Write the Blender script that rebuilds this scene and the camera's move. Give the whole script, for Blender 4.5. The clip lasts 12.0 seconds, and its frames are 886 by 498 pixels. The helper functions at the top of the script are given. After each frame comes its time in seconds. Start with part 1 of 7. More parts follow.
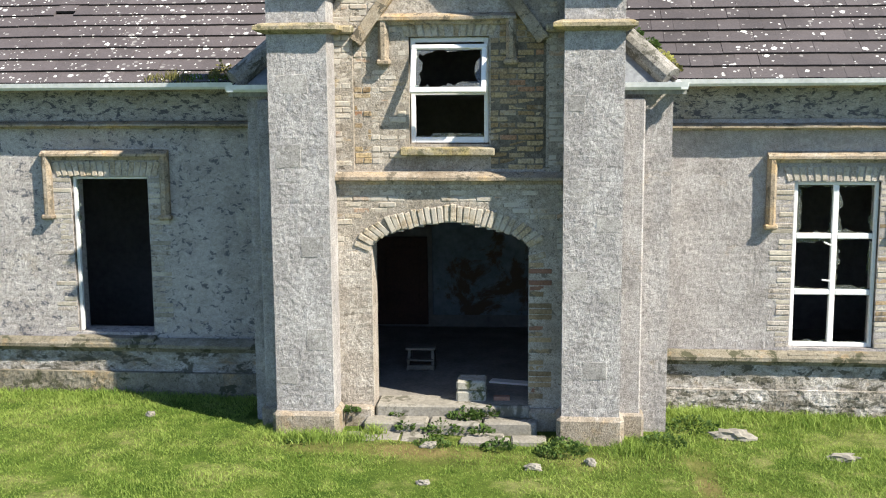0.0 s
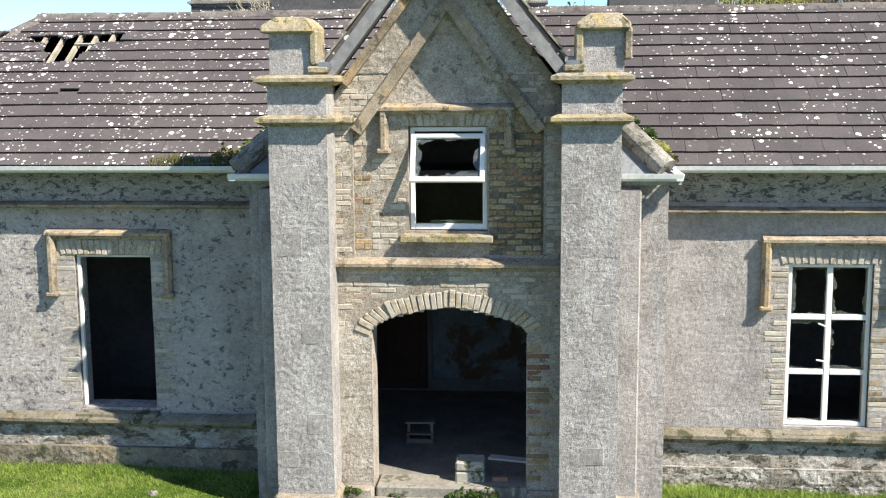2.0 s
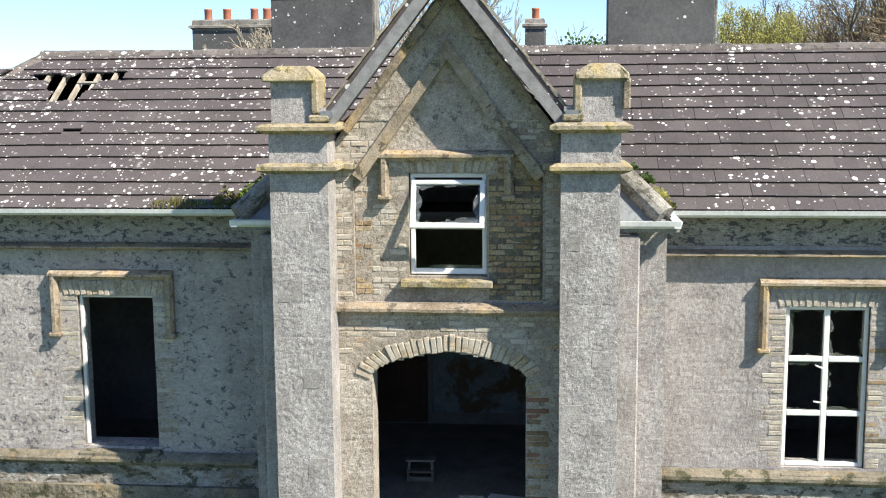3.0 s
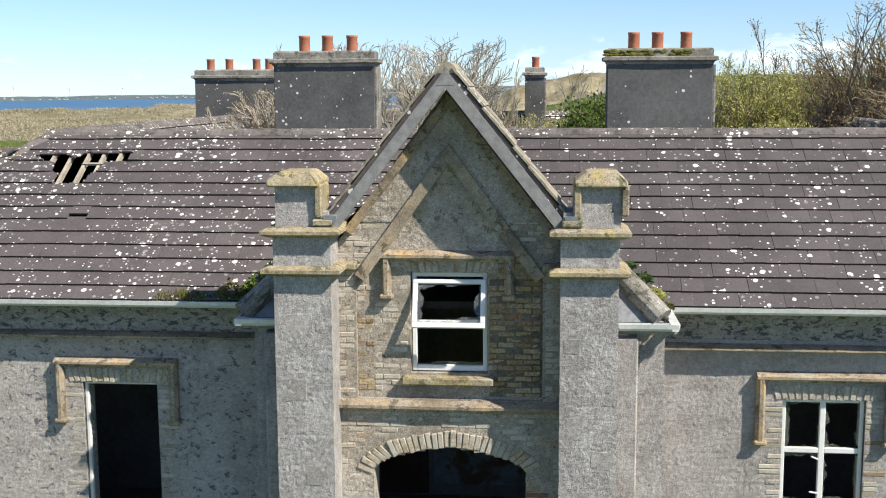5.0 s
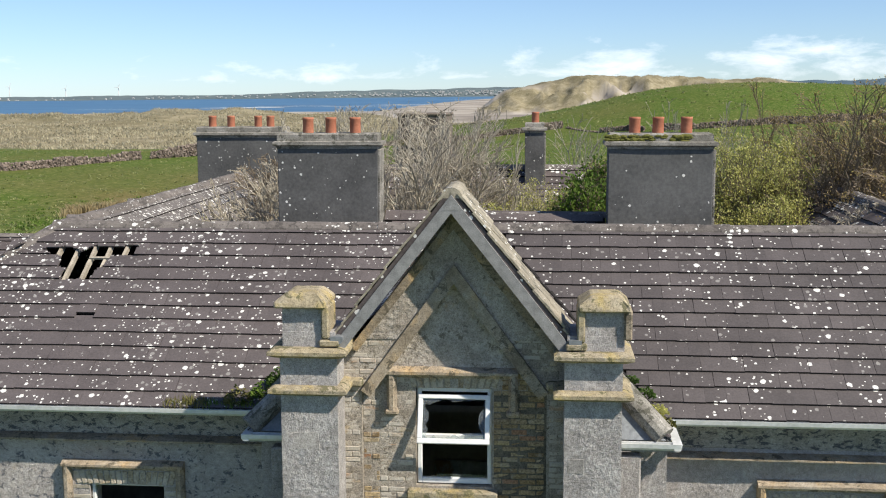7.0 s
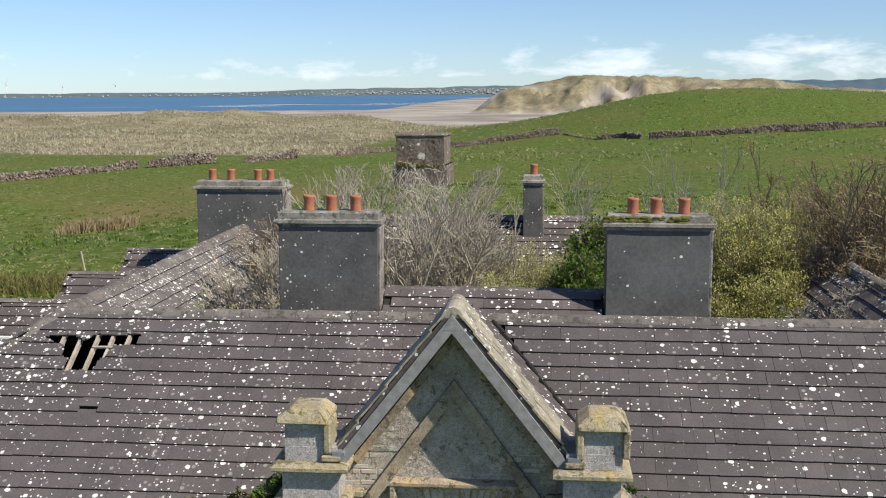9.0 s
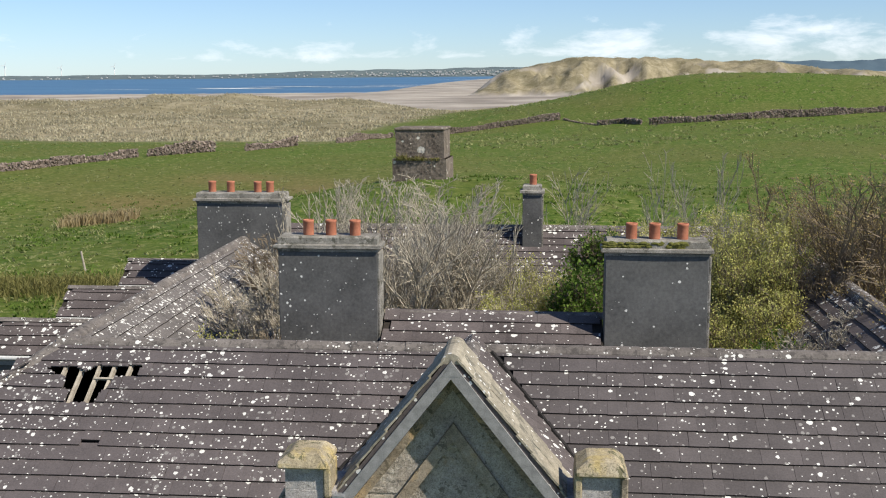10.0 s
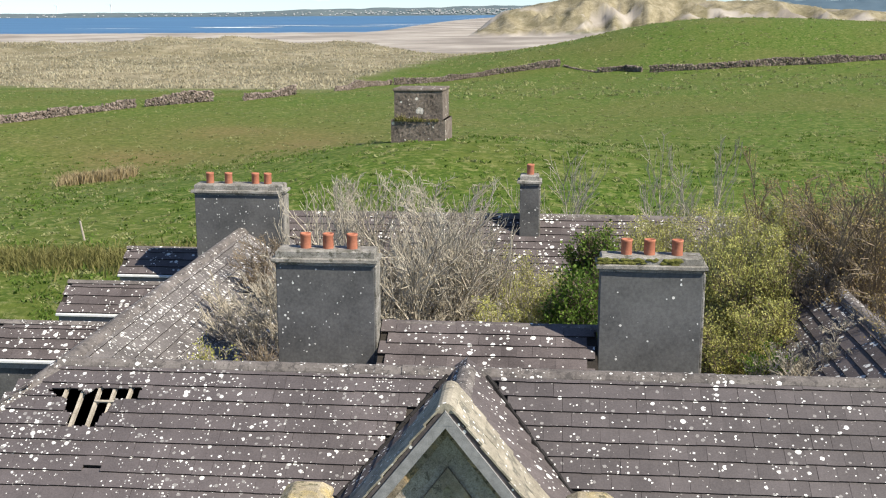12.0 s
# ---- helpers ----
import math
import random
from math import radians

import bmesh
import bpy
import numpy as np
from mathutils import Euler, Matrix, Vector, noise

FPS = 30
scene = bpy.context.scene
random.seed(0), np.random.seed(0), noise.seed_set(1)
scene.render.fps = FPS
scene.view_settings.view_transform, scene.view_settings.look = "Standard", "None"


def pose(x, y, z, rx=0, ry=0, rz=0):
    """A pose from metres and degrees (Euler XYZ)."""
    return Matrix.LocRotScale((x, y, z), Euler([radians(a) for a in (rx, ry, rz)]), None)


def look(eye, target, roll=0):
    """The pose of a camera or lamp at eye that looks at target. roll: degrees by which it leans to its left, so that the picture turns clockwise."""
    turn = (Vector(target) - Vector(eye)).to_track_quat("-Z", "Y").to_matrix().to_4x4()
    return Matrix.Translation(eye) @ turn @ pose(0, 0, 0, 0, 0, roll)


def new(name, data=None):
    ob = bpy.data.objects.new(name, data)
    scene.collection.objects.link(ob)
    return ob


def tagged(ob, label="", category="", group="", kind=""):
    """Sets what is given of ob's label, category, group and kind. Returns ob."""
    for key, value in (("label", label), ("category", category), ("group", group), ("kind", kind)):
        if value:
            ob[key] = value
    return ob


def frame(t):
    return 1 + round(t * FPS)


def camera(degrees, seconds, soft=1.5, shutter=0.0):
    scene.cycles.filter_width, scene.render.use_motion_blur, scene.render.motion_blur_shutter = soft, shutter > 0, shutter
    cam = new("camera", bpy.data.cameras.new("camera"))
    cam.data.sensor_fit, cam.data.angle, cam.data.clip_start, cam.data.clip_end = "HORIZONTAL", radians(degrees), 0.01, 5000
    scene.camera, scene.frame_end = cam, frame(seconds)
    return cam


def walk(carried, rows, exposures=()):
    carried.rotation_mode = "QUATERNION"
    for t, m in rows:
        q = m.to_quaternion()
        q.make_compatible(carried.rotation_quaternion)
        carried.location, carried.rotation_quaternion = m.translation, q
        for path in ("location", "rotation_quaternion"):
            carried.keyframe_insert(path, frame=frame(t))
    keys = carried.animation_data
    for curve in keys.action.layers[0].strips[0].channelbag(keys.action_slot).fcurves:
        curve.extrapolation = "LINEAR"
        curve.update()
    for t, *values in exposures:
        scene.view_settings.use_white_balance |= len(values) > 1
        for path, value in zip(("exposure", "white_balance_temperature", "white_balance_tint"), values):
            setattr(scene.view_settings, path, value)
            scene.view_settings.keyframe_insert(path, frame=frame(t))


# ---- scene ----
cam = camera(43.2, 12.0, soft=1.1)
PATH = [
    (0.0, (0.126, -0.142, 4.824), (-0.063, 1.826, 4.521), -0.8),
    (0.5, (0.115, -0.137, 5.086), (-0.073, 1.831, 4.784), -0.8),
    (1.0, (0.110, -0.145, 5.279), (-0.077, 1.824, 4.978), -0.8),
    (1.5, (0.148, -0.175, 5.542), (-0.041, 1.795, 5.250), -0.8),
    (2.0, (0.157, -0.189, 5.875), (-0.032, 1.780, 5.584), -0.8),
    (2.5, (0.173, -0.207, 6.172), (-0.017, 1.763, 5.882), -0.8),
    (3.0, (0.168, -0.233, 6.442), (-0.021, 1.737, 6.156), -0.8),
    (5.0, (0.163, -0.270, 7.728), (-0.025, 1.701, 7.447), -0.7),
    (5.5, (0.138, -0.259, 8.104), (-0.049, 1.712, 7.822), -0.7),
    (6.0, (0.126, -0.260, 8.483), (-0.059, 1.711, 8.204), -0.7),
    (6.5, (0.092, -0.248, 8.865), (-0.091, 1.724, 8.586), -0.7),
    (7.0, (0.057, -0.245, 9.287), (-0.124, 1.727, 9.007), -0.6),
    (7.5, (0.037, -0.222, 9.668), (-0.142, 1.750, 9.390), -0.5),
    (9.5, (0.012, -0.192, 11.265), (-0.163, 1.779, 10.974), -0.4),
    (10.0, (0.029, -0.149, 11.686), (-0.146, 1.818, 11.370), -0.5),
    (10.5, (0.043, -0.104, 12.093), (-0.132, 1.858, 11.751), -0.5),
    (11.0, (0.047, -0.084, 12.473), (-0.127, 1.874, 12.106), -0.5),
    (11.5, (0.071, -0.084, 12.823), (-0.102, 1.869, 12.428), -0.4),
    (12.0, (0.090, -0.031, 13.138), (-0.083, 1.916, 12.717), -0.4),
]
walk(cam, [(t, look(eye, target, roll)) for t, eye, target, roll in PATH],
     [(0, 1.05), (2.5, 1.0), (5.5, 0.53), (7, 0.40), (9.5, 0.27), (11, 0.44), (12, 0.66)])

# ---- world and sun ----
SUN_AZ, SUN_EL = 61.5, 44.0          # degrees right of the facade's normal, and up
world = bpy.data.worlds.new("sky")
scene.world = world
world.use_nodes = True
wn, wl = world.node_tree.nodes, world.node_tree.links
sky = wn.new("ShaderNodeTexSky")
sky.sky_type, sky.sun_disc = "NISHITA", False
sky.sun_elevation, sky.sun_rotation = radians(SUN_EL), radians(180 - SUN_AZ)
sky.altitude, sky.air_density, sky.dust_density, sky.ozone_density = 1200, 1.0, 0.1, 3.0
# thin fair-weather clouds, drawn out along the horizon
tc = wn.new("ShaderNodeTexCoord")
mp = wn.new("ShaderNodeMapping")
mp.inputs["Scale"].default_value = (10.0, 10.0, 30.0)
mp.inputs["Location"].default_value = (0.35, 0.0, 0.45)
cl = wn.new("ShaderNodeTexNoise")
cl.inputs["Scale"].default_value, cl.inputs["Detail"].default_value, cl.inputs["Roughness"].default_value = 1.5, 9, 0.62
cl.inputs["Distortion"].default_value = 0.25
rise = wn.new("ShaderNodeSeparateXYZ")
wl.new(tc.outputs["Generated"], rise.inputs[0])
# they gather low over the hills, more towards the east, and thin out overhead
band = wn.new("ShaderNodeValToRGB")
band.color_ramp.elements[0].color = (0.2, 0.2, 0.2, 1)
band.color_ramp.elements[1].position, band.color_ramp.elements[1].color = 0.058, (0, 0, 0, 1)
for pos, v in ((0.012, 0.72), (0.030, 0.66)):
    band.color_ramp.elements.new(pos).color = (v, v, v, 1)
east = wn.new("ShaderNodeMapRange")
east.inputs["From Min"].default_value, east.inputs["From Max"].default_value = -0.35, 0.25
east.inputs["To Min"].default_value, east.inputs["To Max"].default_value = -0.10, 0.10
wl.new(rise.outputs["X"], east.inputs["Value"])
wl.new(rise.outputs["Z"], band.inputs["Fac"])
heap = wn.new("ShaderNodeMath")
heap.operation = "MULTIPLY_ADD"
heap.inputs[1].default_value = 0.46
much = wn.new("ShaderNodeMath")
much.operation = "ADD"
cr = wn.new("ShaderNodeValToRGB")
cr.color_ramp.elements[0].position, cr.color_ramp.elements[1].position = 0.80, 1.0
cr.color_ramp.elements[1].color = (0.62, 0.62, 0.62, 1)
cm = wn.new("ShaderNodeMixRGB")
cm.inputs[2].default_value = (11.5, 12.0, 12.6, 1)
wl.new(tc.outputs["Generated"], mp.inputs["Vector"])
wl.new(mp.outputs["Vector"], cl.inputs["Vector"])
wl.new(band.outputs["Color"], heap.inputs[0])
wl.new(cl.outputs["Fac"], heap.inputs[2])
wl.new(heap.outputs[0], much.inputs[0])
wl.new(east.outputs["Result"], much.inputs[1])
wl.new(much.outputs[0], cr.inputs["Fac"])
wl.new(cr.outputs["Color"], cm.inputs[0])
tint = wn.new("ShaderNodeMixRGB")
tint.blend_type = "MULTIPLY"
tint.inputs[0].default_value = 1.0
hue = wn.new("ShaderNodeValToRGB")
hue.color_ramp.elements[0].position, hue.color_ramp.elements[0].color = 0.0, (0.78, 0.96, 1.27, 1)
hue.color_ramp.elements[1].position, hue.color_ramp.elements[1].color = 0.22, (1.08, 1.06, 1.10, 1)
wl.new(rise.outputs["Z"], hue.inputs["Fac"])
wl.new(hue.outputs["Color"], tint.inputs[2])
wl.new(sky.outputs["Color"], tint.inputs[1])
wl.new(tint.outputs["Color"], cm.inputs[1])
wl.new(cm.outputs["Color"], wn["Background"].inputs["Color"])
wn["Background"].inputs["Strength"].default_value = 0.084
lamp = bpy.data.lights.new("sun", "SUN")
lamp.energy, lamp.angle, lamp.color = 5.0, radians(0.6), (1.0, 0.915, 0.785)
sun = new("sun", lamp)
_e, _a = radians(SUN_EL), radians(SUN_AZ)
SUN_FROM = Vector((math.sin(_a) * math.cos(_e), -math.cos(_a) * math.cos(_e), math.sin(_e)))
sun.matrix_world = look(SUN_FROM * 60, (0, 0, 0))

# ---- materials ----
def node_mat(name):
    m = bpy.data.materials.new(name)
    m.use_nodes = True
    return m, m.node_tree.nodes, m.node_tree.links, m.node_tree.nodes["Principled BSDF"]


def ramp(n, stops):
    r = n.new("ShaderNodeValToRGB")
    e = r.color_ramp.elements
    while len(e) < len(stops):
        e.new(0.5)
    for el, (p, c) in zip(e, stops):
        el.position = p
        el.color = (*c, 1) if len(c) == 3 else c
    return r


def mat(name, dark, light, scale=1.2, fine=30, rough=0.85, bump=0.25, depth=0.012, spots=None, stain=None, vary=0.0, island=False, metal=0.0, stretch=(1, 1, 1), spec=0.3, hard=0.14, cluster_by=0.5):
    """Two-scale colour noise, fine bump; spots: (colour, cells per metre, amount); stain: (colour, scale, amount); vary: per-piece brightness."""
    m, n, l, b = node_mat(name)
    g = n.new("ShaderNodeNewGeometry")
    mapping = n.new("ShaderNodeMapping")
    mapping.inputs["Scale"].default_value = stretch
    l.new(g.outputs["Position"], mapping.inputs["Vector"])
    big, small = n.new("ShaderNodeTexNoise"), n.new("ShaderNodeTexNoise")
    for t, s, d in ((big, scale, 6), (small, fine, 4)):
        t.inputs["Scale"].default_value, t.inputs["Detail"].default_value, t.inputs["Roughness"].default_value = s, d, 0.62
        l.new(mapping.outputs["Vector"], t.inputs["Vector"])
    mixf = n.new("ShaderNodeMath")
    mixf.operation = "MULTIPLY_ADD"
    mixf.inputs[1].default_value = 0.45
    l.new(small.outputs["Fac"], mixf.inputs[0])
    half = n.new("ShaderNodeMath")
    half.operation = "MULTIPLY"
    half.inputs[1].default_value = 0.55
    l.new(big.outputs["Fac"], half.inputs[0])
    l.new(half.outputs[0], mixf.inputs[2])
    r = ramp(n, [(0.5 - hard, dark), (0.5 + hard, light)])
    l.new(mixf.outputs[0], r.inputs["Fac"])
    col = r.outputs["Color"]
    if stain:
        c, s, amount = stain
        t = n.new("ShaderNodeTexNoise")
        t.inputs["Scale"].default_value, t.inputs["Detail"].default_value, t.inputs["Roughness"].default_value = s, 8, 0.7
        t.inputs["Distortion"].default_value = 0.4
        l.new(mapping.outputs["Vector"], t.inputs["Vector"])
        sr = ramp(n, [(0.62 - amount * 0.3, (0, 0, 0)), (0.68 - amount * 0.3, (1, 1, 1))])
        l.new(t.outputs["Fac"], sr.inputs["Fac"])
        mx = n.new("ShaderNodeMixRGB")
        mx.inputs[2].default_value = (*c, 1)
        l.new(sr.outputs["Color"], mx.inputs[0])
        l.new(col, mx.inputs[1])
        col = mx.outputs["Color"]
    if vary:
        rnd = n.new("ShaderNodeObjectInfo").outputs["Random"] if not island else g.outputs["Random Per Island"]
        mr = n.new("ShaderNodeMapRange")
        mr.inputs["To Min"].default_value, mr.inputs["To Max"].default_value = 1 - vary, 1 + vary
        l.new(rnd, mr.inputs["Value"])
        hs = n.new("ShaderNodeHueSaturation")
        l.new(mr.outputs["Result"], hs.inputs["Value"])
        l.new(col, hs.inputs["Color"])
        col = hs.outputs["Color"]
    if spots:
        for c, cells, amount in spots:
            wob = n.new("ShaderNodeTexNoise")
            wob.inputs["Scale"].default_value = cells * 2.2
            l.new(g.outputs["Position"], wob.inputs["Vector"])
            add = n.new("ShaderNodeVectorMath")
            add.operation = "MULTIPLY_ADD"
            add.inputs[1].default_value = (0.35 / cells,) * 3
            l.new(wob.outputs["Color"], add.inputs[0])
            l.new(g.outputs["Position"], add.inputs[2])
            v = n.new("ShaderNodeTexVoronoi")
            v.inputs["Scale"].default_value = cells
            l.new(add.outputs["Vector"], v.inputs["Vector"])
            sep = n.new("ShaderNodeSeparateColor")
            l.new(v.outputs["Color"], sep.inputs["Color"])
            cluster = n.new("ShaderNodeTexNoise")
            cluster.inputs["Scale"].default_value = 0.7
            l.new(g.outputs["Position"], cluster.inputs["Vector"])
            rad = n.new("ShaderNodeMapRange")
            rad.inputs["From Min"].default_value, rad.inputs["From Max"].default_value = 1 - amount, 1.0
            rad.inputs["To Min"].default_value, rad.inputs["To Max"].default_value = 0.0, 0.42
            clm = n.new("ShaderNodeMath")
            clm.operation = "MULTIPLY_ADD"
            clm.inputs[1].default_value, clm.inputs[2].default_value = cluster_by, -cluster_by / 2
            l.new(cluster.outputs["Fac"], clm.inputs[0])
            sm = n.new("ShaderNodeMath")
            sm.operation = "ADD"
            l.new(sep.outputs[0], sm.inputs[0])
            l.new(clm.outputs[0], sm.inputs[1])
            l.new(sm.outputs[0], rad.inputs["Value"])
            lt = n.new("ShaderNodeMath")
            lt.operation = "LESS_THAN"
            l.new(v.outputs["Distance"], lt.inputs[0])
            l.new(rad.outputs["Result"], lt.inputs[1])
            mx = n.new("ShaderNodeMixRGB")
            mx.inputs[2].default_value = (*c, 1)
            l.new(lt.outputs[0], mx.inputs[0])
            l.new(col, mx.inputs[1])
            col = mx.outputs["Color"]
    l.new(col, b.inputs["Base Color"])
    b.inputs["Roughness"].default_value, b.inputs["Metallic"].default_value = rough, metal
    b.inputs["Specular IOR Level"].default_value = spec
    if bump:
        bp = n.new("ShaderNodeBump")
        bp.inputs["Strength"].default_value, bp.inputs["Distance"].default_value = bump, depth
        l.new(mixf.outputs[0], bp.inputs["Height"])
        l.new(bp.outputs["Normal"], b.inputs["Normal"])
    return m


def stone_mat(name, dark, light, pale, amount, flake=None, grain=52, patch=1.1, bump=0.9, depth=0.016, stretch=(1, 1, 1), tint=None, vary=0.0):
    """Weathered masonry: broad mottling, patches of pale old wash, a gritty grain with pits, and flakes (colour, scale, amount) that have a shape of their own."""
    m, n, l, b = node_mat(name)
    g = n.new("ShaderNodeNewGeometry")
    mapping = n.new("ShaderNodeMapping")
    mapping.inputs["Scale"].default_value = stretch
    l.new(g.outputs["Position"], mapping.inputs["Vector"])

    def tex(scale, detail, rough=0.65, twist=0.0):
        t = n.new("ShaderNodeTexNoise")
        t.inputs["Scale"].default_value, t.inputs["Detail"].default_value, t.inputs["Roughness"].default_value, t.inputs["Distortion"].default_value = scale, detail, rough, twist
        l.new(mapping.outputs["Vector"], t.inputs["Vector"])
        return t.outputs["Fac"]

    def shade(fac, stops):
        r = ramp(n, stops)
        l.new(fac, r.inputs["Fac"])
        return r.outputs["Color"]

    def mix(fac, c1, c2, blend="MIX"):
        x = n.new("ShaderNodeMixRGB")
        x.blend_type = blend
        for k, v in enumerate((fac, c1, c2)):
            if isinstance(v, (tuple, float)):
                x.inputs[k].default_value = (*v, 1) if isinstance(v, tuple) else v
            else:
                l.new(v, x.inputs[k])
        return x.outputs[0]
    fine, mid_ = tex(grain, 6, 0.72), tex(15.0, 6, 0.66)
    col = shade(tex(patch, 9, 0.7), [(0.34, dark), (0.66, light)])
    wash = shade(tex(2.6, 9, 0.74, 0.3), [(0.60 - amount * 0.3, (0, 0, 0)), (0.80 - amount * 0.3, (0.8, 0.8, 0.8))])
    col = mix(wash, col, pale)
    if tint:
        c, sc, am = tint
        col = mix(shade(tex(sc, 8, 0.7, 0.2), [(0.66 - am * 0.3, (0, 0, 0)), (0.78 - am * 0.3, (0.7, 0.7, 0.7))]), col, c)
    col = mix(1.0, col, shade(mid_, [(0.32, (0.76, 0.755, 0.75)), (0.68, (1.16, 1.16, 1.16))]), "MULTIPLY")
    col = mix(1.0, col, shade(fine, [(0.34, (0.52, 0.51, 0.50)), (0.50, (1.0, 1.0, 1.0)), (0.68, (1.27, 1.27, 1.28))]), "MULTIPLY")
    if flake:
        c, sc, am = flake
        rag = n.new("ShaderNodeMath")
        rag.operation = "MULTIPLY_ADD"
        rag.inputs[1].default_value = 0.16
        l.new(mid_, rag.inputs[0])
        l.new(tex(sc, 9, 0.72, 0.5), rag.inputs[2])
        col = mix(shade(rag.outputs[0], [(0.72 - am * 0.3, (0, 0, 0)), (0.745 - am * 0.3, (0.9, 0.9, 0.9))]), col, c)
    if vary:
        mr = n.new("ShaderNodeMapRange")
        mr.inputs["To Min"].default_value, mr.inputs["To Max"].default_value = 1 - vary, 1 + vary
        l.new(n.new("ShaderNodeObjectInfo").outputs["Random"], mr.inputs["Value"])
        hs = n.new("ShaderNodeHueSaturation")
        l.new(mr.outputs["Result"], hs.inputs["Value"])
        l.new(col, hs.inputs["Color"])
        col = hs.outputs["Color"]
    l.new(col, b.inputs["Base Color"])
    b.inputs["Roughness"].default_value, b.inputs["Specular IOR Level"].default_value = 0.93, 0.2
    hgt = n.new("ShaderNodeMath")
    hgt.operation = "MULTIPLY_ADD"
    hgt.inputs[1].default_value = 0.6
    l.new(fine, hgt.inputs[0])
    l.new(mid_, hgt.inputs[2])
    bp = n.new("ShaderNodeBump")
    bp.inputs["Strength"].default_value, bp.inputs["Distance"].default_value = bump, depth
    l.new(hgt.outputs[0], bp.inputs["Height"])
    l.new(bp.outputs["Normal"], b.inputs["Normal"])
    return m


LICHEN = (0.66, 0.66, 0.63)
M_TILE = mat("roof_tile", (0.055, 0.048, 0.048), (0.110, 0.096, 0.096), 0.9, 34, 0.62, 0.3, 0.006, spots=[(LICHEN, 8.5, 0.12), (LICHEN, 19.0, 0.17), ((0.24, 0.23, 0.22), 12.0, 0.2)], vary=0.12, spec=0.5, cluster_by=0.2)
M_TILE_FAR = mat("weathered_tile", (0.065, 0.055, 0.054), (0.14, 0.12, 0.118), 0.9, 26, 0.8, 0.2, 0.006, spots=[(LICHEN, 6.5, 0.36), (LICHEN, 14.0, 0.32)], vary=0.14, island=True)
M_TILE_THICK = mat("thickly_lichened_tile", (0.09, 0.082, 0.079), (0.18, 0.166, 0.158), 0.9, 26, 0.8, 0.2, 0.006, spots=[(LICHEN, 8.0, 0.5), (LICHEN, 17.0, 0.55), ((0.34, 0.33, 0.31), 11.0, 0.5)], vary=0.14, island=True)
M_TILE_OLD = mat("lichened_roof_tile", (0.066, 0.057, 0.057), (0.132, 0.114, 0.114), 0.9, 34, 0.62, 0.3, 0.006, spots=[(LICHEN, 9.5, 0.20), (LICHEN, 20.0, 0.30), ((0.25, 0.24, 0.23), 12.0, 0.3)], vary=0.08, spec=0.5, cluster_by=0.6)
M_RIDGE = mat("ridge_tile", (0.095, 0.084, 0.078), (0.21, 0.19, 0.175), 3.0, 28, 0.9, 0.4, 0.012, spots=[(LICHEN, 9.0, 0.22), (LICHEN, 21.0, 0.26)], vary=0.12, stain=((0.085, 0.077, 0.072), 7.0, 0.3))
M_WALL = stone_mat("roughcast_stone", (0.27, 0.252, 0.24), (0.43, 0.407, 0.392), (0.47, 0.452, 0.44), 0.42, tint=((0.37, 0.305, 0.22), 1.7, 0.2), grain=70, bump=1.0, depth=0.016)
M_WALL_L = stone_mat("stained_roughcast_stone", (0.32, 0.297, 0.28), (0.48, 0.452, 0.43), (0.53, 0.508, 0.49), 0.46, flake=((0.11, 0.114, 0.13), 9.0, 0.25), tint=((0.36, 0.30, 0.21), 1.6, 0.2), grain=70, stretch=(1, 1, 1.3), bump=1.0, depth=0.016)
M_ASHLAR = stone_mat("smooth_ashlar", (0.26, 0.25, 0.24), (0.42, 0.405, 0.385), (0.48, 0.465, 0.44), 0.3, bump=0.5, depth=0.01, vary=0.14)
M_PIER = stone_mat("grey_limestone", (0.29, 0.277, 0.27), (0.44, 0.424, 0.414), (0.50, 0.487, 0.48), 0.42, flake=((0.31, 0.307, 0.31), 2.4, 0.12), tint=((0.43, 0.375, 0.295), 1.5, 0.14), grain=66, bump=1.0, depth=0.019)
M_PLINTH = stone_mat("plinth_stone", (0.17, 0.153, 0.125), (0.36, 0.33, 0.285), (0.58, 0.565, 0.54), 0.60, flake=((0.085, 0.082, 0.062), 3.4, 0.36), tint=((0.32, 0.21, 0.11), 1.9, 0.26), stretch=(1, 1, 1.7), bump=1.0, depth=0.022)
M_MOULD = stone_mat("ochre_lichened_stone", (0.19, 0.158, 0.118), (0.43, 0.355, 0.26), (0.46, 0.415, 0.345), 0.42, tint=((0.46, 0.315, 0.15), 2.2, 0.42), flake=((0.115, 0.10, 0.075), 5.0, 0.26), bump=0.7, depth=0.012)
M_CAP = stone_mat("yellow_lichened_stone", (0.20, 0.172, 0.118), (0.43, 0.37, 0.25), (0.45, 0.41, 0.33), 0.36, tint=((0.45, 0.36, 0.15), 3.0, 0.44), flake=((0.12, 0.115, 0.065), 5.0, 0.30), bump=0.7, depth=0.012)
M_GABLE = stone_mat("gable_masonry", (0.30, 0.264, 0.222), (0.48, 0.435, 0.38), (0.55, 0.516, 0.468), 0.44, flake=((0.17, 0.15, 0.122), 6.0, 0.18), tint=((0.40, 0.285, 0.17), 2.4, 0.22), bump=1.0, depth=0.017)
M_BRICK = mat("old_brick", (0.15, 0.108, 0.062), (0.42, 0.32, 0.20), 3.0, 45, 0.9, 0.5, 0.008, vary=0.32, stain=((0.14, 0.125, 0.10), 3.0, 0.25))
M_BUFF = mat("buff_brick", (0.27, 0.24, 0.185), (0.54, 0.50, 0.425), 4.0, 45, 0.9, 0.5, 0.008, vary=0.2)
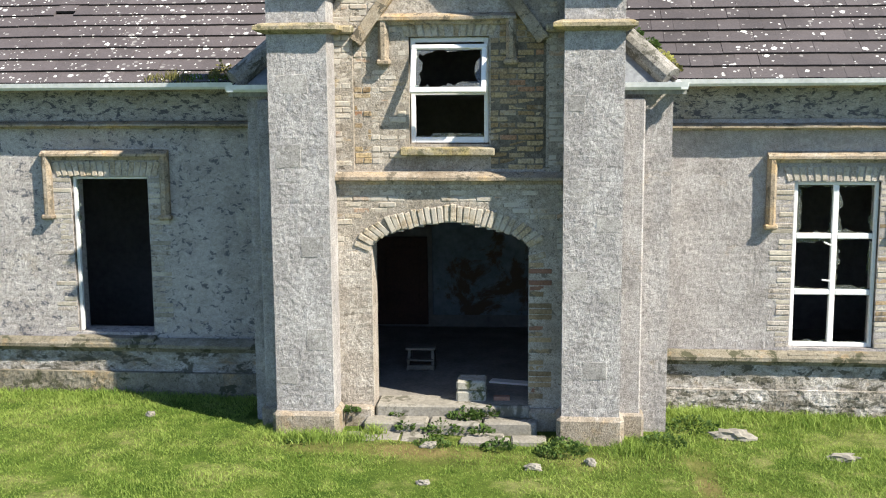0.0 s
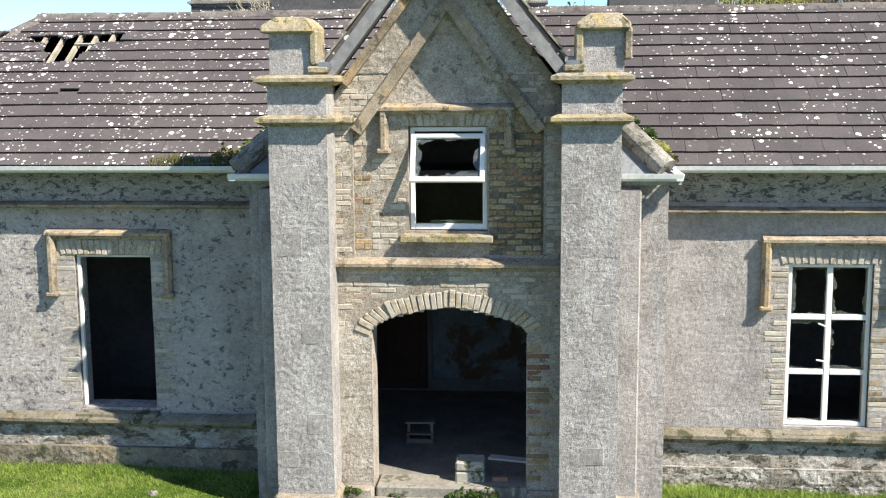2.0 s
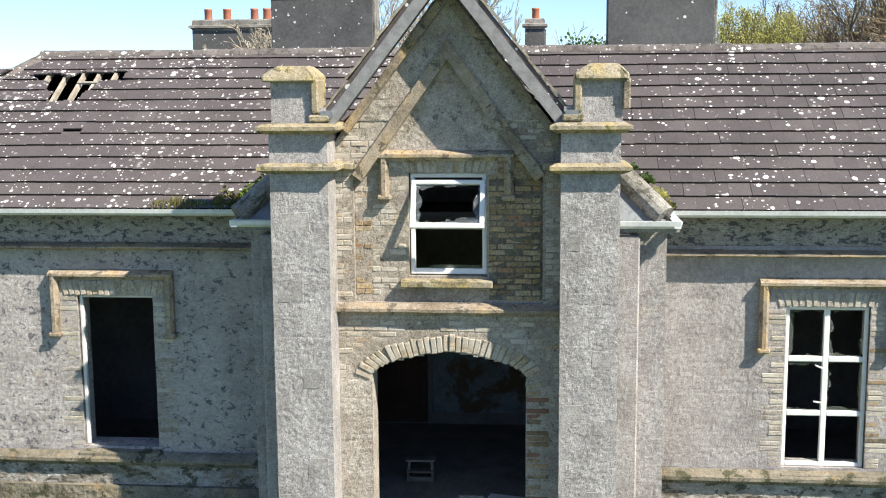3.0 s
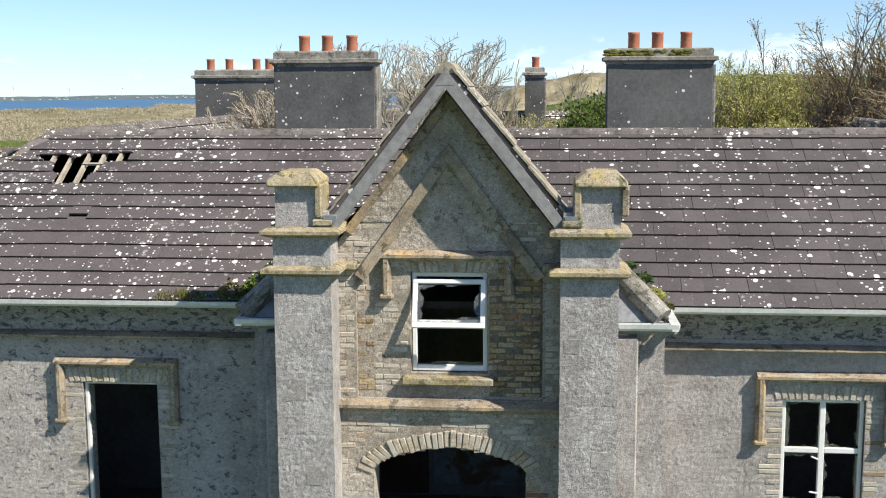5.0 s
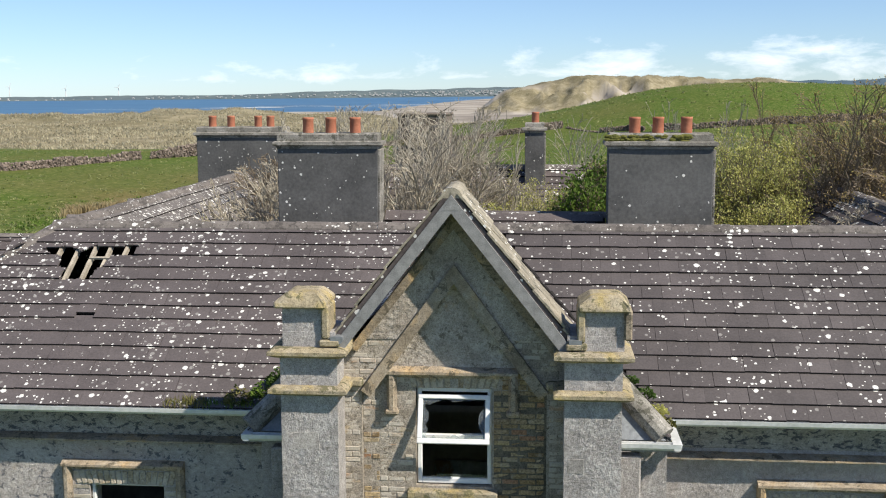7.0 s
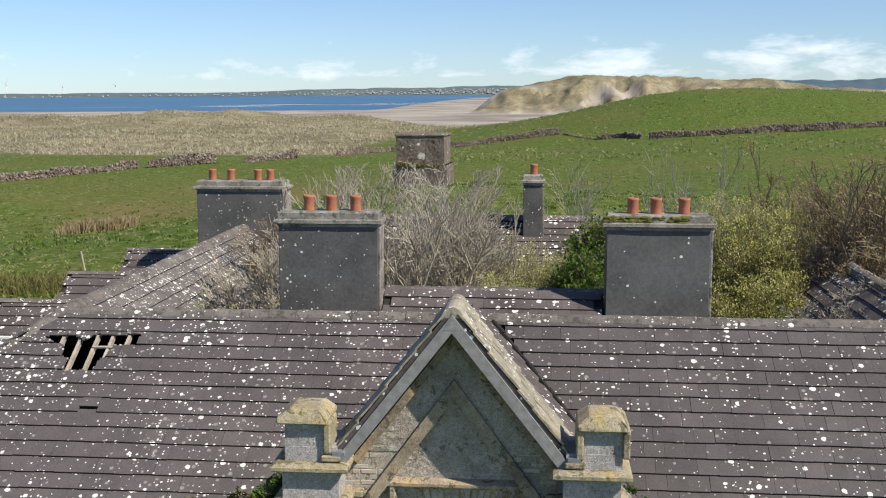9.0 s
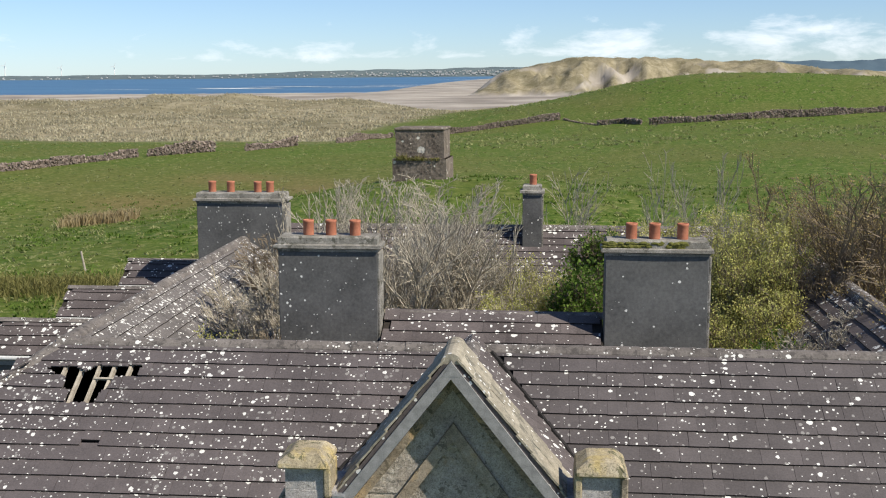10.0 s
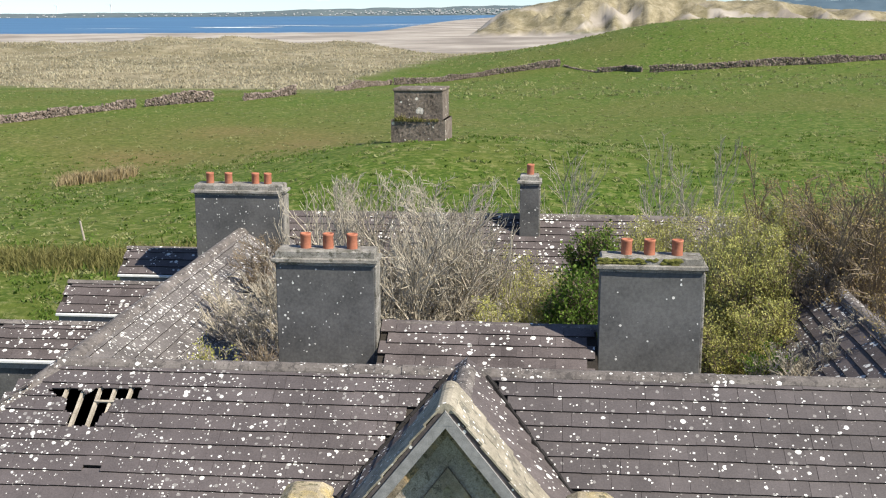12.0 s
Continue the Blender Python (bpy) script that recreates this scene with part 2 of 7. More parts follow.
M_RED = mat("red_brick", (0.17, 0.085, 0.06), (0.34, 0.19, 0.13), 4.0, 45, 0.9, 0.5, 0.008, vary=0.2)
M_JOINT = stone_mat("raked_joint", (0.26, 0.226, 0.182), (0.43, 0.388, 0.33), (0.50, 0.465, 0.415), 0.42, flake=((0.13, 0.11, 0.085), 7.0, 0.16), bump=1.0, depth=0.018)
M_LEDGE = stone_mat("mossy_ledge", (0.13, 0.118, 0.085), (0.28, 0.255, 0.20), (0.40, 0.375, 0.32), 0.22, flake=((0.06, 0.062, 0.036), 3.2, 0.30), tint=((0.33, 0.23, 0.11), 1.8, 0.30), bump=0.8, depth=0.014)
M_BASE = stone_mat("ochre_base_stone", (0.22, 0.185, 0.14), (0.42, 0.37, 0.30), (0.50, 0.475, 0.43), 0.34, flake=((0.14, 0.125, 0.085), 3.0, 0.22), tint=((0.40, 0.29, 0.17), 2.0, 0.38), bump=0.9, depth=0.018)
M_MORTAR = stone_mat("mortar", (0.085, 0.073, 0.056), (0.20, 0.175, 0.138), (0.36, 0.33, 0.28), 0.30, bump=0.8, depth=0.012)
M_STACK = mat("cement_render", (0.066, 0.067, 0.067), (0.135, 0.136, 0.134), 1.3, 18, 0.9, 0.3, 0.01, spots=[(LICHEN, 17.0, 0.15)], cluster_by=0.3)
M_STACK_BARE = mat("plain_cement_render", (0.07, 0.072, 0.071), (0.14, 0.142, 0.139), 1.1, 18, 0.9, 0.3, 0.01, spots=[(LICHEN, 15.0, 0.06)], cluster_by=0.2)
M_STACK_CAP = stone_mat("weathered_concrete", (0.16, 0.152, 0.132), (0.31, 0.297, 0.265), (0.42, 0.405, 0.37), 0.4, flake=((0.09, 0.088, 0.07), 4.0, 0.28), bump=0.6, depth=0.012)
M_POT = mat("terracotta", (0.30, 0.105, 0.06), (0.46, 0.19, 0.115), 4.0, 30, 0.8, 0.2, 0.005)
M_PVC = mat("white_plastic", (0.68, 0.69, 0.69), (0.80, 0.80, 0.79), 2.5, 20, 0.42, 0.0, spec=0.5)
M_GUTTER = mat("aged_gutter", (0.52, 0.54, 0.53), (0.74, 0.75, 0.74), 1.5, 12, 0.5, 0.05, 0.004, spec=0.5)
M_FASCIA = mat("bleached_board", (0.15, 0.15, 0.145), (0.36, 0.36, 0.35), 2.0, 30, 0.85, 0.3, 0.006, stretch=(1, 1, 0.5))
M_BARGE = mat("weathered_bargeboard", (0.12, 0.122, 0.125), (0.34, 0.342, 0.34), 9.0, 60, 0.85, 0.4, 0.006, hard=0.22)
M_LEAD = mat("lead_sheet", (0.16, 0.175, 0.19), (0.30, 0.32, 0.335), 3.0, 20, 0.55, 0.15, 0.006, metal=0.3)
M_TIMBER = mat("grey_batten", (0.22, 0.19, 0.15), (0.46, 0.42, 0.35), 5.0, 40, 0.85, 0.3, 0.005)
# darker than real plaster: part of the indoor shade is in this colour
M_DARK = mat("shade_darkened_plaster", (0.12, 0.113, 0.107), (0.22, 0.208, 0.195), 1.2, 10, 0.95, 0.1, 0.01)
M_PANEL = mat("stained_blue_plaster", (0.10, 0.125, 0.14), (0.22, 0.25, 0.265), 1.4, 10, 0.9, 0.1, 0.01, stain=((0.11, 0.075, 0.05), 1.5, 0.35))
M_SLAB = mat("paving_slab", (0.17, 0.16, 0.135), (0.35, 0.33, 0.285), 3.0, 30, 0.92, 0.5, 0.015, stain=((0.12, 0.115, 0.09), 3.0, 0.3))
M_MOSS = mat("moss", (0.05, 0.06, 0.015), (0.17, 0.165, 0.04), 6.0, 60, 0.95, 0.7, 0.03)


def brick_mat(name, tones, wash, amount):
    """Each brick takes one of the tones; a pale wash of old lime lies over them in patches."""
    m, n, l, b = node_mat(name)
    g = n.new("ShaderNodeNewGeometry")
    tone = ramp(n, [(i / len(tones), c) for i, c in enumerate(tones)])
    tone.color_ramp.interpolation = "CONSTANT"
    l.new(n.new("ShaderNodeObjectInfo").outputs["Random"], tone.inputs["Fac"])
    grain, patch = n.new("ShaderNodeTexNoise"), n.new("ShaderNodeTexNoise")
    for t, s, d in ((grain, 38, 5), (patch, 3.2, 8)):
        t.inputs["Scale"].default_value, t.inputs["Detail"].default_value, t.inputs["Roughness"].default_value = s, d, 0.68
        l.new(g.outputs["Position"], t.inputs["Vector"])
    gr = ramp(n, [(0.34, (0.50, 0.49, 0.48)), (0.66, (1.35, 1.33, 1.30))])
    l.new(grain.outputs["Fac"], gr.inputs["Fac"])
    mu = n.new("ShaderNodeMixRGB")
    mu.blend_type = "MULTIPLY"
    mu.inputs[0].default_value = 1.0
    l.new(tone.outputs["Color"], mu.inputs[1])
    l.new(gr.outputs["Color"], mu.inputs[2])
    pr = ramp(n, [(0.60 - amount * 0.3, (0, 0, 0)), (0.72 - amount * 0.3, (0.8, 0.8, 0.8))])
    l.new(patch.outputs["Fac"], pr.inputs["Fac"])
    mx = n.new("ShaderNodeMixRGB")
    mx.inputs[2].default_value = (*wash, 1)
    l.new(pr.outputs["Color"], mx.inputs[0])
    l.new(mu.outputs["Color"], mx.inputs[1])
    l.new(mx.outputs["Color"], b.inputs["Base Color"])
    b.inputs["Roughness"].default_value, b.inputs["Specular IOR Level"].default_value = 0.92, 0.2
    bp = n.new("ShaderNodeBump")
    bp.inputs["Strength"].default_value, bp.inputs["Distance"].default_value = 0.7, 0.012
    l.new(grain.outputs["Fac"], bp.inputs["Height"])
    l.new(bp.outputs["Normal"], b.inputs["Normal"])
    return m


M_PALEBRICK = brick_mat("lime_washed_brick", [(0.40, 0.345, 0.27), (0.46, 0.41, 0.335), (0.43, 0.375, 0.30), (0.47, 0.425, 0.355), (0.37, 0.305, 0.225), (0.44, 0.39, 0.315), (0.42, 0.30, 0.215), (0.44, 0.365, 0.26)], (0.50, 0.465, 0.41), 0.62)
M_GBRICK = brick_mat("gable_brick", [(0.28, 0.21, 0.12), (0.37, 0.285, 0.165), (0.31, 0.24, 0.155), (0.41, 0.32, 0.19), (0.24, 0.17, 0.095), (0.35, 0.27, 0.17), (0.30, 0.21, 0.11), (0.43, 0.35, 0.235), (0.34, 0.20, 0.125), (0.40, 0.30, 0.17)], (0.45, 0.41, 0.345), 0.14)
M_RBRICK = brick_mat("arch_brick", [(0.38, 0.325, 0.24), (0.44, 0.385, 0.30), (0.41, 0.35, 0.26), (0.47, 0.42, 0.34), (0.35, 0.285, 0.20), (0.43, 0.345, 0.23)], (0.48, 0.445, 0.385), 0.56)


def glass_mat():
    m, n, l, b = node_mat("dusty_glass")
    b.inputs["Base Color"].default_value = (0.72, 0.78, 0.78, 1)
    b.inputs["Transmission Weight"].default_value = 0.95
    b.inputs["Roughness"].default_value = 0.08
    return m


M_GLASS = glass_mat()


# ---- building helpers ----
def thing(name, label, category, loc=(0, 0, 0), group="", kind=""):
    ob = new(name)
    ob.location = loc
    ob.empty_display_size = 0.2
    return tagged(ob, label, category, group, kind)


def mesh_of(name, bm):
    me = bpy.data.meshes.new(name)
    bm.normal_update()
    bm.to_mesh(me)
    bm.free()
    return me


def part(name, bm, material, parent=None, label="", smooth=False):
    me = bm if isinstance(bm, bpy.types.Mesh) else mesh_of(name, bm)
    if material:
        me.materials.append(material)
    if smooth:
        me.shade_smooth()
    ob = new(name, me)
    if parent:
        ob.parent = parent
        base = Vector(parent.location)
        up = parent.parent
        while up:
            base += Vector(up.location)
            up = up.parent
        ob.location = -base if base.length > 0 else (0, 0, 0)
    return tagged(ob, label)


def box(bm, x0, y0, z0, x1, y1, z1, bevel=0.0):
    vs = [bm.verts.new(p) for p in ((x0, y0, z0), (x1, y0, z0), (x1, y1, z0), (x0, y1, z0), (x0, y0, z1), (x1, y0, z1), (x1, y1, z1), (x0, y1, z1))]
    fs = [bm.faces.new([vs[i] for i in q]) for q in ((3, 2, 1, 0), (4, 5, 6, 7), (0, 1, 5, 4), (1, 2, 6, 5), (2, 3, 7, 6), (3, 0, 4, 7))]
    if bevel:
        edges = {e for f in fs for e in f.edges}
        bmesh.ops.bevel(bm, geom=list(edges), offset=bevel, segments=1, affect="EDGES", profile=0.5)
    return vs


def one_box(*a, **k):
    bm = bmesh.new()
    box(bm, *a, **k)
    return bm


def prism(bm, pts, vec):
    """A polygon pushed along vec."""
    a = [bm.verts.new(p) for p in pts]
    b = [bm.verts.new(Vector(p) + Vector(vec)) for p in pts]
    bm.faces.new(a)
    bm.faces.new(b[::-1])
    for i in range(len(a)):
        j = (i + 1) % len(a)
        bm.faces.new((a[j], a[i], b[i], b[j]))
    bmesh.ops.recalc_face_normals(bm, faces=bm.faces[:])


def one_prism(pts, vec):
    bm = bmesh.new()
    prism(bm, pts, vec)
    return bm


def tube(bm, a, b, r0, r1, n=8, cap=True):
    a, b = Vector(a), Vector(b)
    d = (b - a).normalized()
    u = d.orthogonal().normalized()
    v = d.cross(u)
    ra = [bm.verts.new(a + r0 * (math.cos(t) * u + math.sin(t) * v)) for t in (2 * math.pi * i / n for i in range(n))]
    rb = [bm.verts.new(b + r1 * (math.cos(t) * u + math.sin(t) * v)) for t in (2 * math.pi * i / n for i in range(n))]
    for i in range(n):
        bm.faces.new((ra[i], ra[(i + 1) % n], rb[(i + 1) % n], rb[i]))
    if cap:
        bm.faces.new(ra[::-1])
        bm.faces.new(rb)


def noise2(x, y, f, seed=0.0):
    return noise.noise((x * f + seed * 13.7, y * f - seed * 7.1, seed * 3.3))


class Stones:
    """Random coursed stonework: how deep the joint lies at a point of a wall."""
    def __init__(self, seed, h=(0.16, 0.34), w=(0.25, 0.7)):
        r = random.Random(seed)
        self.z = [-0.2]
        while self.z[-1] < 9:
            self.z.append(self.z[-1] + r.uniform(*h))
        self.z = np.array(self.z)
        self.x = []
        for _ in self.z:
            row = [-16.0 + r.uniform(0, 0.4)]
            while row[-1] < 16:
                row.append(row[-1] + r.uniform(*w))
            self.x.append(np.array(row))
        self.out = [[r.uniform(-1, 1) for _ in row] for row in self.x]

    def __call__(self, x, z):
        x, z = (x + 15) % 30 - 15, z % 8.5
        i = int(np.searchsorted(self.z, z, 'right')) - 1
        dz = min(z - self.z[i], self.z[i + 1] - z)
        row = self.x[i]
        j = int(np.searchsorted(row, x, 'right')) - 1
        dx = min(x - row[j], row[j + 1] - x)
        return min(dz, dx), self.out[i][j]


def rough_wall(name, material, parent, axis, at, u0, u1, z0, z1, back, holes=(), stones=None, step=0.028, amp=0.010, joint=0.012, seed=1, top=None, label=""):
    """A wall with real relief. axis 'y': faces -y at y=at, u is x; axis 'x+' / 'x-': faces +x / -x at x=at, u is y. holes: (u0, z0, u1, z1), or a test of (u, z). top: height as a function of u."""
    def lines(a, b, extra):
        n = max(2, int((b - a) / step))
        s = {round(a + (b - a) * i / n, 4) for i in range(n + 1)}
        for e in extra:
            if a < e < b:
                s = {v for v in s if abs(v - e) > step * 0.45 or v in (round(a, 4), round(b, 4))}
                s.add(round(e, 4))
        return sorted(s)
    rects = [h for h in holes if not callable(h)]
    us = lines(u0, u1, [v for h in rects for v in (h[0], h[2])])
    zs = lines(z0, z1, [v for h in rects for v in (h[1], h[3])])
    st = Stones(seed, *stones) if stones else Stones(seed)
    verts, faces = [], []
    idx = {}

    def inside(u, z):
        for h in holes:
            if callable(h):
                if h(u, z):
                    return True
            elif h[0] < u < h[2] and h[1] < z < h[3]:
                return True
        return False

    def vert(i, k, layer):
        key = (i, k, layer)
        if key not in idx:
            u, z = us[i], zs[k]
            if top:
                z = min(z, top(u))
            if layer:
                d = back
            else:
                gap, out = st(u, z)
                soft = 0.5 + 0.5 * noise2(u, z, 1.1, seed)
                d = amp * (0.30 * noise2(u, z, 5, seed) + 0.30 * noise2(u, z, 12, seed + 2) + 0.55 * noise2(u, z, 21, seed + 3)) + amp * 0.18 * out * soft
                if gap < 0.022:
                    d += joint * 0.8 * (1 - gap / 0.022) * max(0.0, soft - 0.40)
            if axis == "y":
                p = (u, at + d, z)
            elif axis == "x+":
                p = (at - d, u, z)
            else:
                p = (at + d, u, z)
            idx[key] = len(verts)
            verts.append(p)
        return idx[key]

    solid = {}
    for i in range(len(us) - 1):
        for k in range(len(zs) - 1):
            u, z = (us[i] + us[i + 1]) / 2, (zs[k] + zs[k + 1]) / 2
            solid[i, k] = not inside(u, z) and not (top and zs[k] >= top(u))
    flip = axis == "x-"
    for (i, k), s in solid.items():
        if not s:
            continue
        q = (vert(i, k, 0), vert(i + 1, k, 0), vert(i + 1, k + 1, 0), vert(i, k + 1, 0))
        faces.append(q if not flip else q[::-1])
        for di, dk, a, b in ((-1, 0, (i, k + 1), (i, k)), (1, 0, (i + 1, k), (i + 1, k + 1)), (0, -1, (i, k), (i + 1, k)), (0, 1, (i + 1, k + 1), (i, k + 1))):
            if not solid.get((i + di, k + dk), False):
                f = (vert(*b, 0), vert(*a, 0), vert(*a, 1), vert(*b, 1))
                faces.append(f if not flip else f[::-1])
    me = bpy.data.meshes.new(name)
    me.from_pydata(verts, [], faces)
    me.validate()
    return part(name, me, material, parent, label)


def moulding(bm, a, b, depth, height, lip=0.5, face=(0, -1, 0)):
    """A string course from a to b (its top back edge): a sloped top, a square nose, and a hollow below."""
    f = Vector(face)
    prof = [(0, 0), (depth * 0.55, -height * 0.18), (depth, -height * 0.38), (depth, -height * 0.62), (depth * 0.55, -height * 0.74), (depth * 0.4, -height), (0, -height)]
    n = max(1, int((Vector(b) - Vector(a)).length / 0.25))
    rings = []
    r = random.Random(int(abs(a[0] * 100 + a[2] * 31)))
    up = Vector((0, 0, 1))
    for i in range(n + 1):
        p = Vector(a).lerp(Vector(b), i / n)
        w = 1 + r.uniform(-0.07, 0.05)
        rings.append([bm.verts.new(p + f * d * w + up * (h + r.uniform(-0.004, 0.004))) for d, h in prof])
    for i in range(n):
        for j in range(len(prof)):
            k = (j + 1) % len(prof)
            bm.faces.new((rings[i][j], rings[i + 1][j], rings[i + 1][k], rings[i][k]))
    bm.faces.new(rings[0])
    bm.faces.new(rings[-1][::-1])
    bmesh.ops.recalc_face_normals(bm, faces=bm.faces[:])


def one_moulding(*a, **k):
    bm = bmesh.new()
    moulding(bm, *a, **k)
    return bm

# ---- ground, sea and distance ----
def smooth(a, b, v):
    t = min(1, max(0, (v - a) / (b - a)))
    return t * t * (3 - 2 * t)


def hump(x, y, cx, cy, sx, sy):
    return math.exp(-((x - cx) / sx) ** 2 - ((y - cy) / sy) ** 2)


SEA = -13.0


HEAD = ((-74, 0), (-66, 6), (-56, 14), (-44, 21), (-8, 28), (34, 34), (80, 33), (126, 31), (160, 31.5), (186, 28), (224, 29.5), (260, 25), (278, 20), (296, 17), (314, 20), (346, 17), (384, 8), (420, 0))


def head_h(x, y):
    """The dune headland across the strand: steep, gullied flanks under a rolling top."""
    if not 960 < y < 1650:
        return 0.0
    xs = x + 9 * noise2(x, y, 0.012, 18)
    h = float(np.interp(xs, [p[0] for p in HEAD], [p[1] for p in HEAD]))
    gully = 1 - abs(noise2(x, y * 0.6, 0.03, 7)) * 3 - abs(noise2(x, y, 0.08, 17))
    k = smooth(1030, 1180, y + 30 * noise2(x, y, 0.015, 5) + 30 * gully) * smooth(1620, 1350, y)
    return h * k * (1 + 0.05 * noise2(x, y, 0.018, 6) + 0.07 * noise2(x, y, 0.045, 8) + 0.06 * noise2(x, y, 0.11, 9))


def ground_z(x, y):
    z = 0.2 - 0.02 * x * smooth(20, 5, abs(x)) + 0.05 * noise2(x, y, 0.5) + 0.02 * noise2(x, y, 1.7)
    away = smooth(22, 46, y) if abs(x + 0.8) < 14 else smooth(16, 44, y)
    z += 2.3 * away
    z += 2.1 * hump(x, y, -7, 75, 16, 14) - 2.6 * hump(x, y, -40, 86, 24, 26)
    z -= 1.6 * smooth(70, 140, y) * smooth(60, -20, x)
    z -= 2.4 * smooth(150, 230, y)
    z += 10.5 * hump(x, y, 40, 270, 46 if x < 40 else 105, 52 if y < 270 else 90)
    a = x / max(y, 30)
    left = smooth(-0.07, -0.2, a)
    z += left * smooth(185, 390, y) * smooth(520, 420, y) * (4.3 + 1.9 * noise2(x, y, 0.02, 4) + 1.9 * noise2(x, y, 0.05, 5) + 1.1 * noise2(x, y, 0.13, 6))
    z -= 11.2 * smooth(330, 560, y) * (1 - 0.5 * left * smooth(470, 380, y))
    z += head_h(x, y)
    if y > 60:
        z += 0.12 * noise2(x, y, 0.12, 2)
    edge = 1450 + 2600 * smooth(-0.16, 0.02, a)
    z -= 3.0 * smooth(edge - 260, edge + 200, y)
    return z


def cover(x, y):
    """How much of the ground is dune grass, sand, and brown rank pasture here."""
    a = x / max(y, 30)
    wob = 34 * noise2(x, y, 0.022, 9) + 16 * noise2(x, y, 0.07, 10) + 9 * noise2(x, y, 0.22, 11)
    head = head_h(x, y)
    dune = smooth(165, 205, y - wob - 150 * smooth(-0.22, -0.02, a)) if a < 0.02 else 0.0
    dune = max(dune, smooth(1.0, 3.0, head))
    sand = smooth(490, 520, y + wob) * (1 - smooth(0.8, 3.0, head))
    sand = max(sand, 0.9 * smooth(0.10, 0.22, noise2(x, y, 0.022, 12) + 0.4 * noise2(x, y, 0.07, 13)) * smooth(3, 8, head) * smooth(31, 20, head))
    dry = 0.85 * hump(x, y, -30, 108, 26, 22) * (0.6 + 0.8 * noise2(x, y, 0.08, 13)) + 0.22 * smooth(0.1, 0.45, noise2(x, y, 0.05, 14)) * smooth(60, 110, y)
    dry += (0.9 * hump(x, y, -1.1, 13.12, 2.3, 0.32) + 0.9 * hump(x, y, 1.95, 12.3, 0.16, 0.8)) * (0.75 + 0.9 * noise2(x, y, 1.6, 15))
    return dune, sand, min(1, max(0, dry))


def ground_mat():
    m, n, l, b = node_mat("land")
    g = n.new("ShaderNodeNewGeometry")

    def tex(scale, detail=6, rough=0.62):
        t = n.new("ShaderNodeTexNoise")
        t.inputs["Scale"].default_value, t.inputs["Detail"].default_value, t.inputs["Roughness"].default_value = scale, detail, rough
        l.new(g.outputs["Position"], t.inputs["Vector"])
        return t.outputs["Fac"]

    def mix(fac, c1, c2):
        x = n.new("ShaderNodeMixRGB")
        l.new(fac, x.inputs[0])
        l.new(c1, x.inputs[1])
        l.new(c2, x.inputs[2])
        return x.outputs[0]

    def shade(fac, stops):
        r = ramp(n, stops)
        l.new(fac, r.inputs["Fac"])
        return r.outputs["Color"]

    def field(name):
        t = n.new("ShaderNodeAttribute")
        t.attribute_name = name
        return t.outputs["Fac"]
    small = tex(2.6, 8, 0.7)
    turf = shade(small, [(0.34, (0.031, 0.068, 0.009)), (0.5, (0.068, 0.115, 0.016)), (0.66, (0.125, 0.168, 0.034))])
    olive = shade(tex(1.1, 8, 0.7), [(0.36, (0.048, 0.076, 0.013)), (0.64, (0.128, 0.148, 0.034))])
    patch = shade(tex(0.07, 6), [(0.42, (0, 0, 0)), (0.62, (0.75, 0.75, 0.75))])
    pale = shade(tex(1.3, 6, 0.7), [(0.50, (0, 0, 0)), (0.62, (0.8, 0.8, 0.8))])
    col = mix(patch, turf, olive)
    straw = shade(small, [(0.3, (0.10, 0.122, 0.032)), (0.7, (0.22, 0.225, 0.088))])
    col = mix(pale, col, straw)
    brown = shade(small, [(0.3, (0.10, 0.085, 0.03)), (0.7, (0.23, 0.18, 0.08))])
    col = mix(field("dry"), col, brown)
    marram = shade(tex(0.13, 10, 0.72), [(0.34, (0.17, 0.15, 0.092)), (0.5, (0.26, 0.228, 0.148)), (0.66, (0.35, 0.315, 0.22))])
    heath = shade(tex(0.022, 12, 0.78), [(0.46, (0, 0, 0)), (0.60, (0.75, 0.75, 0.75))])
    rough_ = shade(tex(0.3, 6, 0.7), [(0.35, (0.085, 0.08, 0.045)), (0.65, (0.17, 0.155, 0.085))])
    col = mix(field("dune"), col, mix(heath, marram, rough_))
    sandy = shade(tex(0.012, 5), [(0.38, (0.23, 0.205, 0.178)), (0.62, (0.42, 0.385, 0.335))])
    col = mix(field("sand"), col, sandy)
    l.new(col, b.inputs["Base Color"])
    b.inputs["Roughness"].default_value, b.inputs["Specular IOR Level"].default_value = 0.95, 0.1
    bp = n.new("ShaderNodeBump")
    bp.inputs["Strength"].default_value, bp.inputs["Distance"].default_value = 0.8, 0.12
    l.new(small, bp.inputs["Height"])
    l.new(bp.outputs["Normal"], b.inputs["Normal"])
    return m


M_GRASS = ground_mat()


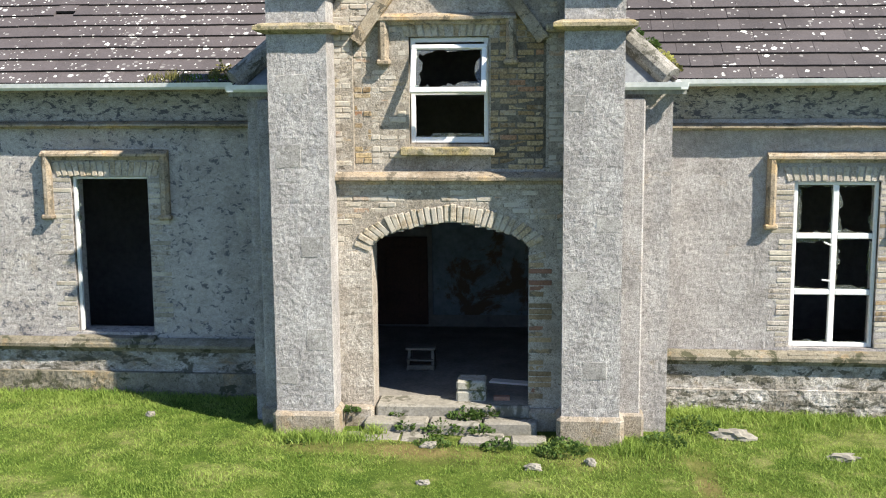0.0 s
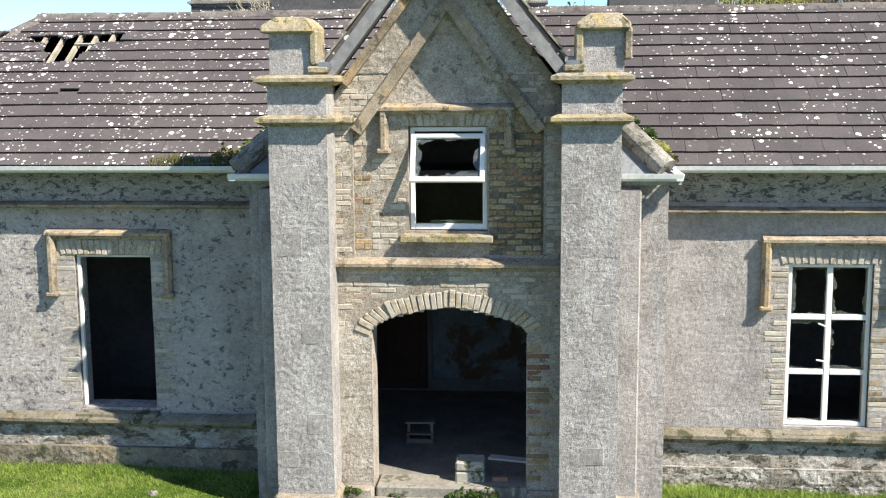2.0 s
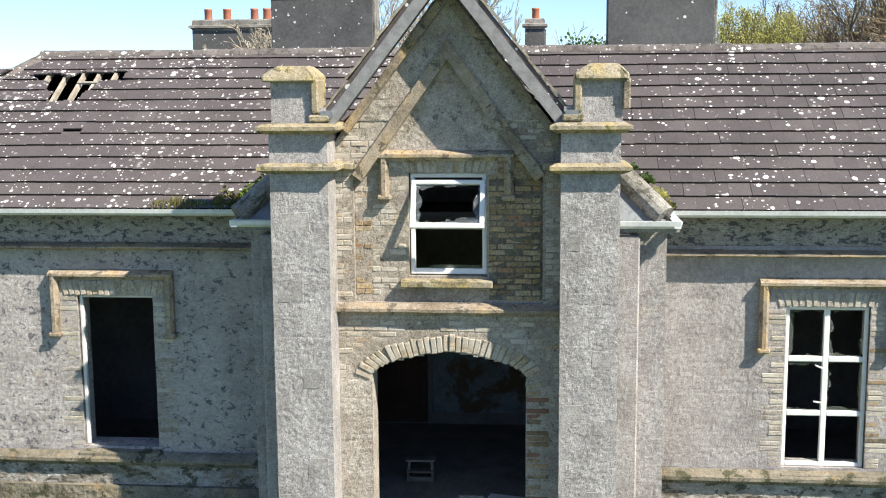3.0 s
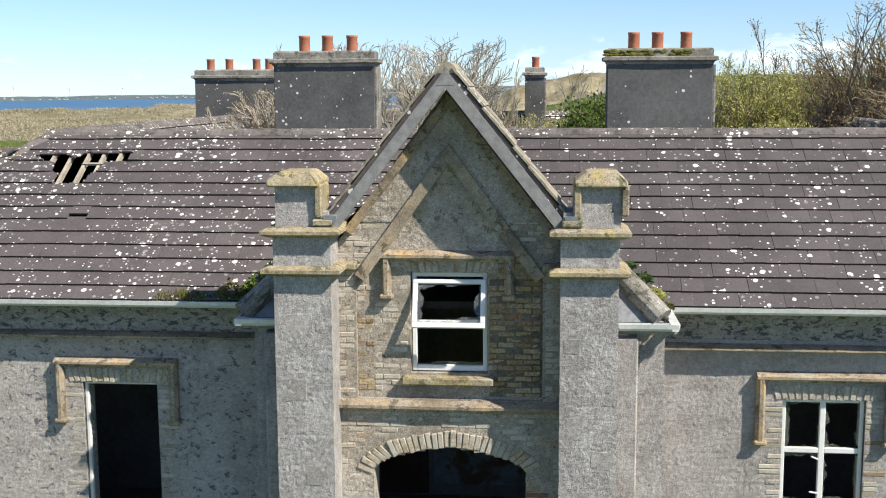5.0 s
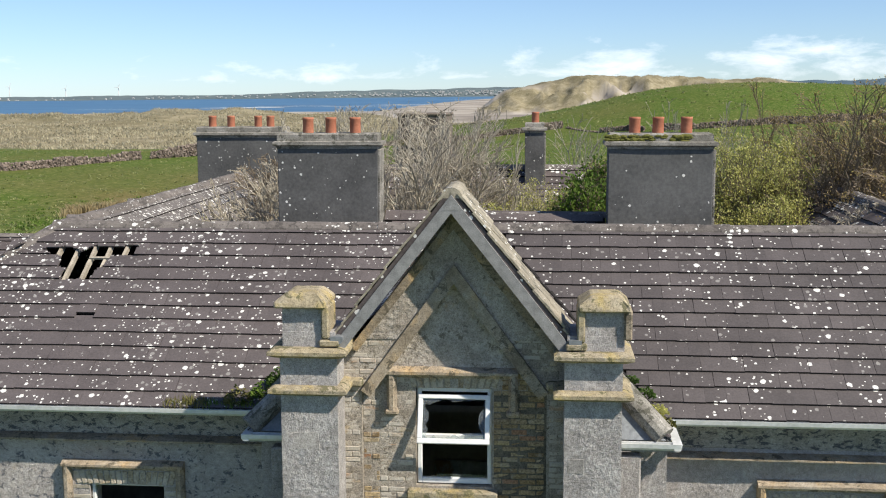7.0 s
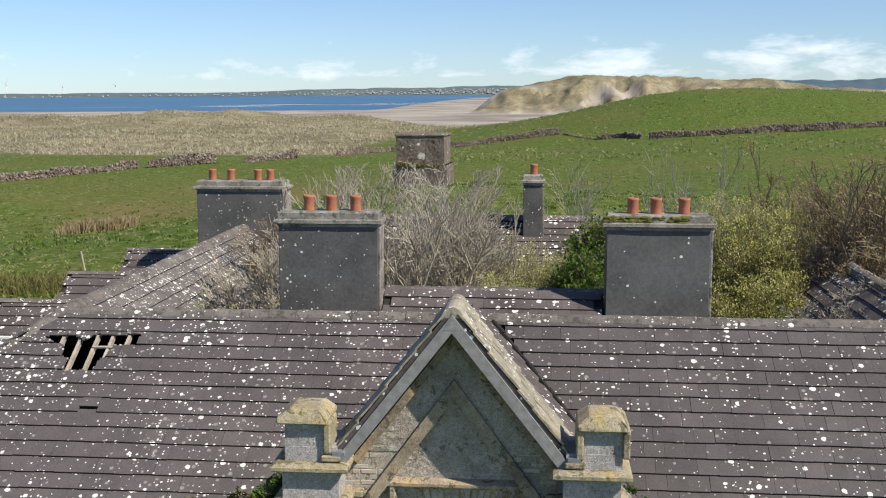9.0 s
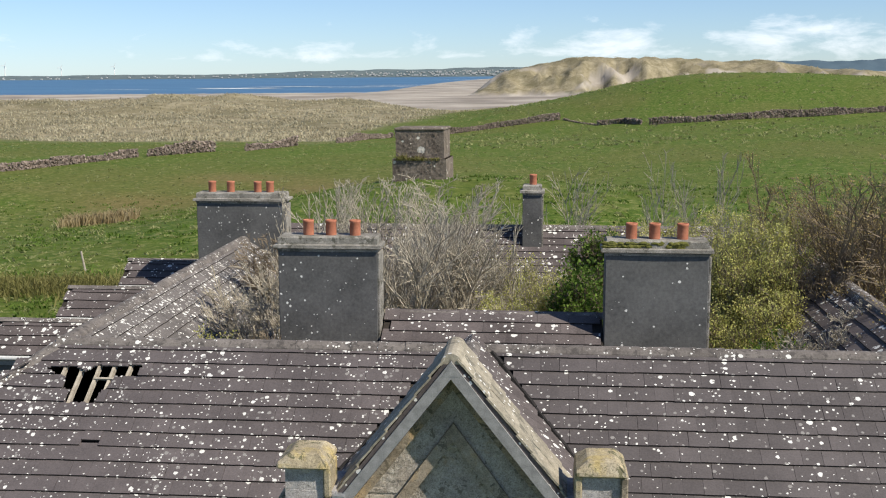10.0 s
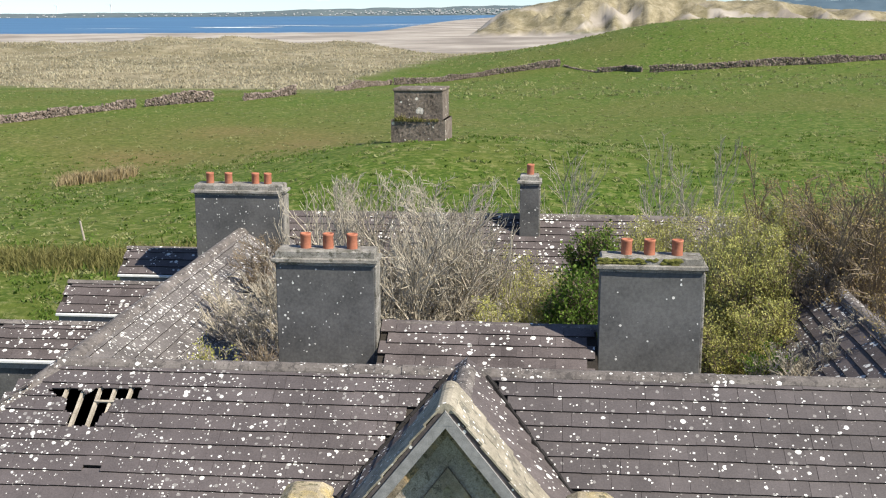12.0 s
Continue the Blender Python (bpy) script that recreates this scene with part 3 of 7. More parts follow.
def build_ground():
    ys = [-60, -40, -25, -12, -4] + [2 + 0.5 * i for i in range(19)] + [11.5 + 0.15 * i for i in range(28)] + [16 + 0.5 * i for i in range(12)] + [22 + 1.0 * i for i in range(30)]
    while ys[-1] < 4990:
        ys.append(ys[-1] * (1.016 if ys[-1] < 430 else 1.009 if ys[-1] < 1650 else 1.04))
    cols = 300
    verts, faces, fields = [], [], []
    for y in ys:
        half = max(34, abs(y) * 0.85 + 8)
        for i in range(cols + 1):
            s = 2 * i / cols - 1
            x = half * (0.5 * s + 0.5 * s ** 3) if y < 40 else half * (0.4 * s + 0.6 * s ** 3) if y > 500 else half * s
            verts.append((x, y, ground_z(x, y)))
            fields.append(cover(x, y))
    for j in range(len(ys) - 1):
        for i in range(cols):
            k = j * (cols + 1) + i
            faces.append((k, k + 1, k + cols + 2, k + cols + 1))
    me = bpy.data.meshes.new("ground")
    me.from_pydata(verts, [], faces)
    me.materials.append(M_GRASS)
    for k, name in enumerate(("dune", "sand", "dry")):
        at = me.attributes.new(name, "FLOAT", "POINT")
        at.data.foreach_set("value", [f[k] for f in fields])
    me.shade_smooth()
    return tagged(new("ground", me), "green pasture running out to dunes and beach", "ground", kind="structure")


build_ground()


def water_mat():
    m, n, l, b = node_mat("sea_water")
    g = n.new("ShaderNodeNewGeometry")
    mp_ = n.new("ShaderNodeMapping")
    mp_.inputs["Scale"].default_value = (0.0016, 0.012, 1)
    l.new(g.outputs["Position"], mp_.inputs["Vector"])
    t = n.new("ShaderNodeTexNoise")
    t.inputs["Scale"].default_value, t.inputs["Detail"].default_value = 1.0, 7
    l.new(mp_.outputs["Vector"], t.inputs["Vector"])
    r = ramp(n, [(0.3, (0.05, 0.125, 0.235)), (0.62, (0.085, 0.185, 0.31)), (0.70, (0.10, 0.20, 0.32)), (0.76, (0.75, 0.8, 0.82))])
    l.new(t.outputs["Fac"], r.inputs["Fac"])
    l.new(r.outputs["Color"], b.inputs["Base Color"])
    b.inputs["Roughness"].default_value = 0.6
    b.inputs["Specular IOR Level"].default_value = 0.15
    return m


bm = bmesh.new()
bm.faces.new([bm.verts.new(p) for p in ((-4600, 1150, SEA), (4600, 1150, SEA), (4600, 4980, SEA), (-4600, 4980, SEA))])
M_SURF = mat("surf", (0.62, 0.66, 0.68), (0.8, 0.82, 0.82), 0.05, 0.5, 0.8, 0.0)
sea_bm = bm
surf = bmesh.new()
rs = random.Random(9)
for xa, xb, yc, w in ((-520, -375, 1640, 40), (-470, -330, 1780, 20), (-360, -180, 1700, 16), (-700, -540, 1600, 7), (-300, -150, 1850, 12)):
    n = 24
    row = []
    for i in range(n + 1):
        x = xa + (xb - xa) * i / n
        k = w * math.sin(math.pi * i / n) * rs.uniform(0.5, 1.1)
        y = yc + 14 * noise2(x, yc, 0.02)
        row.append((surf.verts.new((x, y - k, SEA + 0.4)), surf.verts.new((x, y + k, SEA + 0.4))))
    for p, q in zip(row, row[1:]):
        surf.faces.new((p[0], q[0], q[1], p[1]))
tagged(part("surf", surf, M_SURF), "white breaking surf off the beach", "surf", kind="stuff")
bm = sea_bm
tagged(part("water", bm, water_mat()), "blue sea with a line of surf", "sea", kind="structure")

# ---- the house ----
CX = -1.14                                    # the porch's middle
WALL, GABLE, FRONT = 15.40, 14.20, 13.69      # wing walls, porch wall, pier fronts
EAVE_Y, EAVE_Z, RIDGE_Y, RIDGE_Z = 15.02, 4.74, 18.29, 7.04
PITCH = (RIDGE_Z - EAVE_Z) / (RIDGE_Y - EAVE_Y)
LX, RX = -8.3, 6.7                            # the two rear wings' ridges
house = thing("house", "derelict grey stone house with gabled porch and slate-grey tiled roof", "house")

# wing walls, left with an empty window, right with a six-pane window
WIN_L = (-6.745, 1.16, -5.60, 3.45)
WIN_R = (3.46, 1.08, 4.60, 3.39)
rough_wall("wall", M_WALL_L, house, "y", WALL, -11.4, -3.78, 1.0, 4.72, 0.42, [WIN_L], seed=3, label="grey roughcast stone wall with dark stains")
rough_wall("wall", M_WALL, house, "y", WALL, 1.66, 9.9, 0.95, 4.72, 0.42, [WIN_R], seed=4, label="pale grey roughcast stone wall")
rough_wall("plinth", M_PLINTH, house, "y", WALL - 0.09, -11.5, -3.78, -0.1, 0.95, 0.5, seed=5, amp=0.02, joint=0.02, label="flaking whitewashed stone plinth")
rough_wall("plinth", M_PLINTH, house, "y", WALL - 0.09, 1.66, 10.0, -0.2, 0.90, 0.5, seed=6, amp=0.02, joint=0.02, label="flaking whitewashed stone plinth")
rough_wall("footing", M_LEDGE, house, "y", WALL - 0.17, -11.5, -3.78, -0.2, 0.60, 0.3, seed=15, amp=0.02, joint=0.02, label="damp stone footing")
rough_wall("footing", M_PLINTH, house, "y", WALL - 0.15, 1.66, 10.0, -0.3, 0.50, 0.3, seed=16, amp=0.03, joint=0.03, label="large pale footing stones")
M_FRIEZE = stone_mat("peeling_black_paint", (0.28, 0.26, 0.222), (0.42, 0.395, 0.345), (0.46, 0.435, 0.385), 0.36, flake=((0.07, 0.073, 0.082), 6.5, 0.36), tint=((0.33, 0.28, 0.18), 1.6, 0.3), stretch=(1, 1, 2.0), bump=0.7, depth=0.014)
for xa, xb in ((-11.4, -3.80), (1.67, 9.9)):
    part("frieze", one_box(xa, WALL - 0.022, 4.245, xb, WALL + 0.1, 4.66, bevel=0.008), M_FRIEZE, house, "frieze with peeling black paint")
part("string_course", one_moulding((-11.5, WALL - 0.05, 1.10), (-3.78, WALL - 0.05, 1.10), 0.16, 0.2), M_LEDGE, house, "dark mossy stone ledge")
part("string_course", one_moulding((1.62, WALL - 0.05, 1.05), (10.0, WALL - 0.05, 1.05), 0.16, 0.2), M_LEDGE, house, "dark mossy stone ledge")
part("string_course", one_moulding((-11.5, WALL, 4.24), (-3.78, WALL, 4.24), 0.21, 0.10), M_MOULD, house, "ochre lichened string course")
part("string_course", one_moulding((1.66, WALL, 4.19), (10.0, WALL, 4.19), 0.21, 0.10), M_MOULD, house, "ochre lichened string course")
# side and rear walls of the main ranges
for x0, x1, y0, y1 in ((-11.4, -11.0, WALL + 0.4, 35.8), (9.4, 9.8, WALL + 0.4, 35.8), (-11.0, 9.4, 35.4, 35.8), (-5.3, -4.9, 21.6, 30.0), (3.4, 3.8, 21.6, 30.0), (-4.9, 3.4, 29.9, 30.2), (-4.9, 3.4, 21.2, 21.5)):
    part("wall", one_box(x0, y0, -0.3, x1, y1, 4.7), M_WALL, house)


def tile_mesh(w, l, name="tile"):
    """One flat interlocking tile, its lower edge at y=0, rising up the slope to y=l."""
    bm = bmesh.new()
    box(bm, 0.0014, 0, 0.0, w - 0.0014, l, 0.026)
    for v in bm.verts:
        if v.co.y < 0.01 and v.co.z > 0.01:
            v.co.y = 0.004
    bm.normal_update()
    # lower edge takes the dark slot: the under-lap shadow line as colour
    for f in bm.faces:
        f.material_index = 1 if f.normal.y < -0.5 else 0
    return mesh_of(name, bm)


TW, TG = 0.305, 0.289


def slope_frame(origin, along, up):
    """A matrix whose x runs along the eave, y up the slope, z out of the roof."""
    x, y = Vector(along).normalized(), Vector(up).normalized()
    z = x.cross(y)
    m = Matrix((x, y, z)).transposed().to_4x4()
    m.translation = origin
    return m


def tiled_slope(parent, m, width, length, inside, near=None, material=None, seed=1, slip=None):
    """Courses of tiles on the slope m. inside(u, v): is a tile wanted there. near(u, v): is it an object of its own."""
    r = random.Random(seed)
    rows = int(math.ceil(length / TG))
    verts, faces, kinds = [], [], []
    own = 0
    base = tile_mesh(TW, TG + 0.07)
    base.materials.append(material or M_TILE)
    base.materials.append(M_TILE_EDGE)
    tilt = math.atan2(0.034, TG + 0.07)
    for k in range(rows):
        v0 = k * TG
        l = min(TG + 0.07, length - v0 + 0.02)
        off = (TW / 2 if k % 2 else 0) - TW
        n = int(width / TW) + 2
        for i in range(n):
            u0 = off + i * TW
            if not inside(u0 + TW / 2, v0 + TG / 2) or l < 0.1:
                continue
            sag = 0.012 * noise2(u0, v0, 0.5, seed)
            loc = m @ Matrix.Translation((u0 + r.uniform(-0.003, 0.003), v0 + r.uniform(-0.006, 0.006) + (0.10 if slip and slip(u0 + TW / 2, v0 + TG / 2) else 0.0), 0.034 + sag)) @ Matrix.Rotation(-tilt + r.uniform(-0.006, 0.006), 4, "X") @ Matrix.Rotation(r.uniform(-0.006, 0.006), 4, "Z")
            if near and own < 300 and near(u0, v0) and l > TG:
                ob = new("tile", base)
                ob.parent = parent
                ob.matrix_local = loc
                own += 1
            else:
                b = len(verts)
                s = l / (TG + 0.07)
                for vv in base.vertices:
                    verts.append(loc @ Vector((vv.co.x, vv.co.y * s, vv.co.z)))
                faces += [[b + q for q in p.vertices] for p in base.polygons]
                kinds += [p.material_index for p in base.polygons]
    if verts:
        me = bpy.data.meshes.new("tiles")
        me.from_pydata(verts, [], faces)
        me.polygons.foreach_set("material_index", kinds)
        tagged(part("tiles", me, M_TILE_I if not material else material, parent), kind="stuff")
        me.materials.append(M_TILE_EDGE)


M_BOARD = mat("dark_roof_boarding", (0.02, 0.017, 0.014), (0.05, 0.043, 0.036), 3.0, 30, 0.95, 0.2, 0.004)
# near-black, so that each course's shadow line is in the colour
M_TILE_EDGE = mat("shadow_dark_edge", (0.012, 0.011, 0.011), (0.03, 0.028, 0.027), 2.0, 30, 0.95, 0.2, 0.004)
M_TILE_I = mat("roof_tile_run", (0.055, 0.048, 0.048), (0.110, 0.096, 0.096), 0.9, 34, 0.62, 0.3, 0.006, spots=[(LICHEN, 8.5, 0.12), (LICHEN, 19.0, 0.17), ((0.24, 0.23, 0.22), 12.0, 0.2)], vary=0.12, island=True, spec=0.5, cluster_by=0.2)

LEN = math.hypot(RIDGE_Z - EAVE_Z, RIDGE_Y - EAVE_Y)
UP = (0, RIDGE_Y - EAVE_Y, RIDGE_Z - EAVE_Z)
X0, X1 = LX - (RIDGE_Y - EAVE_Y), RX + (RIDGE_Y - EAVE_Y)
P_RIDGE, P_PITCH, P_EAVE = 7.20, 0.87, 2.82    # the porch roof's ridge, pitch and half width


def front_z(y):
    return EAVE_Z + PITCH * (y - EAVE_Y)


HOLE = [(-8.40, 17.74), (-8.09, 17.79), (-7.78, 17.74), (-7.65, 17.68), (-7.50, 17.81), (-7.1, 17.79), (-6.72, 17.82), (-6.75, 17.62), (-7.15, 17.62), (-7.19, 17.40), (-7.28, 17.35), (-7.32, 17.15), (-7.84, 17.14), (-7.82, 17.36), (-7.97, 17.38), (-7.97, 17.60), (-8.18, 17.63)]


def gone(x, y):
    """Is this point of the front slope inside the hole where tiles have fallen in."""
    x, y = x + 0.02 * noise2(x, y, 14, 3), y + 0.02 * noise2(x, y, 14, 8)
    inside = False
    for (xa, ya), (xb, yb) in zip(HOLE, HOLE[1:] + HOLE[:1]):
        if (ya > y) != (yb > y) and x < xa + (y - ya) / (yb - ya) * (xb - xa):
            inside = not inside
    return inside


def in_hole(x, v):
    """Does a tile with its middle at x, v reach over the hole."""
    if not -8.8 < x < -6.3:
        return False
    pts = [(x + TW * (a - 0.5), EAVE_Y + (v + (TG + 0.07) * b - TG / 2) / LEN * (RIDGE_Y - EAVE_Y)) for a in (0.1, 0.5, 0.9) for b in (0.05, 0.5, 0.95)]
    return any(gone(*p) for p in pts)


def front_inside(side):
    def f(u, v):
        x = X0 + u
        y = EAVE_Y + v / LEN * (RIDGE_Y - EAVE_Y)
        if x < LX - (RIDGE_Y - y) or x > RX + (RIDGE_Y - y):
            return False
        if front_z(y) < P_RIDGE - P_PITCH * abs(x - CX) + 0.02:
            return False
        if side * (x - CX) < 0 or in_hole(x, v):
            return False
        return True
    return f


def base_slab(pts, t=0.05):
    """The boarding under a slope."""
    n = (Vector(pts[1]) - Vector(pts[0])).cross(Vector(pts[2]) - Vector(pts[0])).normalized()
    if n.z < 0:
        n = -n
    return one_prism([Vector(p) - n * 0.01 for p in pts], -n * t)


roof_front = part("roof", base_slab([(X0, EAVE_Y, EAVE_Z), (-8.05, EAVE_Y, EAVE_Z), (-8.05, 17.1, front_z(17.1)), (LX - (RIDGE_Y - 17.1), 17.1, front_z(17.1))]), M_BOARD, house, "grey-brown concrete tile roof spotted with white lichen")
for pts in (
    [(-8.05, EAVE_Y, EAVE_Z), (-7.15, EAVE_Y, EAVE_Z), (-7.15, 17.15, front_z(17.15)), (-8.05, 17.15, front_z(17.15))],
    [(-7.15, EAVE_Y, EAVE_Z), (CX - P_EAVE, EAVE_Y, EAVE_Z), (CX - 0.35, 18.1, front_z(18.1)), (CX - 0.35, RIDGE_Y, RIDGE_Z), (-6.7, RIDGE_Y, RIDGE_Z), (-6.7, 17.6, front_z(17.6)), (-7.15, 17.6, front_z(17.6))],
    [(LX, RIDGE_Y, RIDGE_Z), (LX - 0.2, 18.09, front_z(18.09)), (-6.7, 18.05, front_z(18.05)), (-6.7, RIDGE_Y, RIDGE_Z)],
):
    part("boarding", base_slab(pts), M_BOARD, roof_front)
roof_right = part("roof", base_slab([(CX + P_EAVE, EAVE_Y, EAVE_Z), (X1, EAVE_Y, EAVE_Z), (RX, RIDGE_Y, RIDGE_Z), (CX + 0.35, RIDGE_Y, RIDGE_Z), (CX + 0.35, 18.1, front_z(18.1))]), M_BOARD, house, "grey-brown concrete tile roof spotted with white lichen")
FRONT_M = slope_frame((X0, EAVE_Y, EAVE_Z), (1, 0, 0), UP)
# the other slopes: main rear, wings, rear range, the little roof between the stacks
def back_z(y):
    return RIDGE_Z - PITCH * (y - RIDGE_Y)


HALF = RIDGE_Y - EAVE_Y
REAR_Y = 33.1


def plain_roof(pts, origin, along, up, width, length, inside, seed, label="grey-brown tiled roof spotted with white lichen", material=M_TILE_FAR):
    ob = part("roof", base_slab(pts), M_BOARD, house, label)
    tiled_slope(ob, slope_frame(origin, along, up), width, length, inside, material=material, seed=seed)
    return ob


plain_roof([(LX, RIDGE_Y, RIDGE_Z), (RX, RIDGE_Y, RIDGE_Z), (RX - 1.75, 20.04, back_z(20.04)), (LX + 1.75, 20.04, back_z(20.04))],
           (RX, 20.04, back_z(20.04)), (-1, 0, 0), (0, -HALF, RIDGE_Z - EAVE_Z), RX - LX, LEN * 1.75 / HALF,
           lambda u, v: u > 1.75 - v * 0.81 and u < RX - LX - 1.75 + v * 0.81, 21)
# left wing, the slope towards the court, with the apex at the stack
plain_roof([(LX, RIDGE_Y, RIDGE_Z), (LX, REAR_Y, RIDGE_Z), (LX + HALF, REAR_Y - HALF, EAVE_Z), (LX + HALF, RIDGE_Y + HALF, EAVE_Z)],
           (LX + HALF, RIDGE_Y, EAVE_Z), (0, 1, 0), (-HALF, 0, RIDGE_Z - EAVE_Z), REAR_Y - RIDGE_Y, LEN,
           lambda u, v: u > (LEN - v) * 0.81 and u < REAR_Y - RIDGE_Y - (LEN - v) * 0.81, 22, "tiled wing roof thick with white lichen", M_TILE_THICK)
# left wing, the outer slope
plain_roof([(LX, RIDGE_Y, RIDGE_Z), (LX, REAR_Y, RIDGE_Z), (LX - HALF, REAR_Y + HALF, EAVE_Z), (LX - HALF, EAVE_Y, EAVE_Z)],
           (LX - HALF, REAR_Y + HALF, EAVE_Z), (0, -1, 0), (HALF, 0, RIDGE_Z - EAVE_Z), REAR_Y - EAVE_Y + HALF, LEN,
           lambda u, v: u > v * 0.81 and u < REAR_Y - EAVE_Y + HALF - v * 0.81, 23)
# right wing, both slopes
plain_roof([(RX, RIDGE_Y, RIDGE_Z), (RX, REAR_Y, RIDGE_Z), (RX - HALF, REAR_Y - HALF, EAVE_Z), (RX - HALF, RIDGE_Y + HALF, EAVE_Z)],
           (RX - HALF, REAR_Y, EAVE_Z), (0, -1, 0), (HALF, 0, RIDGE_Z - EAVE_Z), REAR_Y - RIDGE_Y, LEN,
           lambda u, v: u > (LEN - v) * 0.81 and u < REAR_Y - RIDGE_Y - (LEN - v) * 0.81, 24, "dark mossy tiled wing roof with white lichen")
part("roof", base_slab([(RX, RIDGE_Y, RIDGE_Z), (RX, REAR_Y, RIDGE_Z), (RX + HALF, REAR_Y + HALF, EAVE_Z), (RX + HALF, EAVE_Y, EAVE_Z)], 0.07), M_TILE_FAR, house)
# rear range
plain_roof([(LX, REAR_Y, RIDGE_Z), (RX, REAR_Y, RIDGE_Z), (RX - HALF, REAR_Y - HALF, EAVE_Z), (LX + HALF, REAR_Y - HALF, EAVE_Z)],
           (LX, REAR_Y - HALF, EAVE_Z), (1, 0, 0), (0, HALF, RIDGE_Z - EAVE_Z), RX - LX, LEN,
           lambda u, v: u > (LEN - v) * 0.81 and u < RX - LX - (LEN - v) * 0.81, 25, "tiled rear roof speckled with white lichen")
part("roof", base_slab([(LX, REAR_Y, RIDGE_Z), (RX, REAR_Y, RIDGE_Z), (RX + HALF, REAR_Y + HALF, EAVE_Z), (LX - HALF, REAR_Y + HALF, EAVE_Z)], 0.07), M_TILE_FAR, house)
# little roof between the stacks
MR_Y, MR_Z = 21.75, 6.90
plain_roof([(-3.1, 20.0, 5.80), (1.22, 20.0, 5.80), (1.22, MR_Y, MR_Z), (-3.1, MR_Y, MR_Z)], (-3.1, 20.0, 5.80), (1, 0, 0), (0, 1.75, 1.10), 4.4, 2.07, lambda u, v: 0.1 < u < 4.25, 26)
part("roof", base_slab([(-3.1, MR_Y, MR_Z), (1.22, MR_Y, MR_Z), (1.22, 23.4, 5.5), (-3.1, 23.4, 5.5)], 0.07), M_TILE_FAR, house)
part("wall", one_prism([(-3.1, 19.9, 4.7), (-3.1, 23.4, 4.7), (-3.1, 23.4, 5.45), (-3.1, MR_Y, 6.72), (-3.1, 19.9, 5.7)], (0.2, 0, 0)), M_STACK, house)


def ridge_tiles(a, b, parent, r=0.15, l=0.45, drop=0.125):
    """Half-round ridge or hip tiles in a run, each one lapping a little."""
    a, b = Vector(a), Vector(b)
    d = (b - a).normalized()
    side = d.cross(Vector((0, 0, 1))).normalized()
    up = side.cross(d)
    n = max(1, int((b - a).length / l))
    rr = random.Random(int(abs(a.x * 7 + a.y * 3 + b.y)))
    for i in range(n):
        p, q = a.lerp(b, i / n), a.lerp(b, (i + 1) / n + 0.012)
        bm = bmesh.new()
        rings = []
        for c, k in ((p, 1.0), (q, 1.05)):
            c = c + up * (-drop + rr.uniform(-0.008, 0.008))
            outer = [bm.verts.new(c + (side * math.cos(t) * r * 1.15 + up * math.sin(t) * r) * k) for t in (math.pi * j / 8 for j in range(9))]
            inner = [bm.verts.new(c + (side * math.cos(t) * r * 1.15 + up * math.sin(t) * r) * (k - 0.16)) for t in (math.pi * j / 8 for j in range(9))]
            rings.append(outer + inner[::-1])
        m = len(rings[0])
        for j in range(m):
            bm.faces.new((rings[0][j], rings[0][(j + 1) % m], rings[1][(j + 1) % m], rings[1][j]))
        bm.faces.new(rings[0])
        bm.faces.new(rings[1][::-1])
        bmesh.ops.recalc_face_normals(bm, faces=bm.faces[:])
        part("ridge_tile", bm, M_RIDGE, parent)


ridge_tiles((CX - 0.1, RIDGE_Y, RIDGE_Z + 0.03), (LX, RIDGE_Y, RIDGE_Z + 0.03), roof_front)
ridge_tiles((CX - 0.1, RIDGE_Y, RIDGE_Z + 0.03), (RX, RIDGE_Y, RIDGE_Z + 0.03), roof_right)
ridge_tiles((LX, RIDGE_Y, RIDGE_Z + 0.04), (X0 + 0.1, EAVE_Y + 0.1, EAVE_Z + 0.1), roof_front)
ridge_tiles((LX, RIDGE_Y, RIDGE_Z + 0.03), (LX, 30.2, RIDGE_Z + 0.03), roof_front)
ridge_tiles((RX, RIDGE_Y, RIDGE_Z + 0.03), (RX, REAR_Y, RIDGE_Z + 0.03), roof_right)
ridge_tiles((LX + 2, REAR_Y, RIDGE_Z + 0.03), (RX, REAR_Y, RIDGE_Z + 0.03), roof_right)
ridge_tiles((-3.1, MR_Y, MR_Z + 0.03), (1.2, MR_Y, MR_Z + 0.03), roof_right, r=0.11)

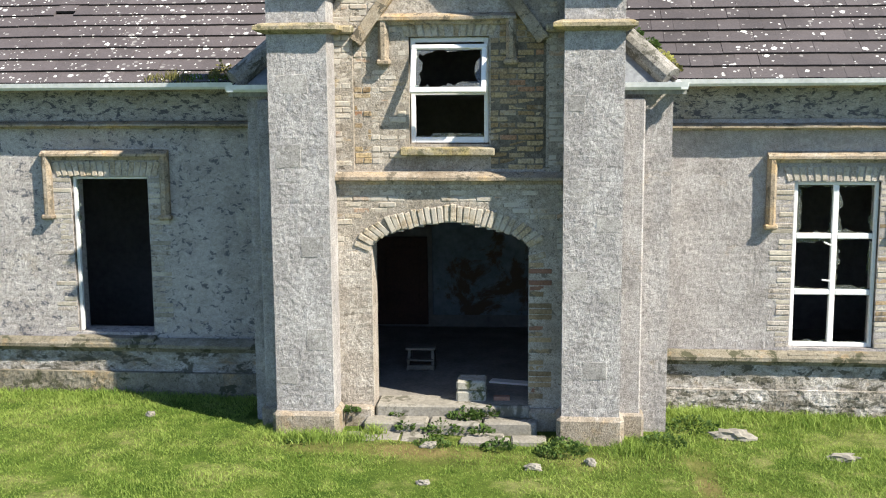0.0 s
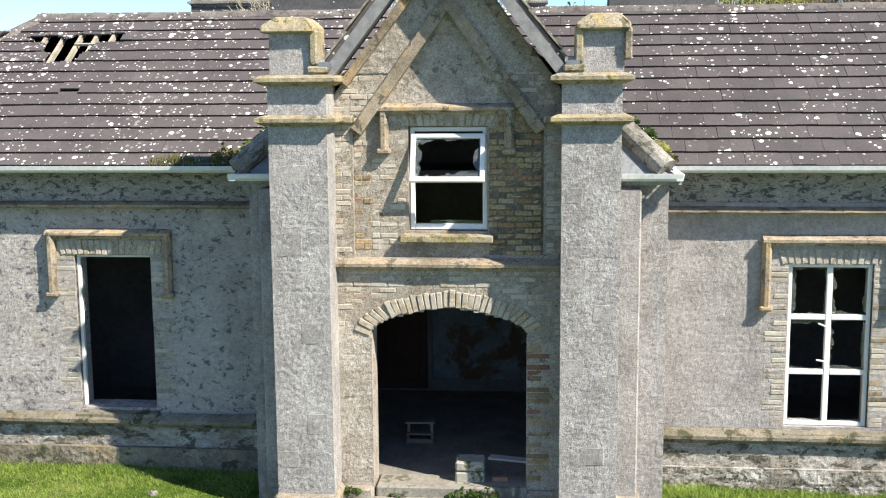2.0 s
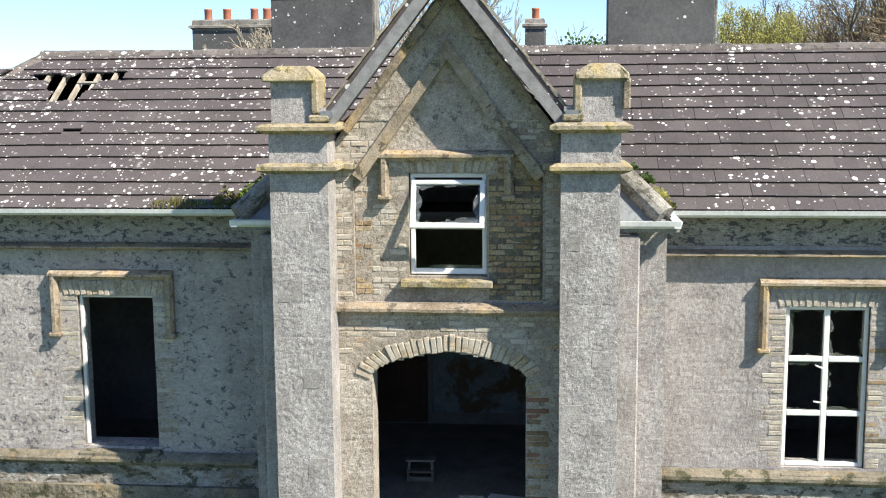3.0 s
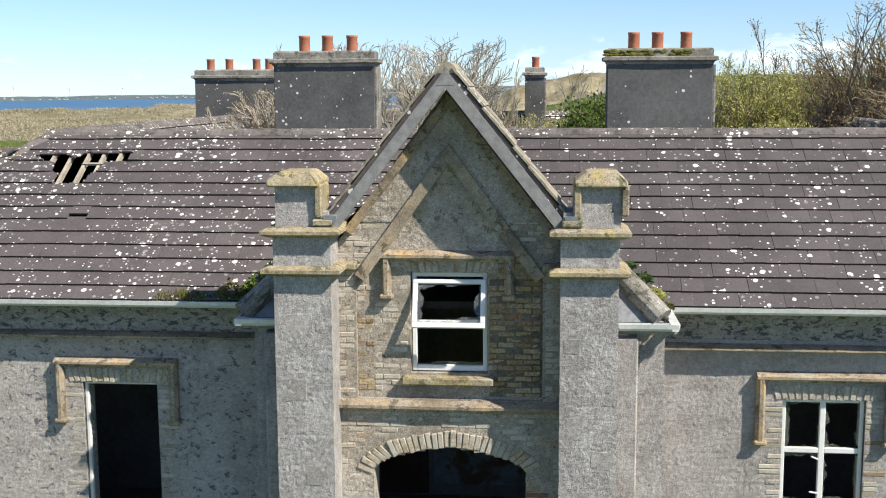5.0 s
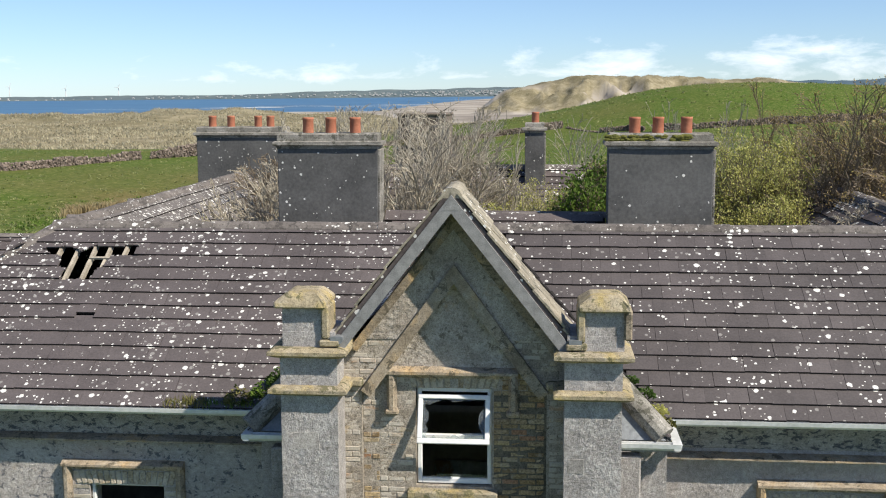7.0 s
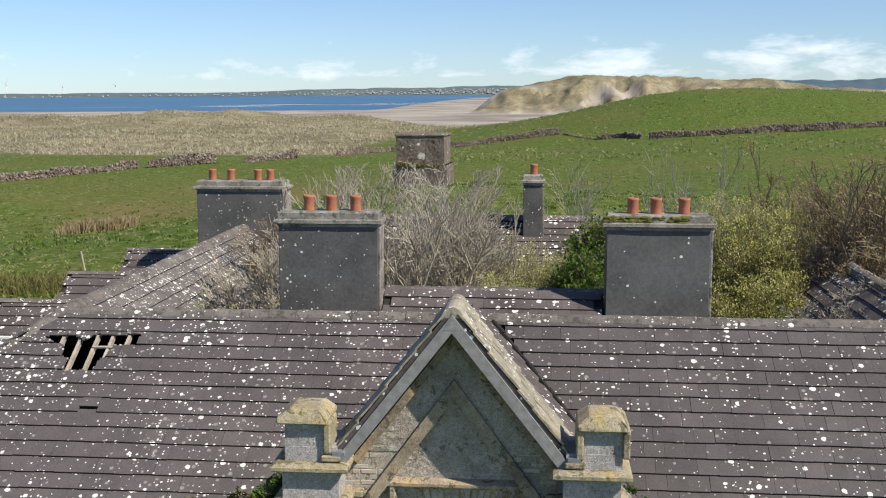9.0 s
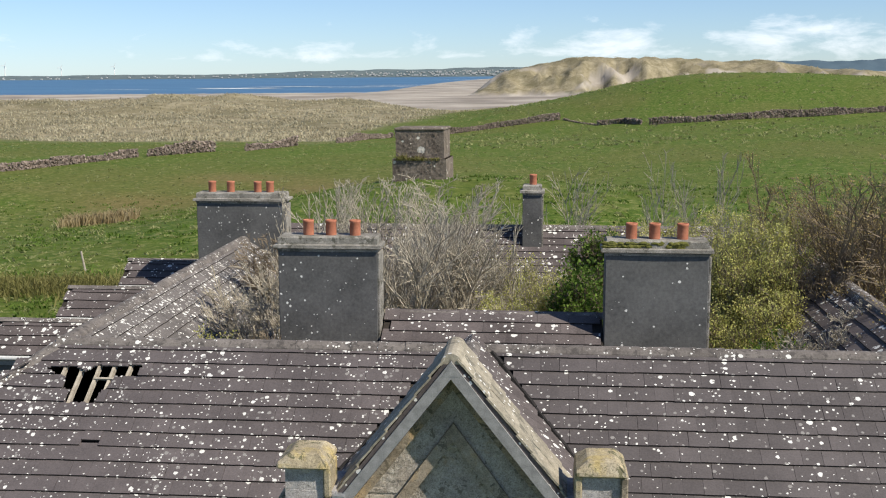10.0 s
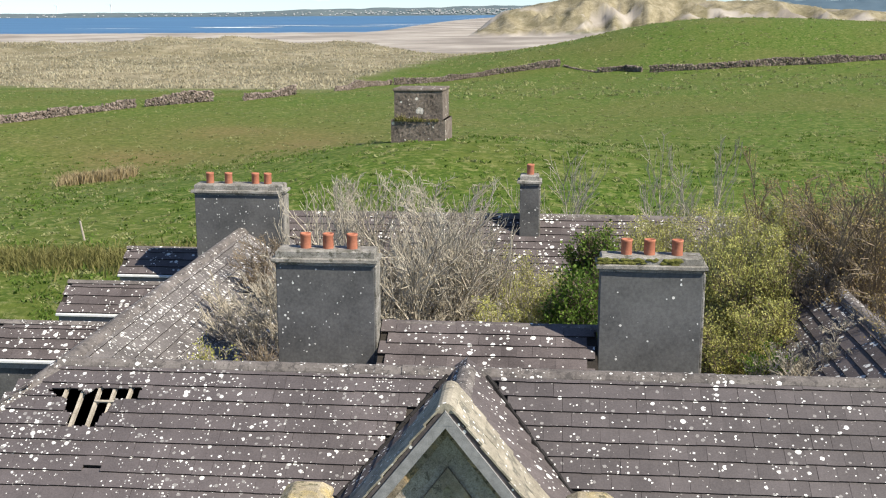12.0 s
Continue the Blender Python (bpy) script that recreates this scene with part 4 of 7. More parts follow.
# three gabled bays on the left wing's outer side
for y0 in (22.95, 26.8, 31.1):
    yr, zr, ze = y0 + 0.85, 6.05, 5.45
    bay = part("bay", one_prism([(-12.05, y0 + 0.06, 3.9), (-12.05, 2 * yr - y0 - 0.06, 3.9), (-12.05, 2 * yr - y0 - 0.06, ze), (-12.05, yr, zr - 0.06), (-12.05, y0 + 0.06, ze)], (2.6, 0, 0)), M_STACK, house, "gabled dormer bay with tiled roof")
    part("bay_roof", base_slab([(-12.3, y0, ze), (-9.4, y0, ze), (-9.4, yr, zr), (-12.3, yr, zr)], 0.03), M_BOARD, bay)
    tiled_slope(bay, slope_frame((-12.3, y0, ze), (1, 0, 0), (0, 0.85, 0.6)), 2.9, 1.04, lambda u, v: 0.0 < u < 2.9, material=M_TILE_FAR, seed=int(y0))
    part("bay_roof", base_slab([(-12.3, 2 * yr - y0, ze), (-9.4, 2 * yr - y0, ze), (-9.4, yr, zr), (-12.3, yr, zr)], 0.05), M_TILE_FAR, bay)
    part("ridge_cap", one_prism([(-12.3, yr - 0.1, zr + 0.02), (-12.3, yr, zr + 0.09), (-12.3, yr + 0.1, zr + 0.02), (-12.3, yr, zr - 0.03)], (2.9, 0, 0)), M_RIDGE, bay)
    part("bay_gutter", one_box(-12.3, y0 - 0.09, ze - 0.06, -10.0, y0 + 0.01, ze + 0.02, bevel=0.02), M_GUTTER, bay)
    part("fascia", one_box(-12.25, y0 + 0.012, ze - 0.2, -10.0, y0 + 0.05, ze - 0.03), M_BARGE, bay)


# gutters, fascias and brackets
def gutter(x0, x1, y, z):
    bm = bmesh.new()
    poly = [(0.0, 0.0), (0.0, -0.05), (-0.03, -0.088), (-0.085, -0.09), (-0.12, -0.055), (-0.13, 0.004), (-0.118, 0.004), (-0.11, -0.05), (-0.08, -0.075), (-0.035, -0.075), (-0.012, -0.045), (-0.012, 0.0)]
    prism(bm, [(x0, y + d, z + h) for d, h in poly], (x1 - x0, 0, 0))
    return bm


for x0, x1, z in ((-11.4, -3.72, 4.775), (1.78, 9.9, 4.775)):
    part("gutter", gutter(x0, x1, EAVE_Y + 0.02, z), M_GUTTER, house, "white plastic gutter gone grey")
    part("fascia", one_box(x0, EAVE_Y + 0.06, z - 0.12, x1, EAVE_Y + 0.10, z - 0.02), M_MOULD, house, "stone-grey eaves board")
    part("soffit", one_box(x0, EAVE_Y + 0.09, z - 0.12, x1, WALL + 0.05, z - 0.09), M_MOULD, house)
for x0, x1 in ((-3.98, -3.38), (1.04, 1.82)):
    part("gutter", gutter(x0, x1, GABLE - 0.16, 4.745), M_GUTTER, house, "white plastic gutter gone grey")
    part("fascia", one_box(x0, GABLE - 0.14, 4.60, x1, GABLE - 0.10, 4.72), M_FASCIA, house)
for sx in (-3.98, 1.72):
    part("gutter", one_prism([(sx, GABLE - 0.28, 4.745), (sx + 0.12, GABLE - 0.28, 4.745), (sx + 0.10, GABLE - 0.28, 4.66), (sx + 0.02, GABLE - 0.28, 4.66)], (0, EAVE_Y - GABLE + 0.3, 0)), M_GUTTER, house)

# ---- porch ----
ARCH = (-2.18, -0.12, 2.62, 2.97)     # sides, springing, crown


def arch_z(x):
    """Four-centred arch: tight haunches, then two nearly straight slopes to a blunt point."""
    t = abs(x - (ARCH[0] + ARCH[1]) / 2) / ((ARCH[1] - ARCH[0]) / 2)
    if t >= 1:
        return ARCH[2] - 0.02
    return ARCH[2] + (ARCH[3] - ARCH[2]) * (0.48 * (1 - t) + 0.52 * (1 - t ** 4) ** 0.55)


def arch_hole(u, z):
    return ARCH[0] < u < ARCH[1] and z < arch_z(u)


WIN_U = (-1.67, 3.97, -0.64, 5.34)
APEX_Z, SIDE_Z = 7.78, 4.7
PANEL = (-2.38, 3.62, 0.10, 5.42)


def gable_top(u):
    return min(APEX_Z - 1.37 * abs(u - CX), 9)


def panel_hole(u, z):
    top = 6.96 - 1.37 * abs(u - CX)
    return PANEL[0] < u < PANEL[2] and PANEL[1] < z < top


rough_wall("porch_wall", M_GABLE, house, "y", GABLE, -2.66, 0.36, 0.2, 2.60, 0.45, [arch_hole], ((0.07, 0.095), (0.14, 0.30)), step=0.024, joint=0.02, seed=8, label="pale rubble wall beside an arched doorway")
gable = rough_wall("porch_wall", M_JOINT, house, "y", GABLE + 0.006, -2.66, 0.36, 2.60, APEX_Z, 0.44, [arch_hole, panel_hole], ((0.07, 0.095), (0.14, 0.30)), step=0.03, joint=0.006, amp=0.006, seed=8, top=gable_top, label="buff brick gable over an arched doorway")
rough_wall("tympanum", M_GABLE, house, "y", GABLE + 0.078, -2.42, 0.14, 5.60, 7.2, 0.05, [], ((0.09, 0.16), (0.2, 0.5)), step=0.026, joint=0.012, amp=0.012, seed=19, top=lambda u: 7.2 - 1.37 * abs(u - CX), label="pale rendered stone above the window")
rough_wall("gable_flank", M_GABLE, house, "y", GABLE - 0.004, -2.66, 0.36, 6.02, APEX_Z, 0.05, [panel_hole], ((0.07, 0.12), (0.14, 0.34)), step=0.026, joint=0.016, amp=0.012, seed=28, top=lambda u: gable_top(u) - 0.03, label="pale rubble stone at the gable's head")
panel = rough_wall("gable_panel", M_JOINT, house, "y", GABLE + 0.085, -2.42, 0.14, 3.55, 7.2, 0.36, [WIN_U], ((0.072, 0.08), (0.2, 0.24)), step=0.03, joint=0.006, amp=0.006, seed=9, top=lambda u: 7.2 - 1.37 * abs(u - CX), label="recessed brick panel in the gable")
for sx in (-1, 1):
    x_in, x_out = CX + sx * 1.50, CX + sx * (2.82 if sx > 0 else 2.65)
    rough_wall("porch_wall", M_WALL, house, "y", GABLE + 0.05, min(x_in, x_out), max(x_in, x_out), -0.1, 4.70, 0.45, seed=10 + sx)
    rough_wall("porch_wall", M_WALL, house, "x+" if sx > 0 else "x-", x_out, GABLE + 0.06, WALL + 0.1, -0.1, 4.70, 0.45, seed=13 + sx)
    # a narrow buttress clasping the outer side of the pier
    xa, xb = CX + sx * 2.10, CX + sx * 2.46
    part("buttress", one_box(min(xa, xb), FRONT + 0.3, -0.1, max(xa, xb), GABLE + 0.06, 4.55, bevel=0.02), M_WALL, house)
    part("buttress_plinth", one_box(min(xa, xb + sx * 0.05), FRONT + 0.25, -0.1, max(xa, xb + sx * 0.05), GABLE + 0.02, 0.52, bevel=0.03), M_BASE, house)

# piers
for sx, xa, xb in ((-1, -3.37, -2.62), (1, 0.31, 1.04)):
    pier = part("pier", one_box(xa + 0.03, FRONT + 0.05, 0.0, xb - 0.03, GABLE + 0.3, 6.2), M_PIER, house, "tall square pier of pale grey roughcast stone")
    rough_wall("face", M_PIER, pier, "y", FRONT, xa, xb, 0.5, 5.37, 0.1, seed=30 + sx, step=0.022, amp=0.011)
    rough_wall("face", M_PIER, pier, "y", FRONT, xa, xb, 5.45, 5.88, 0.1, seed=32 + sx, step=0.028)
    for ax, at in (("x-", xa), ("x+", xb)):
        rough_wall("face", M_PIER, pier, ax, at, FRONT, GABLE + 0.1, 0.5, 5.37, 0.1, seed=34 + sx, step=0.026)
        rough_wall("face", M_PIER, pier, ax, at, FRONT, GABLE + 0.1, 5.45, 5.88, 0.1, seed=34 + sx, step=0.026)
    part("pier_plinth", one_box(xa - 0.06, FRONT - 0.06, -0.15, xb + 0.06, GABLE, 0.55, bevel=0.05), M_BASE, pier, "weathered stone plinth block")
    for z, d in ((5.37, 0.11), (5.87, 0.11)):
        bm = bmesh.new()
        x0, x1, y0, y1 = xa - 0.03, xb + 0.03, FRONT - 0.03, GABLE + 0.25
        rings = []
        for e, h in ((0.0, 0), (0.05, 0.02), (d, 0.05), (d, 0.095), (0.05, 0.125), (0.0, 0.135)):
            rings.append([bm.verts.new((x0 - e if i in (0, 3) else x1 + e, y0 - e if i < 2 else y1, z + h)) for i in range(4)])
        for a, b in zip(rings, rings[1:]):
            for i in range(4):
                bm.faces.new((a[i], a[(i + 1) % 4], b[(i + 1) % 4], b[i]))
        bm.faces.new(rings[0][::-1])
        bm.faces.new(rings[-1])
        part("band", bm, M_CAP, pier, "moulded stone band with yellow lichen")
    for px, pz, pw, ph in (((-3.14, 3.86, 0.34, 0.30), (-2.86, 2.70, 0.30, 0.27), (-2.83, 1.50, 0.27, 0.29), (-3.05, 4.75, 0.36, 0.24), (-3.20, 1.02, 0.24, 0.22)) if sx < 0 else ((0.50, 3.42, 0.24, 0.30), (0.88, 2.12, 0.26, 0.20), (0.46, 4.5, 0.22, 0.2), (0.72, 1.15, 0.30, 0.24), (0.86, 3.02, 0.3, 0.22), (0.48, 2.3, 0.26, 0.24))):
        bm = one_box(px - pw / 2, FRONT - 0.003, pz - ph / 2, px + pw / 2, FRONT + 0.06, pz + ph / 2, bevel=0.008)
        for v in bm.verts:
            v.co.x += 0.02 * noise2(v.co.x, v.co.z, 5, 4)
            v.co.z += 0.02 * noise2(v.co.z, v.co.x, 5, 6)
        part("ashlar_stone", bm, M_ASHLAR, pier)
    # the stub above, with its weathered cap and the drips that run down its sides
    sa, sb = (xa + 0.03, xa + 0.55) if sx < 0 else (xb - 0.48, xb + 0.02)
    rough_wall("stub", M_PIER, pier, "y", FRONT + 0.06, sa, sb, 5.98, 6.55, 0.4, seed=40 + sx, step=0.03)
    part("stub_core", one_box(sa + 0.01, FRONT + 0.09, 5.98, sb - 0.01, FRONT + 0.62, 6.55), M_PIER, pier)
    bm = bmesh.new()
    prism(bm, [(sa - 0.09, FRONT - 0.05, 6.52), (sb + 0.07, FRONT - 0.05, 6.52), (sb + 0.07, FRONT - 0.05, 6.60), (sb - 0.06, FRONT - 0.05, 6.72), (sa + 0.08, FRONT - 0.05, 6.72), (sa - 0.09, FRONT - 0.05, 6.60)], (0, 0.72, 0))
    for v in bm.verts:
        if v.co.z > 6.65:
            v.co.y += 0.10 if v.co.y < FRONT + 0.3 else -0.10
    bmesh.ops.bevel(bm, geom=bm.edges[:], offset=0.02, segments=1, affect="EDGES")
    part("cap", bm, M_CAP, pier, "chamfered cap stone with yellow lichen")
    inner = sb if sx < 0 else sa
    bm = bmesh.new()
    box(bm, min(inner, inner - sx * 0.10), FRONT - 0.01, 6.12, max(inner, inner - sx * 0.10), FRONT + 0.5, 6.55, bevel=0.02)
    box(bm, min(inner - sx * -0.03, inner - sx * 0.24), FRONT - 0.03, 6.02, max(inner - sx * -0.03, inner - sx * 0.24), FRONT + 0.5, 6.11, bevel=0.02)
    part("drip", bm, M_CAP, pier)
    if sx > 0:
        part("drip", one_box(sb - 0.01, FRONT - 0.01, 6.16, sb + 0.09, FRONT + 0.5, 6.55, bevel=0.02), M_MOULD, pier)

# porch roof: two steep slopes behind the gable, hipped at the front corners
for sx in (-1, 1):
    xe = CX + sx * P_EAVE
    y0 = GABLE + 0.5
    ze = P_RIDGE - P_PITCH * P_EAVE
    yv = EAVE_Y + (ze - EAVE_Z) / PITCH
    yr = EAVE_Y + (P_RIDGE - 0.25 - EAVE_Z) / PITCH
    r_ob = part("porch_roof", base_slab([(xe, GABLE - 0.1, ze), (CX + sx * 1.9, y0, P_RIDGE - P_PITCH * 1.9), (CX, y0, P_RIDGE), (CX, yr, P_RIDGE), (CX + sx * 0.3, yr, P_RIDGE - 0.25), (xe, yv, ze)], 0.04), M_BOARD, house, "smooth grey tiled porch roof")
    ml = math.hypot(P_EAVE, P_PITCH * P_EAVE)
    org = (xe, yr, ze) if sx < 0 else (xe, GABLE - 0.1, ze)

    def ok(u, v, sx=sx, org=org, ml=ml):
        y = org[1] + (-u if sx < 0 else u)
        x = CX + sx * P_EAVE * (1 - v / ml)
        z = P_RIDGE - P_PITCH * abs(x - CX)
        if front_z(y) > z + 0.06:
            return False
        return y > GABLE - 0.1 + (P_EAVE - abs(x - CX)) * 0.66 if abs(x - CX) > 1.9 else y > GABLE + 0.45
    tiled_slope(r_ob, slope_frame(org, (0, -1, 0) if sx < 0 else (0, 1, 0), (-sx * P_EAVE, 0, P_PITCH * P_EAVE)), yr - GABLE + 0.3, ml, ok, material=M_TILE_FAR, seed=50 + sx)
    # hipped front corner between pier and eave
    part("porch_roof", base_slab([(xe, GABLE - 0.1, ze), (CX + sx * 2.05, GABLE - 0.1, ze), (CX + sx * 2.05, y0 - 0.1, P_RIDGE - P_PITCH * 2.05)], 0.03), M_LEAD, house, "lead-grey slated corner of the porch roof")
    bm = bmesh.new()
    tube(bm, (xe - sx * 0.05, GABLE - 0.08, ze + 0.05), (CX + sx * 1.85, y0 + 0.1, P_RIDGE - P_PITCH * 1.80 + 0.04), 0.15, 0.15, 14)
    for v in bm.verts:
        v.co += Vector((0.012, 0.012, 0.012)) * noise2(v.co.x * 3, v.co.z * 3 + v.co.y, 2)
    part("hip_roll", bm, M_STACK_CAP, house, "thick mortar roll along the hip")
ridge_tiles((CX, GABLE + 0.45, P_RIDGE + 0.06), (CX, 17.95, P_RIDGE + 0.02), roof_front, r=0.14)

M_COPE = mat("pale_lichened_coping", (0.17, 0.152, 0.115), (0.40, 0.365, 0.29), 2.5, 25, 0.92, 0.4, 0.012, stain=((0.16, 0.15, 0.12), 3.5, 0.25), vary=0.12, spots=[(LICHEN, 16.0, 0.2)])
# gable coping with its bargeboard, and the mouldings below it
G_APEX, G_FOOT, G_HALF = 7.94, 5.98, 1.54
BOARD = FRONT + 0.09
for sx in (-1, 1):
    top, foot = Vector((CX, 0, G_APEX)), Vector((CX + sx * G_HALF, 0, G_FOOT))
    d = (foot - top).normalized()
    n = Vector((-d.z * sx, 0, d.x * sx))
    n = n if n.z > 0 else -n

    def strip(y0, y1, o0, o1, a=0.0, b=0.0):
        """A beam along the slope, from o0 to o1 along the outward normal, a and b trimming its ends; its upper end is cut plumb on the middle line."""
        def at_mid(o):
            p = top + n * o
            return p + d * ((CX - p.x) / d.x + a)
        pts = [at_mid(o0), foot + n * o0 + d * b, foot + n * o1 + d * b, at_mid(o1)]
        return one_prism([(p.x, y0, p.z) for p in pts], (0, y1 - y0, 0))
    cope = part("coping", strip(BOARD + 0.02, GABLE + 0.52, -0.015, 0.085), M_TILE_FAR, house, "tiled and mortared gable coping with lichen")
    part("bargeboard", strip(BOARD - 0.03, BOARD + 0.015, -0.115, 0.03, b=0.10), M_BARGE, cope, "flaking grey-white bargeboard")
    part("soffit", strip(BOARD + 0.02, GABLE + 0.02, -0.075, -0.02), M_FASCIA, cope)
    part("gable_mould", strip(GABLE - 0.09, GABLE + 0.02, -0.27, -0.16, b=-0.06), M_MOULD, house, "weathered stone gable moulding")
    nn = 8
    for i in range(nn):
        p, q = top.lerp(foot, i / nn), top.lerp(foot, (i + 1) / nn)
        for y0, dd_ in ((BOARD, 0.45), (BOARD + 0.455, 0.52)):
            bm = bmesh.new()
            dz = random.uniform(-0.01, 0.012)
            prism(bm, [(p.x + n.x * (0.085 + dz), y0, p.z + n.z * (0.085 + dz)), (q.x + n.x * (0.10 + dz), y0, q.z + n.z * (0.10 + dz)), (q.x + n.x * (0.13 + dz), y0, q.z + n.z * (0.13 + dz)), (p.x + n.x * (0.11 + dz), y0, p.z + n.z * (0.11 + dz))], (0, dd_, 0))
            part("coping_slab", bm, M_COPE, cope)
    # inner chevron that frames the recessed panel
    a = Vector((CX, 0, 7.04))
    b = Vector((CX + sx * 1.25, 0, 7.04 - 1.37 * 1.25))
    dd = (b - a).normalized()
    n2 = Vector((-dd.z * sx, 0, dd.x * sx))
    n2 = n2 if n2.z > 0 else -n2
    pts = [a, b, b - n2 * 0.15, Vector((CX, 0, a.z - 0.15 / abs(n2.z)))]
    part("chevron", one_prism([(p.x, GABLE - 0.065, p.z) for p in pts], (0, 0.15, 0)), M_MOULD, house, "stone chevron moulding over the window")
    part("band_return", one_box(min(CX + sx * 1.22, CX + sx * 1.49), GABLE - 0.10, 5.375, max(CX + sx * 1.22, CX + sx * 1.49), GABLE + 0.03, 5.49, bevel=0.025), M_CAP, house, "moulded stone band with yellow lichen")

# rounded stone on the gable's point, and the open valley beside the porch roof
bm = bmesh.new()
tube(bm, (CX, BOARD + 0.02, G_APEX + 0.0), (CX, GABLE + 0.50, G_APEX + 0.01), 0.14, 0.14, 16)
part("apex_board", one_prism([(CX - 0.11, BOARD - 0.034, G_APEX - 0.15), (CX + 0.11, BOARD - 0.034, G_APEX - 0.15), (CX, BOARD - 0.034, G_APEX + 0.03)], (0, 0.045, 0)), M_BARGE, house)
part("apex_stone", bm, M_COPE, house, "rounded pale stone on the gable point", smooth=False)
# near-black tubes draw the valley gap's shadow together with its mossy mortar
for sx in (-1, 1):
    a = Vector((CX + sx * 0.34, 18.15, front_z(18.15) + 0.05))
    b = Vector((CX + sx * 2.74, EAVE_Y + 0.06, EAVE_Z + 0.10))
    n_ = 26
    for i in range(n_):
        p, q = a.lerp(b, i / n_), a.lerp(b, (i + 0.96) / n_)
        bm = bmesh.new()
        tube(bm, p, q, 0.045 + 0.012 * math.sin(i * 2.1), 0.045 + 0.012 * math.sin(i * 1.3), 6)
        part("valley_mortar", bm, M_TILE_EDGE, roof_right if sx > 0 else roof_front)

# string course over the arch, window sill, hood mould
part("string_course", one_moulding((-2.64, GABLE, 3.62), (0.33, GABLE, 3.62), 0.12, 0.16), M_MOULD, house, "broken stone string course")
part("plaster_patch", one_box(-2.60, GABLE - 0.02, 3.40, 0.30, GABLE + 0.1, 3.47, bevel=0.012), M_GABLE, house)


def hood(x0, x1, z, y, drop, parent):
    """A label mould: a level piece with two returned ends and small stops."""
    ob = part("hood_mould", one_moulding((x0, y, z), (x1, y, z), 0.13, 0.15), M_MOULD, parent, "ochre stone hood mould")
    for xa in (x0, x1 - 0.13):
        bm = bmesh.new()
        prism(bm, [(xa, y, 0), (xa + 0.13, y, 0), (xa + 0.13, y - 0.06, 0), (xa + 0.09, y - 0.12, 0), (xa + 0.04, y - 0.12, 0), (xa, y - 0.06, 0)], (0, 0, drop - 0.06))
        for v in bm.verts:
            v.co.z += z - drop
        part("return", bm, M_MOULD, ob)
        part("stop", one_box(xa - 0.03, y - 0.13, z - drop - 0.06, xa + 0.16, y, z - drop + 0.02, bevel=0.025), M_MOULD, ob)
    return ob


hood(-2.05, -0.29, 5.64, GABLE + 0.09, 0.60, house)
hood(-7.14, -5.27, 3.84, WALL, 0.95, house)
hood(3.08, 4.98, 3.80, WALL, 1.00, house)

# ---- chimney stacks ----
def pot(x, y, z, parent, h=0.36, r=0.12):
    bm = bmesh.new()
    prof = [(r, 0), (r * 0.98, h * 0.84), (r * 1.04, h * 0.87), (r * 1.04, h), (r * 0.84, h), (r * 0.80, h * 0.3), (0.001, h * 0.28)]
    rings = [[bm.verts.new((x + a * math.cos(t), y + a * math.sin(t), z + b)) for t in (2 * math.pi * i / 16 for i in range(16))] for a, b in prof]
    for p, q in zip(rings, rings[1:]):
        for i in range(16):
            bm.faces.new((p[i], p[(i + 1) % 16], q[(i + 1) % 16], q[i]))
    part("chimney_pot", bm, M_POT, parent, "terracotta chimney pot", smooth=True)


def stack(x0, x1, y0, y1, z0, top, pots, over=0.08, ph=0.31, pr=0.108, render=M_STACK):
    """A rendered stack: a hollow under a thin projecting nose, a set-back coping block on top, and its pots."""
    ob = part("chimney", one_box(x0, y0, z0, x1, y1, top - 0.30, bevel=0.012), render, house, "dark cement-rendered chimney stack with lichen dots" if render == M_STACK else "dark cement-rendered chimney stack with a mossy cap")

    def tier(rows, step=0.3):
        """Rings of corners, broken up along the long sides so that the edges wander a little."""
        bm = bmesh.new()
        n = max(2, int((x1 - x0) / step))
        rings = []
        for e, h in rows:
            xa, xb, ya, yb = x0 - e, x1 + e, y0 - e, y1 + e
            ring = [(xa + (xb - xa) * i / n, ya) for i in range(n + 1)] + [(xb - (xb - xa) * i / n, yb) for i in range(n + 1)]
            rings.append([bm.verts.new((x + 0.010 * noise2(x, h, 6, 3), y + 0.010 * noise2(x, h, 5, 5), top + h + 0.010 * noise2(x, y, 4, 7))) for x, y in ring])
        for p, q in zip(rings, rings[1:]):
            for i in range(len(p)):
                j = (i + 1) % len(p)
                bm.faces.new((p[i], p[j], q[j], q[i]))
        bm.faces.new(rings[-1])
        bm.faces.new(rings[0][::-1])
        return bm
    part("cap", tier(((-0.005, -0.302), (0.015, -0.25), (over, -0.225), (over, -0.165), (over * 0.5, -0.15))), M_STACK_CAP, ob, "weathered concrete cap")
    part("coping_block", tier(((0.0, -0.151), (0.0, -0.03), (-0.03, 0.0))), M_STACK_CAP, ob, "weathered concrete cap")
    part("cement_edge", one_box(x1 + 0.001, y0 + 0.01, z0, x1 + 0.045, y1 - 0.01, top - 0.31, bevel=0.008), M_STACK_CAP, ob, "pale bare cement edge")
    for px in pots:
        pot(px, (y0 + y1) / 2, top - 0.012, ob, ph, pr)
    return ob


